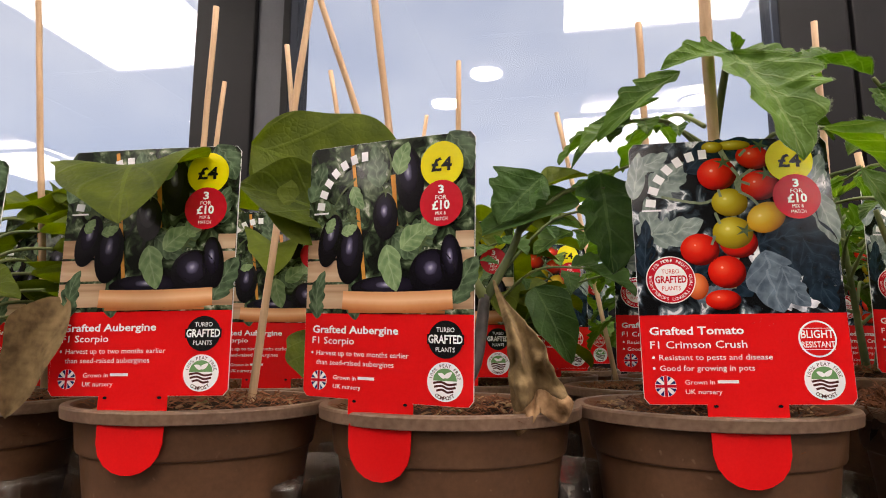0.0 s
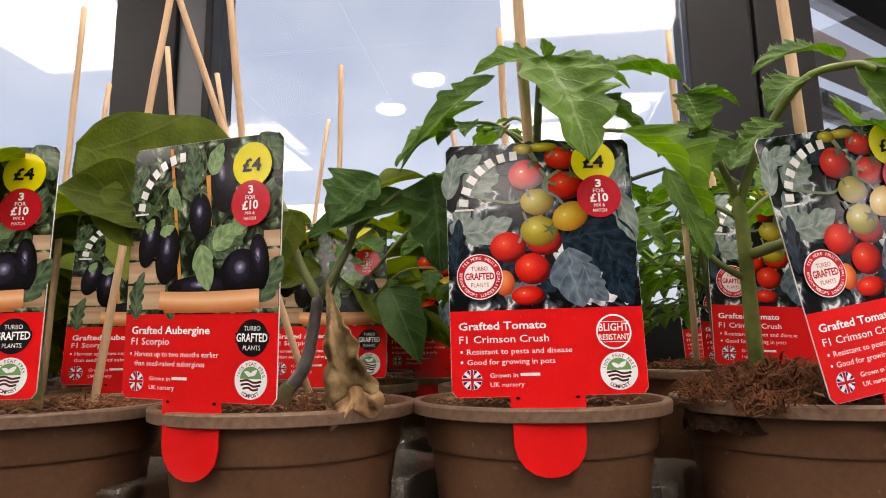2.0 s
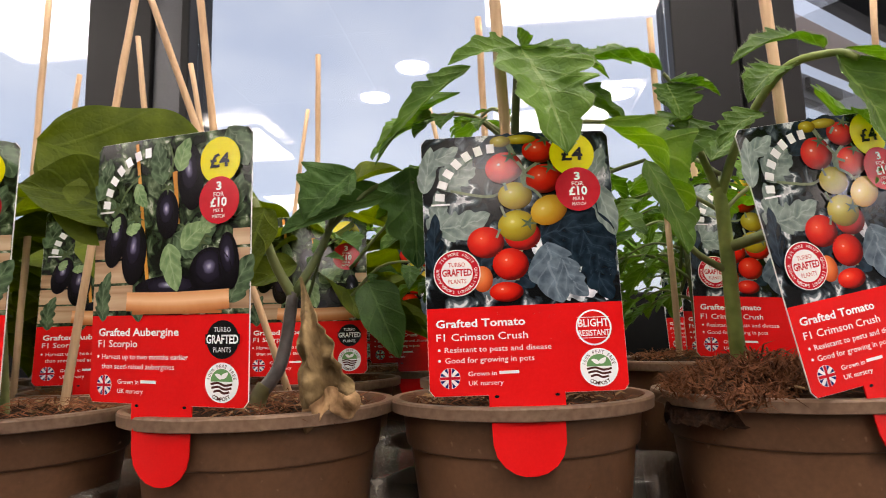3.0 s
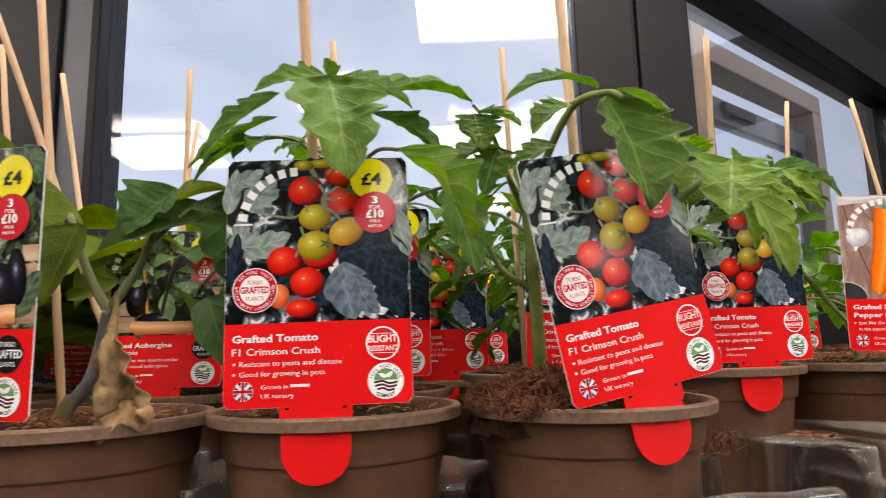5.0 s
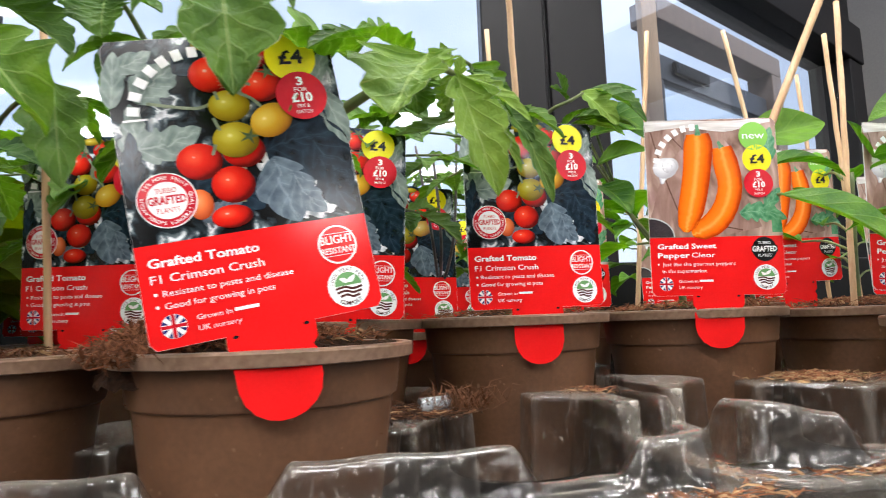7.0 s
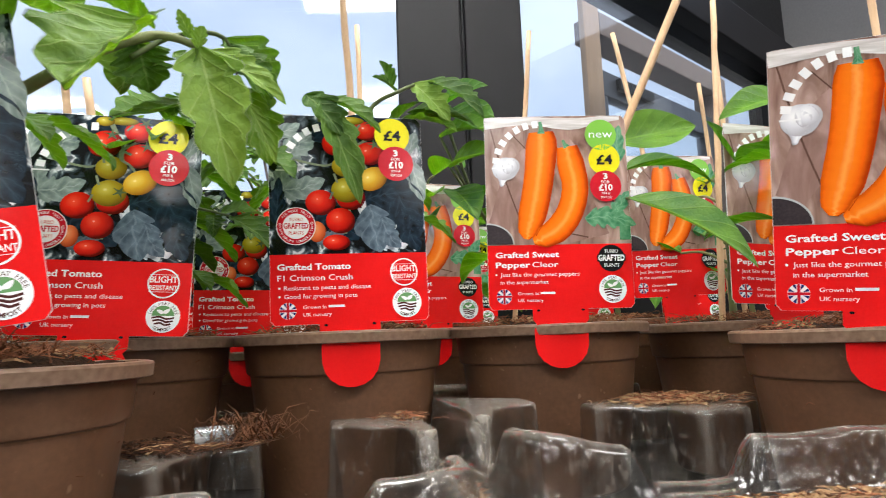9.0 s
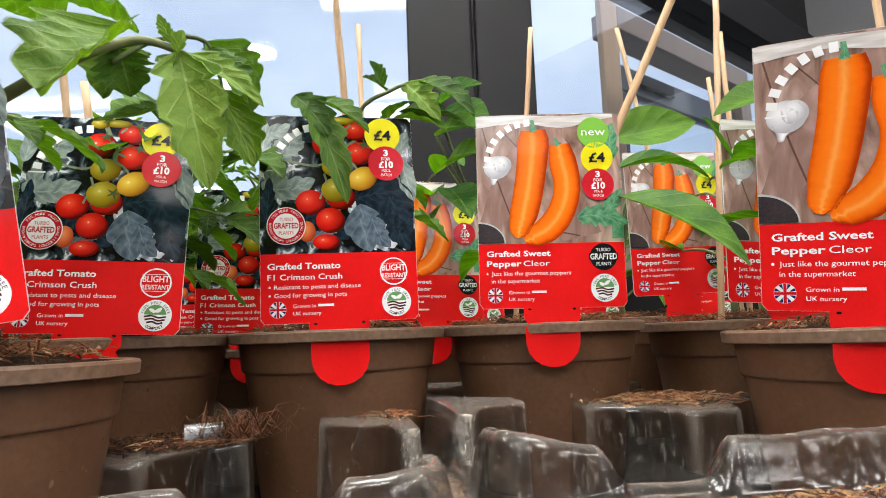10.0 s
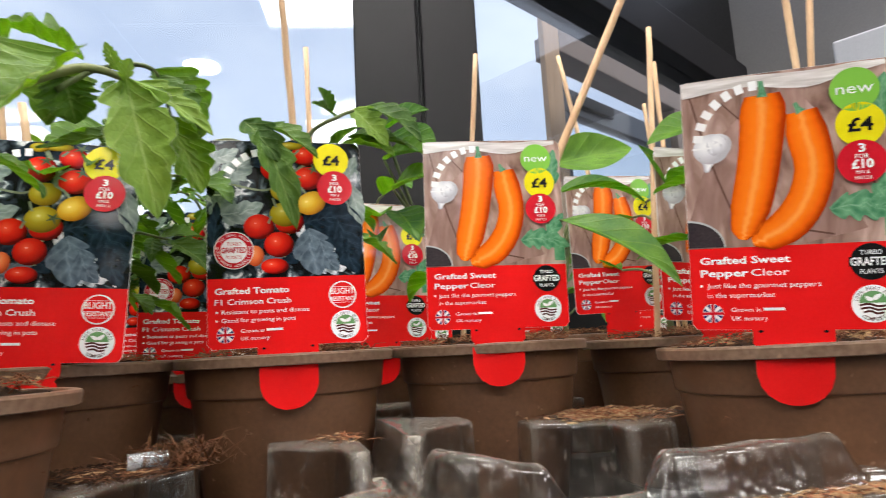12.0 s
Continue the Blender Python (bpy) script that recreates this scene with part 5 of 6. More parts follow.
    k = Ink(4)
    n = 18
    k.put([(bx, bz + .0004)] + [(bx + .0052 * math.cos(math.pi * i / n), bz + .0004 + .0050 * math.sin(math.pi * i / n)) for i in range(n + 1)], [(0, i + 1, i + 2) for i in range(n)])
    part("green_half", k, M_LEAFLOGO, pb_)
    k = Ink(5)
    k.leaf(bx - .0015, bz + .0024, .0036, .0020, 150, 1, 0).leaf(bx + .0015, bz + .0029, .0040, .0022, 35, 1, 0)
    part("sprig", k, M_WHITE, pb_)
    k = Ink(4)
    for j in range(3):
        zz = bz - .0006 - j * .0015
        hw = math.sqrt(.0052 ** 2 - (zz - bz) ** 2)
        k.band([(bx - hw, zz), (bx - hw * .3, zz + .0005), (bx + hw * .3, zz - .0005), (bx + hw, zz)], [.00045] * 4)
    part("furrow", k, M_BARK, pb_)
    k = Ink(4)
    write_round(k, "100% PEAT FREE", bx, bz, .0057, 172, 8, .0021)
    write_round(k, "COMPOST", bx, bz, .0057, 232, 308, .0021, .02)
    part("wording", k, M_BARK, pb_)
    if kind == "tomato":
        cx, cz = ux(.344), vz(.232)
        bb = part("blight_badge", Ink(3).disc(cx, cz, .0075, n=36), M_WHITE, t, "white ringed round badge")
        part("field", Ink(4).disc(cx, cz, .0068, n=36), M_RED, bb)
        k = Ink(5)
        k.rect(cx - .0066, cz - .0044, cx + .0066, cz - .0042).rect(cx - .0066, cz + .0042, cx + .0066, cz + .0044)
        write(k, "BLIGHT", cx, cz + .0004, .0128, .0046, bold=.012, centre=True)
        write(k, "RESISTANT", cx, cz - .0034, .0130, .0034, bold=.012, centre=True)
        part("wording", k, M_WHITE, bb)
        cx, cz = ux(-.335), vz(.457)
        gb = part("grafted_badge", Ink(12).disc(cx, cz, .0101, n=40), M_WHITE, t, "red and white round badge")
        part("ring", Ink(13).disc(cx, cz, .0097, n=40, inner=.70), M_CRIMSON, gb)
        k = Ink(14)
        write_round(k, "75% MORE FRUIT", cx, cz, .0076, 150, 30, .0019)
        write_round(k, "FLAVOUR", cx, cz, .0076, 232, 165, .0019)
        write_round(k, "CROPS LONGER", cx, cz, .0076, 222, 318, .0019)
        write_round(k, "QUALITY", cx, cz, .0076, 15, -52, .0019)
        part("ring_wording", k, M_WHITE, gb)
        k = Ink(14)
        write(k, "TURBO", cx, cz + .0026, .0072, .0027, centre=True)
        write(k, "GRAFTED", cx, cz - .0013, .0128, .0042, bold=.03, centre=True)
        write(k, "PLANTS", cx, cz - .0046, .0076, .0027, centre=True)
        part("wording", k, M_CRIMSON, gb)
    else:
        cx, cz = (ux(.352), vz(.236)) if kind == "aubergine" else (ux(.352), vz(.252))
        gb = part("grafted_badge", Ink(3).disc(cx, cz, .0077, n=36), M_BLACK, t, "black round badge")
        part("band", Ink(4).rect(cx - .0082, cz - .0019, cx + .0082, cz + .0021), M_BLACK, gb)
        k = Ink(5)
        write(k, "TURBO", cx, cz + .0030, .0080, .0028, centre=True)
        write(k, "GRAFTED", cx, cz - .0015, .0152, .0048, bold=.025, centre=True)
        write(k, "PLANTS", cx, cz - .0050, .0084, .0028, centre=True)
        part("wording", k, M_WHITE, gb)
    return t


def label_pose(x, y, z, yaw=0.0, tilt=-3.0, roll=0.0):
    """Bottom middle of the card's body, its turn, its lean back and its lean sideways."""
    return Matrix.Translation((x, y, z)) @ Matrix.Rotation(radians(yaw), 4, "Z") @ Matrix.Rotation(radians(tilt), 4, "X") @ Matrix.Rotation(radians(roll), 4, "Y")


LABELS = {}
LABELS["aubergine"] = [(-.1243, .3048, .9981, -5.9, -2.5, -.9), (-.0165, .2972, .9968, -25.1, 1.8, 1.4), (.019, .471, .998, 0, -5, 0), (-.105, .445, .998, 4, -4, 0), (-.262, .46, .998, 0, -4, 0), (-.245, .313, .997, 6, -4, 0),
                  (-.06, .605, 1.0, 0, -4, 0), (-.19, .60, 1.0, 0, -4, 0), (-.12, .73, 1.0, 3, -4, 0), (.02, .735, 1.0, -3, -4, 1)]
LABELS["tomato"] = [(.134, .287, .997, -6.8, -2.0, -.8), (.283, .271, 1.0, 8.7, -3.0, -10), (.425, .393, 1.006, .3, -.4, -.7), (.3026, .393, 1.0037, -1.8, -3.9, 2.6), (.163, .432, 1.003, -16, 1.5, .7),
               (.100, .594, 1.0, 2, -4, 0), (.232, .553, 1.0, -4, -4, 0), (.365, .540, 1.0, 5, -4, 1), (.155, .73, 1.0, 3, -4, 0), (.295, .72, 1.0, -2, -4, 0), (.43, .715, 1.0, 2, -4, -1)]
LABELS["pepper"] = [(.543, .392, 1.010, -12.5, .8, 1.1), (.6335, .2705, 1.0, -36.9, 7.7, 3.3), (.692, .501, 1.022, 0, 2, -1.5), (.692, .386, 1.008, -2.1, -.4, 3.2), (.500, .540, 1.008, 4, -3, 1), (.835, .37, 1.005, 0, -3, 0), (.84, .535, 1.01, -3, -3, 0), (.57, .72, 1.006, 3, -3, 0), (.71, .725, 1.006, -3, -3, 0), (.86, .73, 1.006, 0, -3, 0)]
for kind, places in LABELS.items():
    first = label_master(kind)
    first.matrix_basis = label_pose(*places[0])
    for q in places[1:]:
        copy_thing(first, label_pose(*q))
    if kind == "tomato":                                  # a few drops of water on the front one
        rng = random.Random(77)
        s = Shape()
        for _ in range(34):
            r = rng.uniform(.00018, .00055)
            x, z = rng.gauss(.012, .012), rng.gauss(.034, .007)
            d = Shape().lathe([(r, 0), (r * .9, r * .3), (r * .6, r * .5), (r * .05, r * .58)], 8)
            s.add([(x + a, bend(x, z) - .0007 - c, z + b) for a, b, c in d.v], d.f)
        tagged(part("water_drop", s, M_WATER, first, "tiny clear drops of water", smooth=True), kind="stuff")


# ---- the plants ----
def blade(base, tip, width, facing, kind, bow=0.0, fold=0.25, wave=0.0, seed=0, ns=32, nt=9):
    """One leaf blade from its stalk's end to its tip; facing: the way its upper side looks."""
    base, tip, facing = Vector(base), Vector(tip), Vector(facing).normalized()
    axis = tip - base
    length = axis.length
    d = axis.normalized()
    lat = d.cross(facing).normalized()
    up = lat.cross(d).normalized()
    rng = random.Random(seed)
    ph, ph2, skew = rng.uniform(0, 6), rng.uniform(0, 6), rng.uniform(-.12, .12)
    cuts = {}                                             # a tomato leaflet's uneven lobes, each side on its own
    for side in (1, -1):
        n = rng.choice((3, 4, 4, 5))
        ends = [(i + rng.uniform(-.28, .28)) / n for i in range(1, n)] + [1.0]
        cuts[side] = [(a, b, rng.uniform(.14, .40) * (1 - .45 * a)) for a, b in zip([0.0] + ends, ends)]
    q1 = rng.uniform(0, 50)

    def half(s, side):
        if s <= 0 or s >= 1:
            return 0.0
        if kind == "tomato":
            p = s ** 0.45 * (1 - s) ** 0.80 / 0.49
            for a, b, deep in cuts[side]:
                if a <= s <= b:
                    k = (s - a) / (b - a)
                    p *= 1 - deep + deep * 1.25 * sm(0, .62, k) * (1 - .85 * sm(.80, 1.0, k))
                    break
            p *= 1 + 0.014 * math.sin(s * 58 + ph) + 0.04 * math.sin(s * 9 + ph2 + side)
        elif kind == "aubergine":
            p = math.sin(math.pi * s ** 0.68) ** 0.7 * (1 + 0.07 * math.sin(s * 13 + ph + side))
        else:
            p = math.sin(math.pi * s ** 0.78) ** 0.85
        return width / 2 * p * (1 + skew * side)

    def at(u, v):
        s, t = u, v * 2 - 1
        w = half(s, 1 if t > 0 else -1)
        sweep = 0.28 * abs(t) * w if kind == "tomato" else 0.1 * abs(t) * w
        p = base + d * (s * length + sweep * (1 - s))
        curl = bow * length * (4 * s * (1 - s))
        lift = fold * w * (abs(t) ** 1.5) * 1.2 - 0.12 * w * math.cos(t * 3.0) + wave * width * math.sin(s * 11 + ph + t) * abs(t) + wave * width * .5 * math.sin(s * 6 + ph2) * t
        if kind == "tomato":                              # puckered between the veins
            lift += width * (0.055 * noise.noise(Vector((s * 5 + q1, t * 2.2, ph))) * (.35 + abs(t)) + 0.022 * noise.noise(Vector((s * 13, t * 5 + q1, ph2))))
        return tuple(p + lat * (t * w) + up * (curl + lift))
    return Shape().grid(ns, nt, at, uv=True)


def under(ob, parent):
    """Hangs a part made in world metres under its thing."""
    ob.parent = parent
    ob.matrix_parent_inverse = parent.matrix_basis.inverted()
    return ob


def stalk(parent, pts, r0, r1, material, name="stem", hair=False):
    pts = [Vector(p) for p in pts]
    fine = []
    for i in range(len(pts) - 1):
        a, b, c, d = pts[max(i - 1, 0)], pts[i], pts[i + 1], pts[min(i + 2, len(pts) - 1)]
        for k in range(5):
            f = k / 5
            fine.append(0.5 * (2 * b + (c - a) * f + (2 * a - 5 * b + 4 * c - d) * f * f + (3 * b - a - 3 * c + d) * f ** 3))
    fine.append(pts[-1])
    n = len(fine)
    s = Shape().tube(fine, [r0 + (r1 - r0) * i / (n - 1) for i in range(n)], 8)
    return under(part(name, s, material, None, smooth=True), parent)


LEAF_COUNT = [0]


def leaf(parent, base, tip, width, facing=(0, -0.7, 0.7), kind="tomato", material=None, hairy=False, **k):
    LEAF_COUNT[0] += 1
    m = material or {"tomato": M_TOMATO, "aubergine": M_AUB, "pepper": M_PEPPER}[kind]
    ob = under(part("leaf", blade(base, tip, width, facing, kind, seed=LEAF_COUNT[0], **k), m, None, smooth=True), parent)
    if hairy:
        fuzz(ob, k.get("ns", 32), k.get("nt", 9), LEAF_COUNT[0])
    return ob


def fuzz(leaf_ob, ns, nt, seed, length=.0016):
    """Fine pale hairs along both edges of a leaf."""
    rng = random.Random(seed)
    co = [v.co for v in leaf_ob.data.vertices]
    s = Shape()
    for row, inner in ((0, 2), (nt - 1, nt - 3)):
        for i in range(2, ns - 1):
            a, b, mid = co[row * ns + i - 1], co[row * ns + i], co[inner * ns + i]
            out = (b - mid).normalized() if (b - mid).length > 1e-6 else Vector((0, 0, 1))
            for _ in range(4):
                p = a.lerp(b, rng.random())
                q = p + (out + Vector((rng.uniform(-.5, .5), rng.uniform(-.7, .1), rng.uniform(-.1, .8)))).normalized() * length * rng.uniform(.5, 1.1)
                sd = (q - p).cross(Vector((0, 1, 0))).normalized() * .000055
                s.add([p - sd, p + sd, q], [(0, 1, 2)])
    hair = tagged(part("leaf_hair", s, M_HAIR, leaf_ob, "fine pale leaf hairs"), kind="stuff")
    return hair


def compound(parent, start, end, size, rng, facing=(0, -0.3, 1), material=None, pairs=2, terminal=True):
    """A tomato leaf: a stalk with pairs of leaflets and one at its end."""
    a, b = Vector(start), Vector(end)
    mid = (a + b) / 2 + Vector((0, 0, (b - a).length * 0.18))
    stalk(parent, [a, mid, b], 0.0013, 0.0007, M_STEM, "leaf_stalk")
    d = (b - mid).normalized()
    f = Vector(facing).normalized()
    side = d.cross(f).normalized()
    if terminal:
        leaf(parent, b, b + (d * 0.8 + Vector((0, 0, -0.45))).normalized() * size, size * 0.62, f, material=material, bow=0.08, wave=0.04)
    for i in range(pairs):
        s = 0.45 + 0.42 * i / max(1, pairs - 1)
        p = a.lerp(mid, s * 2) if s < .5 else mid.lerp(b, s * 2 - 1)
        for sg in (-1, 1):
            l = size * rng.uniform(.55, .8) * (0.7 + 0.3 * i)
            q = p + (side * sg * 0.9 + d * 0.5 + Vector((0, 0, rng.uniform(-.5, -.05)))).normalized() * l
            leaf(parent, p + side * sg * 0.003, q, l * rng.uniform(.45, .58), f, material=material, bow=0.08, wave=0.04, ns=20, nt=7)


def bushy_tomato(key, top, n, lo=15, hi=165, seed=0, size=0.036, first=1.03, reach=(.035, .065)):
    """Leaves round the back and sides of a stem."""
    t = POTS[key]
    x, y, _ = t.matrix_basis.translation
    rng = random.Random(seed)
    lean = Vector((rng.uniform(-.012, .012), rng.uniform(-.01, .01), 0))
    pts = [Vector((x, y, .975)), Vector((x, y, 1.03)) + lean * .4, Vector((x, y, top)) + lean]
    stalk(t, pts, 0.0034, 0.0014, M_STEM)
    for i in range(n):
        a = radians(lo + (hi - lo) * ((i * 0.618 + rng.random() * .15) % 1))
        if i > n * .6 and t.matrix_basis.translation.y > .47:
            a = rng.uniform(0, 6.283)
        z = first + (top - first) * (i + .7) / n
        p = Vector((x, y, z)) + lean * ((z - 1) / (top - 1))
        l = rng.uniform(*reach)
        compound(t, p, p + Vector((math.cos(a) * l, math.sin(a) * l, rng.uniform(-.004, .02))), size * rng.uniform(.8, 1.15), rng, (math.cos(a) * .3, math.sin(a) * .3 - .2, 1))
    for i in range(3):
        a = radians(rng.uniform(0, 360))
        p = pts[-1]
        leaf(t, p, p + Vector((math.cos(a) * .02, math.sin(a) * .02, .012)), .009, (math.cos(a) * -.5, math.sin(a) * -.5, 1), material=M_TOMATO_LIGHT)


def broad_plant(key, kind, top, n, lo=10, hi=170, seed=0, size=(.06, .09), ratio=.62):
    """Simple leaves on long stalks round a stem."""
    t = POTS[key]
    x, y, _ = t.matrix_basis.translation
    rng = random.Random(seed + 50)
    stalk(t, [(x, y, .975), (x + rng.uniform(-.006, .006), y, 1.03), (x + rng.uniform(-.01, .01), y, top)], 0.0032, 0.0016, M_STEM)
    for i in range(n):
        a = radians(lo + (hi - lo) * ((i * 0.618 + rng.random() * .2) % 1))
        if i > n * .6 and y > .47:
            a = rng.uniform(0, 6.283)
        z = 1.02 + (top - 1.02) * (i + .6) / n
        l, k = rng.uniform(*size), rng.uniform(.02, .04)
        o = Vector((math.cos(a), math.sin(a), 0))
        p = Vector((x, y, z))
        q = p + o * k + Vector((0, 0, .012))
        stalk(t, [p, p + o * k * .5 + Vector((0, 0, .010)), q], .0012, .0009, M_STEM, "leaf_stalk")
        drop = rng.uniform(.1, .75) if kind == "aubergine" else rng.uniform(-.2, .6)
        leaf(t, q, q + (o + Vector((0, 0, -drop))).normalized() * l, l * ratio, o * .25 + Vector((0, -.2, 1)), kind, bow=.12, wave=.05)


# -- the tomato plant behind the first tomato label
t = POTS["T1"]
stalk(t, [(.143, .345, .975), (.141, .335, 1.05), (.139, .318, 1.11), (.137, .292, 1.150)], .0034, .0016, M_STEM)
leaf(t, (.138, .289, 1.150), (.147, .258, 1.091), .046, (.05, -.8, .55), bow=.10, fold=.2, ns=72, nt=13, hairy=True)
leaf(t, (.137, .290, 1.151), (.104, .286, 1.140), .020, (-.1, -.75, .6), bow=.08)
leaf(t, (.115, .292, 1.142), (.079, .300, 1.111), .020, (-.25, -.65, .6), bow=.08)
leaf(t, (.112, .312, 1.138), (.071, .322, 1.105), .019, (-.3, -.5, .8), bow=.1)
leaf(t, (.140, .291, 1.150), (.136, .286, 1.158), .010, (0, -.8, .5))
leaf(t, (.141, .292, 1.151), (.178, .290, 1.136), .022, (.15, -.6, .7), bow=.1)
leaf(t, (.150, .315, 1.150), (.208, .334, 1.163), .026, (.1, -.4, .9), bow=.1)
leaf(t, (.160, .320, 1.145), (.196, .315, 1.118), .030, (.2, -.5, .8), bow=.1)
leaf(t, (.170, .281, 1.112), (.203, .277, 1.071), .026, (.5, -.7, .4), material=M_TOMATO_LIGHT, bow=.12, fold=.75, wave=.12)
stalk(t, [(.140, .325, 1.09), (.158, .300, 1.115), (.171, .281, 1.112)], .0013, .0009, M_STEM, "leaf_stalk")
leaf(t, (.196, .298, 1.100), (.206, .284, 1.054), .026, (.15, -.85, .35), bow=.06)
stalk(t, [(.141, .335, 1.05), (.170, .315, 1.09), (.196, .298, 1.100)], .0014, .0009, M_STEM, "leaf_stalk")
_r = random.Random(4)
for a, z, l in ((150, 1.10, .05), (172, 1.12, .045), (200, 1.115, .045), (60, 1.11, .05), (25, 1.10, .05), (110, 1.13, .04), (95, 1.07, .05)):
    p = Vector((.141, .330, z))
    compound(t, p, p + Vector((math.cos(radians(a)) * l, math.sin(radians(a)) * l, .012)), .034, _r, (math.cos(radians(a)) * .2, -.3, 1))

# -- the forked tomato plant with the heaped compost
t = POTS["T2"]
stalk(t, [(.250, .328, .990), (.248, .327, 1.02), (.245, .323, 1.075), (.243, .322, 1.092)], .0042, .0031, M_STEM_YOUNG)
stalk(t, [(.244, .322, 1.088), (.250, .310, 1.115), (.258, .285, 1.138), (.266, .262, 1.136), (.270, .254, 1.130)], .0026, .0014, M_STEM_YOUNG)
leaf(t, (.3135, .315, 1.1235), (.292, .287, 1.118), .048, (-.1, -.7, .7), bow=.1, ns=60, nt=13)
leaf(t, (.342, .317, 1.125), (.316, .303, 1.130), .034, (-.1, -.6, .8), bow=.1, ns=60, nt=13)
leaf(t, (.343, .318, 1.118), (.331, .310, 1.094), .034, (-.1, -.8, .5), material=M_TOMATO_LIGHT, bow=.08, ns=60, nt=13)
leaf(t, (.369, .310, 1.119), (.386, .328, 1.098), .030, (.1, -.8, .5), bow=.08, ns=60, nt=13)
leaf(t, (.374, .325, 1.105), (.386, .333, 1.073), .024, (.1, -.8, .5), material=M_TOMATO_LIGHT, bow=.06)
stalk(t, [(.338, .298, 1.103), (.352, .303, 1.115), (.369, .310, 1.119), (.374, .325, 1.105)], .0012, .0008, M_STEM, "leaf_stalk")
stalk(t, [(.243, .322, 1.090), (.233, .318, 1.110), (.226, .312, 1.125)], .0024, .0012, M_STEM_YOUNG)
stalk(t, [(.246, .325, 1.05), (.228, .325, 1.062), (.216, .320, 1.085)], .0020, .0012, M_STEM)
leaf(t, (.265, .259, 1.133), (.273, .242, 1.076), .043, (.1, -.9, .35), bow=.08, ns=72, nt=13, hairy=True)
leaf(t, (.262, .262, 1.138), (.214, .252, 1.126), .017, (-.1, -.6, .9), bow=.14, hairy=True)
leaf(t, (.268, .257, 1.136), (.292, .252, 1.112), .018, (.3, -.5, .8), bow=.14, hairy=True)
leaf(t, (.256, .280, 1.138), (.232, .272, 1.118), .020, (-.2, -.6, .8), bow=.12, hairy=True)
leaf(t, (.252, .295, 1.122), (.228, .292, 1.104), .020, (-.2, -.6, .8), bow=.12)
leaf(t, (.226, .312, 1.125), (.196, .306, 1.108), .022, (-.2, -.5, .9), bow=.12, hairy=True)
leaf(t, (.226, .312, 1.125), (.214, .300, 1.096), .024, (0, -.7, .7), bow=.1)
leaf(t, (.238, .318, 1.105), (.262, .330, 1.120), .022, (.1, -.4, .9), bow=.1)
stalk(t, [(.247, .322, 1.062), (.29, .297, 1.078), (.325, .292, 1.1000), (0.3418, 0.3000, 1.1123), (0.3519, 0.3010, 1.1134), (0.3604, 0.3020, 1.1105)], .0028, .0014, M_STEM, "leaf_stalk")
leaf(t, (0.3463, 0.2900, 1.1149), (0.3263, 0.2680, 1.0783), .048, (-.1, -.6, .8), material=M_TOMATO_LIGHT, bow=.08, ns=72, nt=13, hairy=True)
leaf(t, (.300, .290, 1.106), (.286, .268, 1.112), .032, (-.1, -.5, .8), bow=.08, ns=60, nt=13)
leaf(t, (.212, .308, 1.148), (.166, .302, 1.147), .026, (-.1, -.5, .9), bow=.12, ns=60, nt=13, hairy=True)
leaf(t, (.212, .304, 1.140), (.214, .296, 1.118), .028, (0, -.8, .5), bow=.08, ns=60, nt=13)
leaf(t, (.214, .306, 1.142), (.236, .300, 1.132), .020, (.2, -.6, .8), bow=.1)
stalk(t, [(.226, .312, 1.125), (.219, .309, 1.138), (.212, .307, 1.146)], .0013, .0009, M_STEM, "leaf_stalk")
leaf(t, (.320, .274, 1.113), (.296, .262, 1.102), .018, (-.1, -.6, .8), bow=.1)
leaf(t, (.3399, .300, 1.110), (.3433, .305, 1.0925), .024, (.1, -.8, .5), bow=.06)
leaf(t, (.361, .310, 1.0953), (.3316, .300, 1.0812), .013, (.2, -.5, .9), bow=-.06, ns=60, nt=13)
leaf(t, (.3484, .320, 1.1163), (.359, .320, 1.108), .011, (.1, -.8, .5), bow=.06)
leaf(t, (.290, .290, 1.100), (.276, .280, 1.070), .024, (-.1, -.7, .6), bow=.1)
leaf(t, (0.3608, 0.3020, 1.1110), (0.3749, 0.2920, 1.0524), .027, (.05, -.95, .25), material=M_TOMATO_LIGHT, bow=.04, ns=72, nt=13, hairy=True)
leaf(t, (0.3651, 0.3030, 1.1105), (0.3935, 0.2970, 1.0872), .014, (.1, -.75, .6), material=M_TOMATO_LIGHT, bow=.05, ns=60, nt=13)
leaf(t, (0.3678, 0.3120, 1.1168), (0.3878, 0.3080, 1.0934), .015, (.1, -.6, .8), bow=.12, ns=60, nt=13)
leaf(t, (0.3785, 0.3050, 1.0908), (0.3896, 0.3040, 1.0657), .009, (.2, -.8, .4), material=M_TOMATO_LIGHT, bow=.05)
leaf(t, (0.3582, 0.3020, 1.1138), (0.3534, 0.3000, 1.1247), .006, (-.3, -.8, .5), material=M_TOMATO_LIGHT, bow=.05)
leaf(t, (0.3608, 0.3000, 1.1087), (0.3629, 0.3000, 1.1184), .007, (.1, -.9, .3), material=M_TOMATO_LIGHT, bow=.1, fold=.5)
leaf(t, (0.3598, 0.3040, 1.1130), (0.3568, 0.3120, 1.0938), .022, (-.85, -.5, .2), material=M_TOMATO_LIGHT, bow=.04, fold=.1, ns=60, nt=13)
_r = random.Random(9)
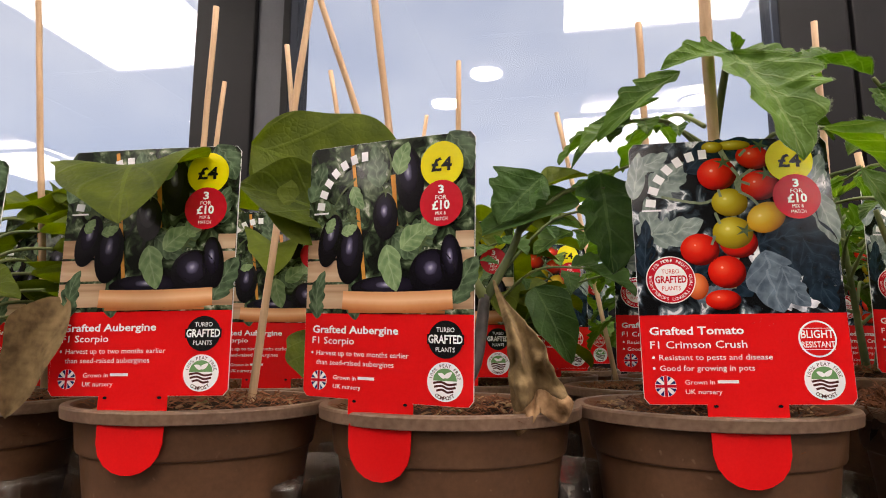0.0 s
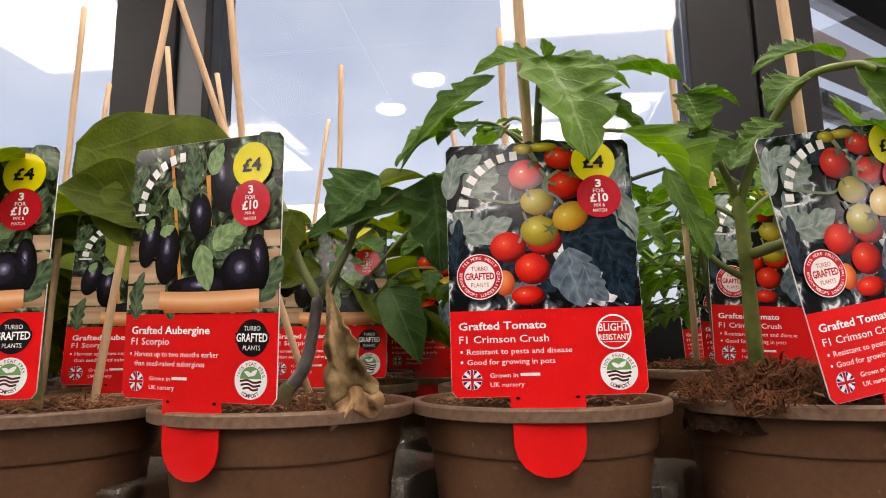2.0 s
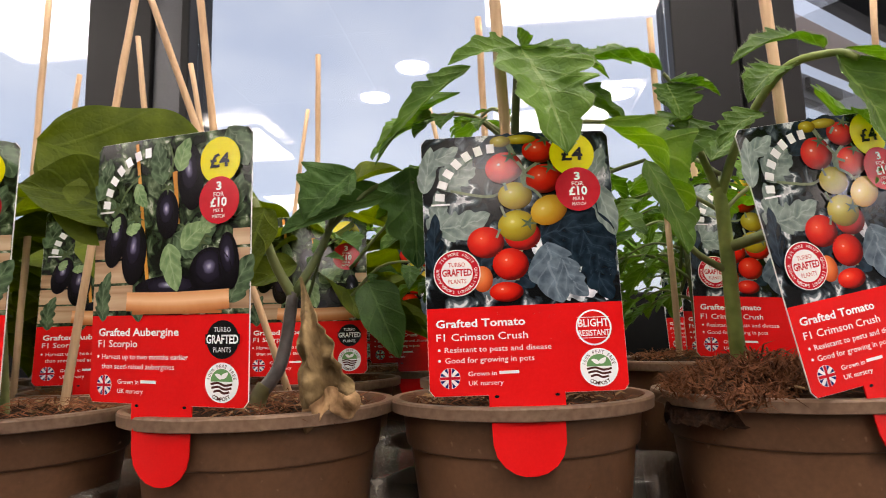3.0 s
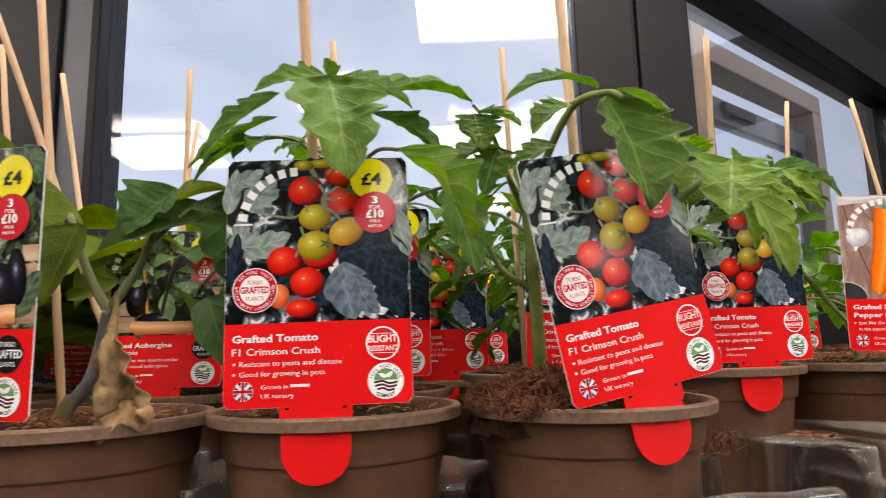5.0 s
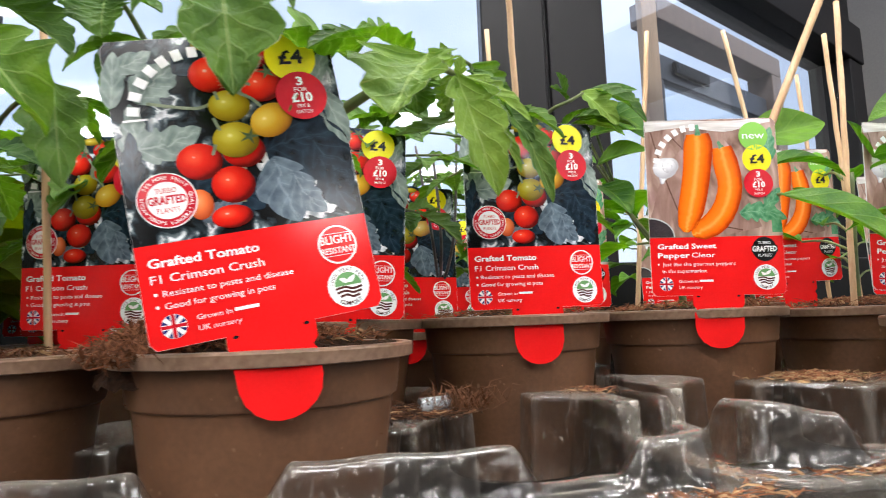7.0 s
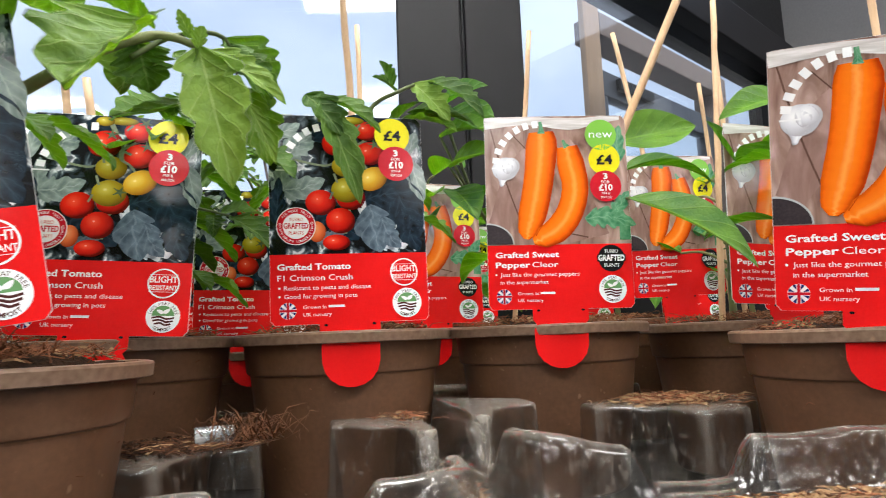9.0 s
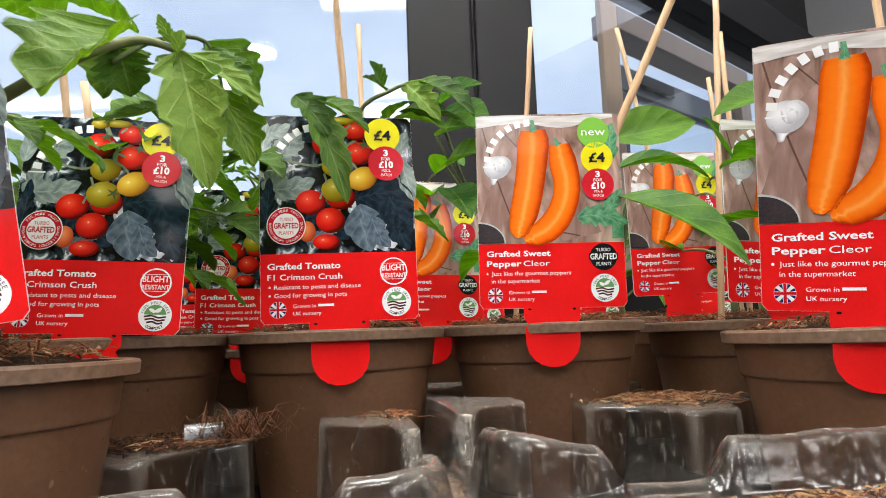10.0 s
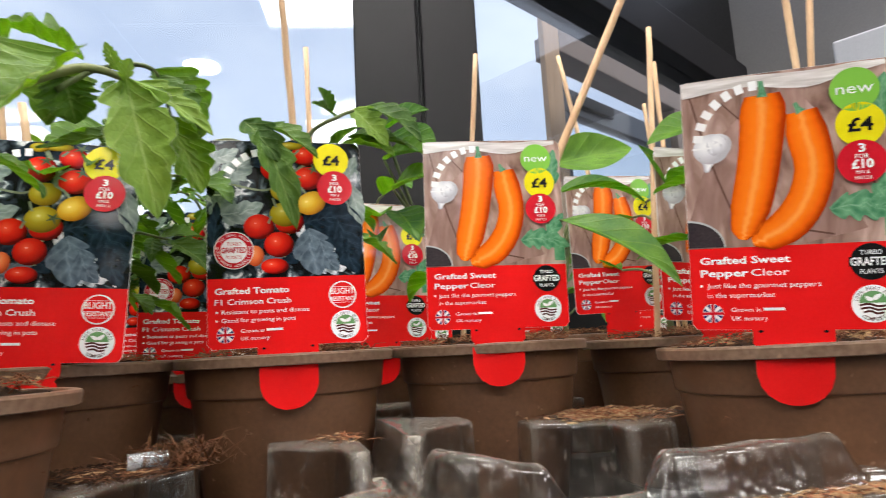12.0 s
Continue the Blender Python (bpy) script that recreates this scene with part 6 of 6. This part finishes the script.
for a, z, l in ((100, 1.10, .05), (60, 1.09, .05), (20, 1.08, .05), (140, 1.08, .045)):
    p = Vector((.246, .325, z))
    compound(t, p, p + Vector((math.cos(radians(a)) * l, math.sin(radians(a)) * l, .014)), .034, _r, (math.cos(radians(a)) * .2, -.3, 1))

# -- the tomato plant set back, whose leaf hangs over its label
t = POTS["T3"]
stalk(t, [(.424, .455, .985), (.420, .440, 1.05), (.414, .415, 1.10), (.408, .385, 1.122)], .0034, .0016, M_STEM)
leaf(t, (.410, .378, 1.122), (.428, .368, 1.064), .020, (.15, -.9, .3), bow=.06, ns=60, nt=13)
leaf(t, (.402, .382, 1.126), (.420, .372, 1.100), .018, (-.2, -.7, .6), bow=.1)
leaf(t, (.410, .383, 1.124), (.440, .376, 1.104), .020, (.2, -.6, .8), bow=.1)
stalk(t, [(.418, .435, 1.08), (.445, .415, 1.112), (.458, .402, 1.122)], .0014, .0009, M_STEM, "leaf_stalk")
leaf(t, (.456, .402, 1.122), (.485, .389, 1.111), .022, (.2, -.5, .8), bow=.1)
leaf(t, (.450, .41, 1.118), (.466, .395, 1.130), .016, (.2, -.5, .8), bow=.1)
stalk(t, [(.424, .425, 1.09), (.437, .402, 1.125), (.453, .392, 1.134), (.463, .398, 1.141)], .0015, .0009, M_STEM, "leaf_stalk")
leaf(t, (.450, .397, 1.138), (.442, .388, 1.150), .012, (.1, -.8, .5), bow=.05)
leaf(t, (.463, .400, 1.143), (.481, .388, 1.116), .018, (-.3, -.8, .5), material=M_TOMATO_LIGHT, bow=.08)
leaf(t, (.470, .405, 1.146), (.502, .392, 1.121), .026, (.2, -.7, .6), bow=.12)
leaf(t, (.460, .405, 1.127), (.498, .398, 1.119), .022, (.1, -.6, .8), bow=.08)
leaf(t, (.453, .400, 1.137), (.438, .390, 1.141), .011, (-.1, -.7, .6), bow=.08)
_r = random.Random(14)
for a, z, l in ((90, 1.10, .05), (130, 1.09, .05), (30, 1.09, .05), (200, 1.09, .05), (165, 1.12, .05), (350, 1.06, .045), (60, 1.05, .05)):
    p = Vector((.418, .435, z))
    compound(t, p, p + Vector((math.cos(radians(a)) * l, math.sin(radians(a)) * l, .012)), .034, _r, (math.cos(radians(a)) * .2, -.3, 1))

# -- aubergines
t = POTS["A1"]
stalk(t, [(-.117, .366, .98), (-.115, .35, 1.05), (-.122, .345, 1.085), (-.131, .330, 1.098)], .0034, .0018, M_STEM)
leaf(t, (-.131, .330, 1.098), (-.114, .260, 1.065), .064, (-.1, -.35, .95), "aubergine", bow=.26, fold=-.10, wave=.02, ns=40, nt=13)
leaf(t, (-.150, .34, 1.07), (-.172, .33, 1.045), .040, (-.3, -.8, .3), "aubergine", bow=.05)
leaf(t, (-.065, .40, 1.03), (-.060, .385, .995), .040, (.1, -.9, .2), "aubergine", bow=.05)
t = POTS["A2"]
stalk(t, [(.010, .330, .978), (.014, .331, .994), (.025, .334, 1.012), (.030, .336, 1.045)], .0040, .0028, M_STEM_GREY)
stalk(t, [(.0135, .331, .990), (.0155, .3315, .997), (.018, .332, 1.001)], .0044, .0038, M_STEM_BROWN, "graft_joint")
stalk(t, [(.030, .336, 1.043), (.020, .335, 1.062), (.012, .33, 1.09)], .0028, .0018, M_STEM)
stalk(t, [(.030, .336, 1.043), (.044, .338, 1.068), (.052, .336, 1.092)], .0026, .0015, M_STEM)
stalk(t, [(.012, .33, 1.09), (.008, .338, 1.09), (.002, .345, 1.086)], .0016, .0012, M_STEM, "leaf_stalk")
leaf(t, (-.0835, .318, 1.116), (.014, .342, 1.086), .072, (-.05, -.96, .25), "aubergine", bow=.05, fold=-.08, wave=.03, ns=48, nt=13)
leaf(t, (-.035, .322, 1.080), (-.089, .314, 1.095), .034, (-.1, -.9, .4), "aubergine", bow=.05, wave=.05)
leaf(t, (-.046, .322, 1.10), (-.054, .316, 1.070), .034, (-.1, -.9, .3), "aubergine", bow=.03)
leaf(t, (.018, .325, 1.085), (.010, .312, 1.045), .030, (-.2, -.9, .2), "aubergine", bow=.05)
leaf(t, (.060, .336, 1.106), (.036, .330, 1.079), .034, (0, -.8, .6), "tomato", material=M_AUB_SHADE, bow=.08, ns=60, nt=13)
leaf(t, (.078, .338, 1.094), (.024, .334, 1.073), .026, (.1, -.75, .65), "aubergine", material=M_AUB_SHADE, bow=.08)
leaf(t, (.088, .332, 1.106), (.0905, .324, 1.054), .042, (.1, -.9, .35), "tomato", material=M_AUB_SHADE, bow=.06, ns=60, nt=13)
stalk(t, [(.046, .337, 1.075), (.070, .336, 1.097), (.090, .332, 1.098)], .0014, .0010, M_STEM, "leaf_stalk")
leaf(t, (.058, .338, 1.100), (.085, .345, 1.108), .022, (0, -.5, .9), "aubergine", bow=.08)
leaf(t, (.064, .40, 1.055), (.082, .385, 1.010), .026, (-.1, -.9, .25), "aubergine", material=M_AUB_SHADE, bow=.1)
leaf(t, (.030, .35, 1.060), (.005, .35, 1.050), .020, (-.1, -.8, .5), "aubergine", bow=.06)
t = POTS["A0"]
leaf(t, (-.225, .325, 1.045), (-.178, .305, 1.040), .024, (0, -.6, .8), "aubergine", bow=.1)
leaf(t, (-.163, .312, 1.042), (-.176, .300, .989), .022, (.3, -.9, .1), "aubergine", material=M_DRY, bow=.05, fold=.6, wave=.1)
for key, seed in (("A0", 1), ("A3", 2), ("A4", 3), ("L2", 4), ("B0", 5), ("B1", 6)):
    broad_plant(key, "aubergine", 1.085, 13, -10, 190, seed)
for key, seed in (("C0", 7), ("C1", 8), ("C8", 9), ("A9", 10), ("B9", 11), ("L9", 12)):
    broad_plant(key, "aubergine", 1.09, 14, -20, 360, seed)

# -- leaves that fill the gap between the aubergines and the first tomato
t = POTS["A4"]
_r = random.Random(21)
for a, b, s in (((.05, .46, 1.07), (.118, .425, 1.108), .042), ((.04, .48, 1.04), (.10, .43, 1.07), .040), ((.02, .47, 1.05), (.045, .42, 1.085), .034)):
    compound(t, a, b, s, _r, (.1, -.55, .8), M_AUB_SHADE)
t = POTS["T5"]
for a, b, s in (((.16, .48, 1.08), (.10, .46, 1.10), .036), ((.17, .47, 1.08), (.215, .42, 1.10), .038)):
    compound(t, a, b, s, _r, (.1, -.55, .8))
t = POTS["T4"]
for a, b, s in (((.30, .45, 1.08), (.335, .41, 1.115), .036), ((.30, .45, 1.07), (.37, .40, 1.10), .038), ((.30, .46, 1.06), (.36, .43, 1.07), .036), ((.30, .46, 1.09), (.40, .46, 1.13), .036), ((.29, .47, 1.06), (.285, .44, 1.10), .040), ((.29, .47, 1.05), (.30, .42, 1.10), .040), ((.29, .47, 1.05), (.325, .43, 1.125), .038)):
    compound(t, a, b, s, _r, (.1, -.55, .8))
leaf(t, (.333, .42, 1.130), (.303, .40, 1.114), .032, (-.1, -.6, .8), bow=.1)
stalk(t, [(.302, .462, .985), (.310, .450, 1.06), (.318, .440, 1.12), (.333, .42, 1.130)], .0026, .0012, M_STEM)
stalk(t, [(.310, .450, 1.06), (.330, .445, 1.10), (.345, .43, 1.14)], .0018, .0010, M_STEM)
leaf(t, (.345, .43, 1.14), (.365, .415, 1.125), .028, (.1, -.6, .8), bow=.1)
leaf(t, (.345, .43, 1.14), (.338, .41, 1.118), .024, (-.1, -.8, .5), bow=.1)
t = POTS["B4"]
for x, z in ((.372, 1.140), (.386, 1.131), (.406, 1.152)):
    stalk(t, [(.380, .590, .990), (.392, .560, 1.020), ((x + .398) / 2, .530, 1.065), (x, .520, z)], .0016, .0010, M_STEM_GREY)

# -- crowded upper leaves that shade the rows behind
for key, seed in (("A3", 31), ("A4", 32), ("L2", 33), ("B0", 34), ("B1", 35), ("C0", 44), ("C1", 45)):
    t = POTS[key]
    x, y, _ = t.matrix_basis.translation
    rng = random.Random(seed)
    for i in range(9):
        a, k, z = rng.uniform(3.0, 6.4), rng.uniform(.02, .05), rng.uniform(1.085, 1.125)
        o = Vector((math.cos(a), math.sin(a), 0))
        q = Vector((x, y, z)) + o * k
        stalk(t, [(x, y, z - .03), Vector((x, y, z - .004)) + o * k * .5, q], .0012, .0009, M_STEM, "leaf_stalk")
        l = rng.uniform(.055, .080)
        leaf(t, q, q + (o + Vector((0, 0, rng.uniform(-.35, .0)))) * l, l * .62, o * .2 + Vector((0, -.1, 1)), "aubergine", bow=.12, wave=.05)
for key, seed in (("T5", 36), ("B2", 37), ("B3", 38), ("B4", 39), ("C2", 40), ("C3", 41), ("C4", 42)):
    t = POTS[key]
    x, y, _ = t.matrix_basis.translation
    rng = random.Random(seed)
    for i in range(7):
        a, k, z = 3.0 + 3.4 * (i + rng.random()) / 7, rng.uniform(.035, .06), rng.uniform(1.085, 1.13)
        compound(t, (x, y, z - .02), (x + math.cos(a) * k, y + math.sin(a) * k, z), rng.uniform(.038, .048), rng, (math.cos(a) * .2, -.15, 1))
for key, seed in (("P3", 51), ("P4", 52), ("C5", 53), ("C6", 54)):
    t = POTS[key]
    x, y, _ = t.matrix_basis.translation
    rng = random.Random(seed)
    for i in range(6):
        a, k, z = rng.uniform(3.2, 6.2), rng.uniform(.02, .04), rng.uniform(1.10, 1.135)
        o = Vector((math.cos(a), math.sin(a), 0))
        q = Vector((x, y, z)) + o * k
        stalk(t, [(x, y, z - .03), Vector((x, y, z - .004)) + o * k * .5, q], .0012, .0009, M_STEM, "leaf_stalk")
        leaf(t, q, q + (o + Vector((0, 0, rng.uniform(-.3, .1)))) * .055, .026, o * .2 + Vector((0, -.1, 1)), "pepper", bow=.12)

# -- peppers
t = POTS["P1"]
leaf(t, (.6075, .438, 1.125), (.6722, .436, 1.1382), .034, (0, -.9, .4), "pepper", bow=.03, fold=.15)
leaf(t, (.600, .420, 1.098), (.6652, .415, 1.0913), .020, (0, -.45, .9), "pepper", bow=.14, fold=.35)
leaf(t, (.5826, .380, 1.0718), (.6310, .340, 1.0262), .034, (.1, -.72, .65), "pepper", bow=.10, fold=.2)
stalk(t, [(.557, .452, 1.02), (.575, .435, 1.06), (.590, .41, 1.085), (.600, .42, 1.098)], .0022, .0012, M_STEM)
stalk(t, [(.575, .435, 1.06), (.580, .40, 1.072), (.584, .38, 1.072)], .0014, .0010, M_STEM, "leaf_stalk")
for a, b, w in (((.495, .46, 1.148), (.522, .43, 1.121), .030), ((.492, .46, 1.131), (.520, .43, 1.128), .024), ((.498, .46, 1.110), (.524, .43, 1.113), .024), ((.492, .455, 1.150), (.518, .43, 1.157), .022), ((.500, .46, 1.095), (.507, .43, 1.068), .026)):
    leaf(t, a, b, w, (-.1, -.75, .6), "pepper", bow=.1, fold=.3)
    stalk(t, [(.553, .455, 1.03), (.52, .465, 1.08), a], .0014, .0009, M_STEM, "leaf_stalk")
t = POTS["P5"]
leaf(t, (.667, .395, 1.0944), (.6444, .388, 1.1237), .015, (.5, -.8, .3), "pepper", bow=.06, fold=.4)
t = POTS["P2"]
leaf(t, (.6849, .365, 1.133), (.6303, .358, 1.1126), .022, (0, -.7, .7), "pepper", bow=.06, fold=.25)
for key, seed in (("P1", 1), ("P2", 2), ("P5", 3), ("P6", 6)):
    broad_plant(key, "pepper", 1.105, 6, 55, 130, seed, (.040, .060), .46)
for key, seed in (("P3", 4), ("P4", 5), ("P7", 7)):
    broad_plant(key, "pepper", 1.11, 9, 20, 160, seed, (.045, .070), .46)
for key, seed in (("C5", 8), ("C6", 9), ("C7", 10), ("P9", 11), ("P8", 12), ("P0", 13)):
    broad_plant(key, "pepper", 1.12, 14, -40, 300, seed, (.045, .075), .44)

# -- tomatoes behind
for key, seed in (("T4", 1), ("T5", 2), ("B2", 3), ("B3", 4), ("B4", 5)):
    bushy_tomato(key, 1.125, 13, -5, 185, seed, .040)
for key, seed in (("C2", 6), ("C3", 7), ("C4", 8)):
    bushy_tomato(key, 1.13, 13, -30, 300, seed, .042)


# ---- canes ----
def cane(bx, by, tx, ty, top=1.262, r=0.0022, foot=0.972):
    """A thin bamboo cane; its foot is at rim height below (bx, by), (tx, ty) is where it passes 1.3 m."""
    f = lambda z: Vector((bx + (tx - bx) * (z - .985) / .315, by + (ty - by) * (z - .985) / .315, z))
    rng = random.Random(int(bx * 9973) + int(by * 7919))
    zs = [foot + (top - foot) * i / 12 for i in range(13)]
    pts = [f(z) + Vector((rng.uniform(-1, 1), rng.uniform(-1, 1), 0)) * 0.0003 for z in zs]
    radii = [r * rng.uniform(.94, 1.06) for _ in zs]
    base = pts[0].copy()
    s = Shape().tube([p - base for p in pts], radii, 9)
    ob = part("bamboo_cane", s, M_CANE, None, "thin pale bamboo cane stuck in a pot", smooth=True, at=Matrix.Translation(base))
    tagged(ob, category="cane", group="bamboo canes")


LEFT_CANES = (
    (-.253, .45, -.289, .45, 1.30), (-.175, .476, -.158, .459, 1.268), (-.21, .572, -.19, .576, 1.259), (-.09, .524, -.125, .518, 1.267), (-.097, .381, -.072, .407), (.014, .436, -.09, .398), (-.003, .376, -.042, .387),
    (-.043, .556, -.098, .555, 1.261), (.02, .521, .022, .515, 1.252), (-.042, .682, -.006, .693, 1.271), (.166, .6, .106, .6, 1.24), (.139, .316, .119, .272, 1.27, .0026), (.280, .458, .258, .42, 1.24),
)
RIGHT_CANES = (
    (.266, .291, .252, .292, 1.27, .0026), (.443, .464, .417, .404, 1.252), (.146, .428, .137, .414, 1.233), (.456, .573, .446, .564, 1.263), (.569, .556, .601, .548, 1.261), (.733, .556, .683, .566, 1.274),
    (.527, .405, .682, .387, 1.275, .0026, .996), (.668, .424, .72, .46, 1.246, .0022, .985), (.75, .503, .772, .536, 1.258), (.85, .647, .831, .644, 1.266),
    (.303, .43, .265, .424, 1.147), (.756, .36, .75, .36), (.736, .36, .784, .36),
)
for q in LEFT_CANES + RIGHT_CANES:
    cane(*q)


# ---- a withered leaf hanging over a rim ----
def withered(u, v):
    s = u
    w = 0.0006 + 0.0122 * (.55 * s + .45 * sm(.16, .95, s)) * (1 - .12 * sm(.95, 1.0, s))
    t = v * 2 - 1
    x = .034 + .019 * s + t * w
    y = .332 - .034 * sm(0, .55, s) - .004 * math.cos(t * 5 + s * 3) * sm(.2, .6, s)
    z = 1.052 - .062 * s + .0035 * math.sin(t * 4 + s * 9) * s + .004 * t * s
    n = (noise.noise(Vector((x * 160, z * 120, 3))) * .0036 + noise.noise(Vector((x * 420, z * 180, 7))) * .0034) * sm(.15, .6, s)
    return (x + n * .4, y + n - .003 * math.sin(s * 20 + t * 2) * s * .5, z)


dead = thing("withered_leaf", "crumpled dry olive-brown leaf hanging over a pot rim", "dead leaf", "", pose(.034, .332, 1.052))
for name, lo, hi, mat, words in (("blade", 0.0, .86, M_DRY, "dull olive dried blade"), ("curled_edge", .86, 1.0, M_DRY_TAN, "curled tan edge")):
    piece = under(part(name, Shape().grid(44, 26, lambda u, v: withered(lo + (hi - lo) * u, v)), mat, None, words, smooth=True), dead)
    piece.modifiers.new("thickness", "SOLIDIFY").thickness = 0.0004

# ---- compost spilled over the rim and on the trays ----
def heap_top(x, y):
    """Height of the heap over the rim."""
    q = (x / .049) ** 2 + (y / .033) ** 2
    return .0150 * max(0.0, 1 - q) ** .7 + .006 * noise.noise(Vector((x * 90, y * 90, 2))) - .002


def heap_spot(rng):
    a, q = rng.uniform(0, 6.283), math.sqrt(rng.random())
    x, y = .048 * q * math.cos(a), .032 * q * math.sin(a)
    if rng.random() < .09:                                # what hangs over the edge
        x, y = rng.uniform(-.040, -.012), rng.uniform(-.040, -.030)
        return x, y, rng.uniform(-.003, .003)
    return x, y, heap_top(x, y) + rng.uniform(-.002, .003)


def clods(u, v):
    a, q = u * 2 * math.pi, v
    x, y = .047 * q * math.cos(a), .031 * q * math.sin(a)
    p = Vector((x, y, 0))
    return (x, y, heap_top(x, y) + .004 * noise.noise(p * 330) + .003 * noise.noise(p * 800) - .004 - .008 * q ** 6)


tagged(part("spilled_compost", Shape().grid(90, 34, clods), M_SOIL, None, "dark clods of compost heaped over a rim", at=pose(.254, .320, .990)), category="compost")
s = fibres(random.Random(31), 2100, heap_spot, 0.013, 0.00036, 0.006)
tagged(part("loose_fibre", s, M_FIBRE, None, "heap of loose coir compost spilling over a rim", at=pose(.254, .320, .990)), category="compost", kind="stuff")


def patch(x, y, z, rx, ry, n, seed, chips=.25, size=.013, coir=M_FIBRE):
    spot = lambda rng: (rng.gauss(0, rx), rng.gauss(0, ry), rng.uniform(0, .0012))
    tagged(part("loose_compost", fibres(random.Random(seed), int(n * (1 - chips)), spot, size, .00028, .002), coir, None, "brown coir strands lying on a tray", at=pose(x, y, z)), category="compost", kind="stuff")
    tagged(part("wood_chip", fibres(random.Random(seed + 1), int(n * chips), spot, size * .8, .0006, .0012), M_CHIP, None, "pale wood chips lying on a tray", at=pose(x, y, z)), category="compost", kind="stuff")


patch(.330, .386, SHELF_Z + .0652, .020, .012, 200, 1, .1, coir=M_FIBRE_DARK)
patch(.350, .378, SHELF_Z + .0655, .012, .008, 160, 2, .1, .018, M_FIBRE_DARK)
patch(.603, .388, SHELF_Z + .0718, .016, .014, 520, 3, .4, .016)
patch(.449, .385, SHELF_Z + .0720, .006, .014, 60, 9, .2)
patch(.545, .254, SHELF_Z + .0505, .030, .003, 300, 17, .35)
patch(.640, .254, SHELF_Z + .0505, .030, .003, 160, 7, .5)
patch(.466, .300, SHELF_Z + .0470, .0022, .030, 200, 18, .5)
patch(.440, .252, SHELF_Z + .0470, .014, .003, 90, 8)

tuft = fibres(random.Random(91), 150, lambda rng: (rng.gauss(0, .010), rng.gauss(0, .005), rng.uniform(0, .004)), .022, .0003, .012)
tagged(part("loose_compost", tuft, M_FIBRE_DARK, None, "tangled tuft of brown coir on a tray", at=pose(.371, .384, SHELF_Z + .0655)), category="compost", kind="stuff")
crumbs = fibres(random.Random(92), 900, lambda rng: (rng.gauss(0, .019), rng.gauss(0, .013), rng.uniform(0, .0015)), .006, .0007, .001)
tagged(part("loose_compost", crumbs, M_SOIL, None, "dark peaty crumbs strewn on a tray", at=pose(.334, .386, SHELF_Z + .0650)), category="compost", kind="stuff")

# ---- a short clear clip on the tray ----
s = Shape().lathe([(.0036, 0), (.0046, 0), (.0046, .017), (.0036, .017), (.0036, 0)], 20)
tagged(part("plastic_clip", s, M_TUBE, None, "short frosted clear plastic tube clip", smooth=False, at=pose(.350, .380, SHELF_Z + .0698) @ pose(0, 0, 0, 0, 90, 12)), category="clip")
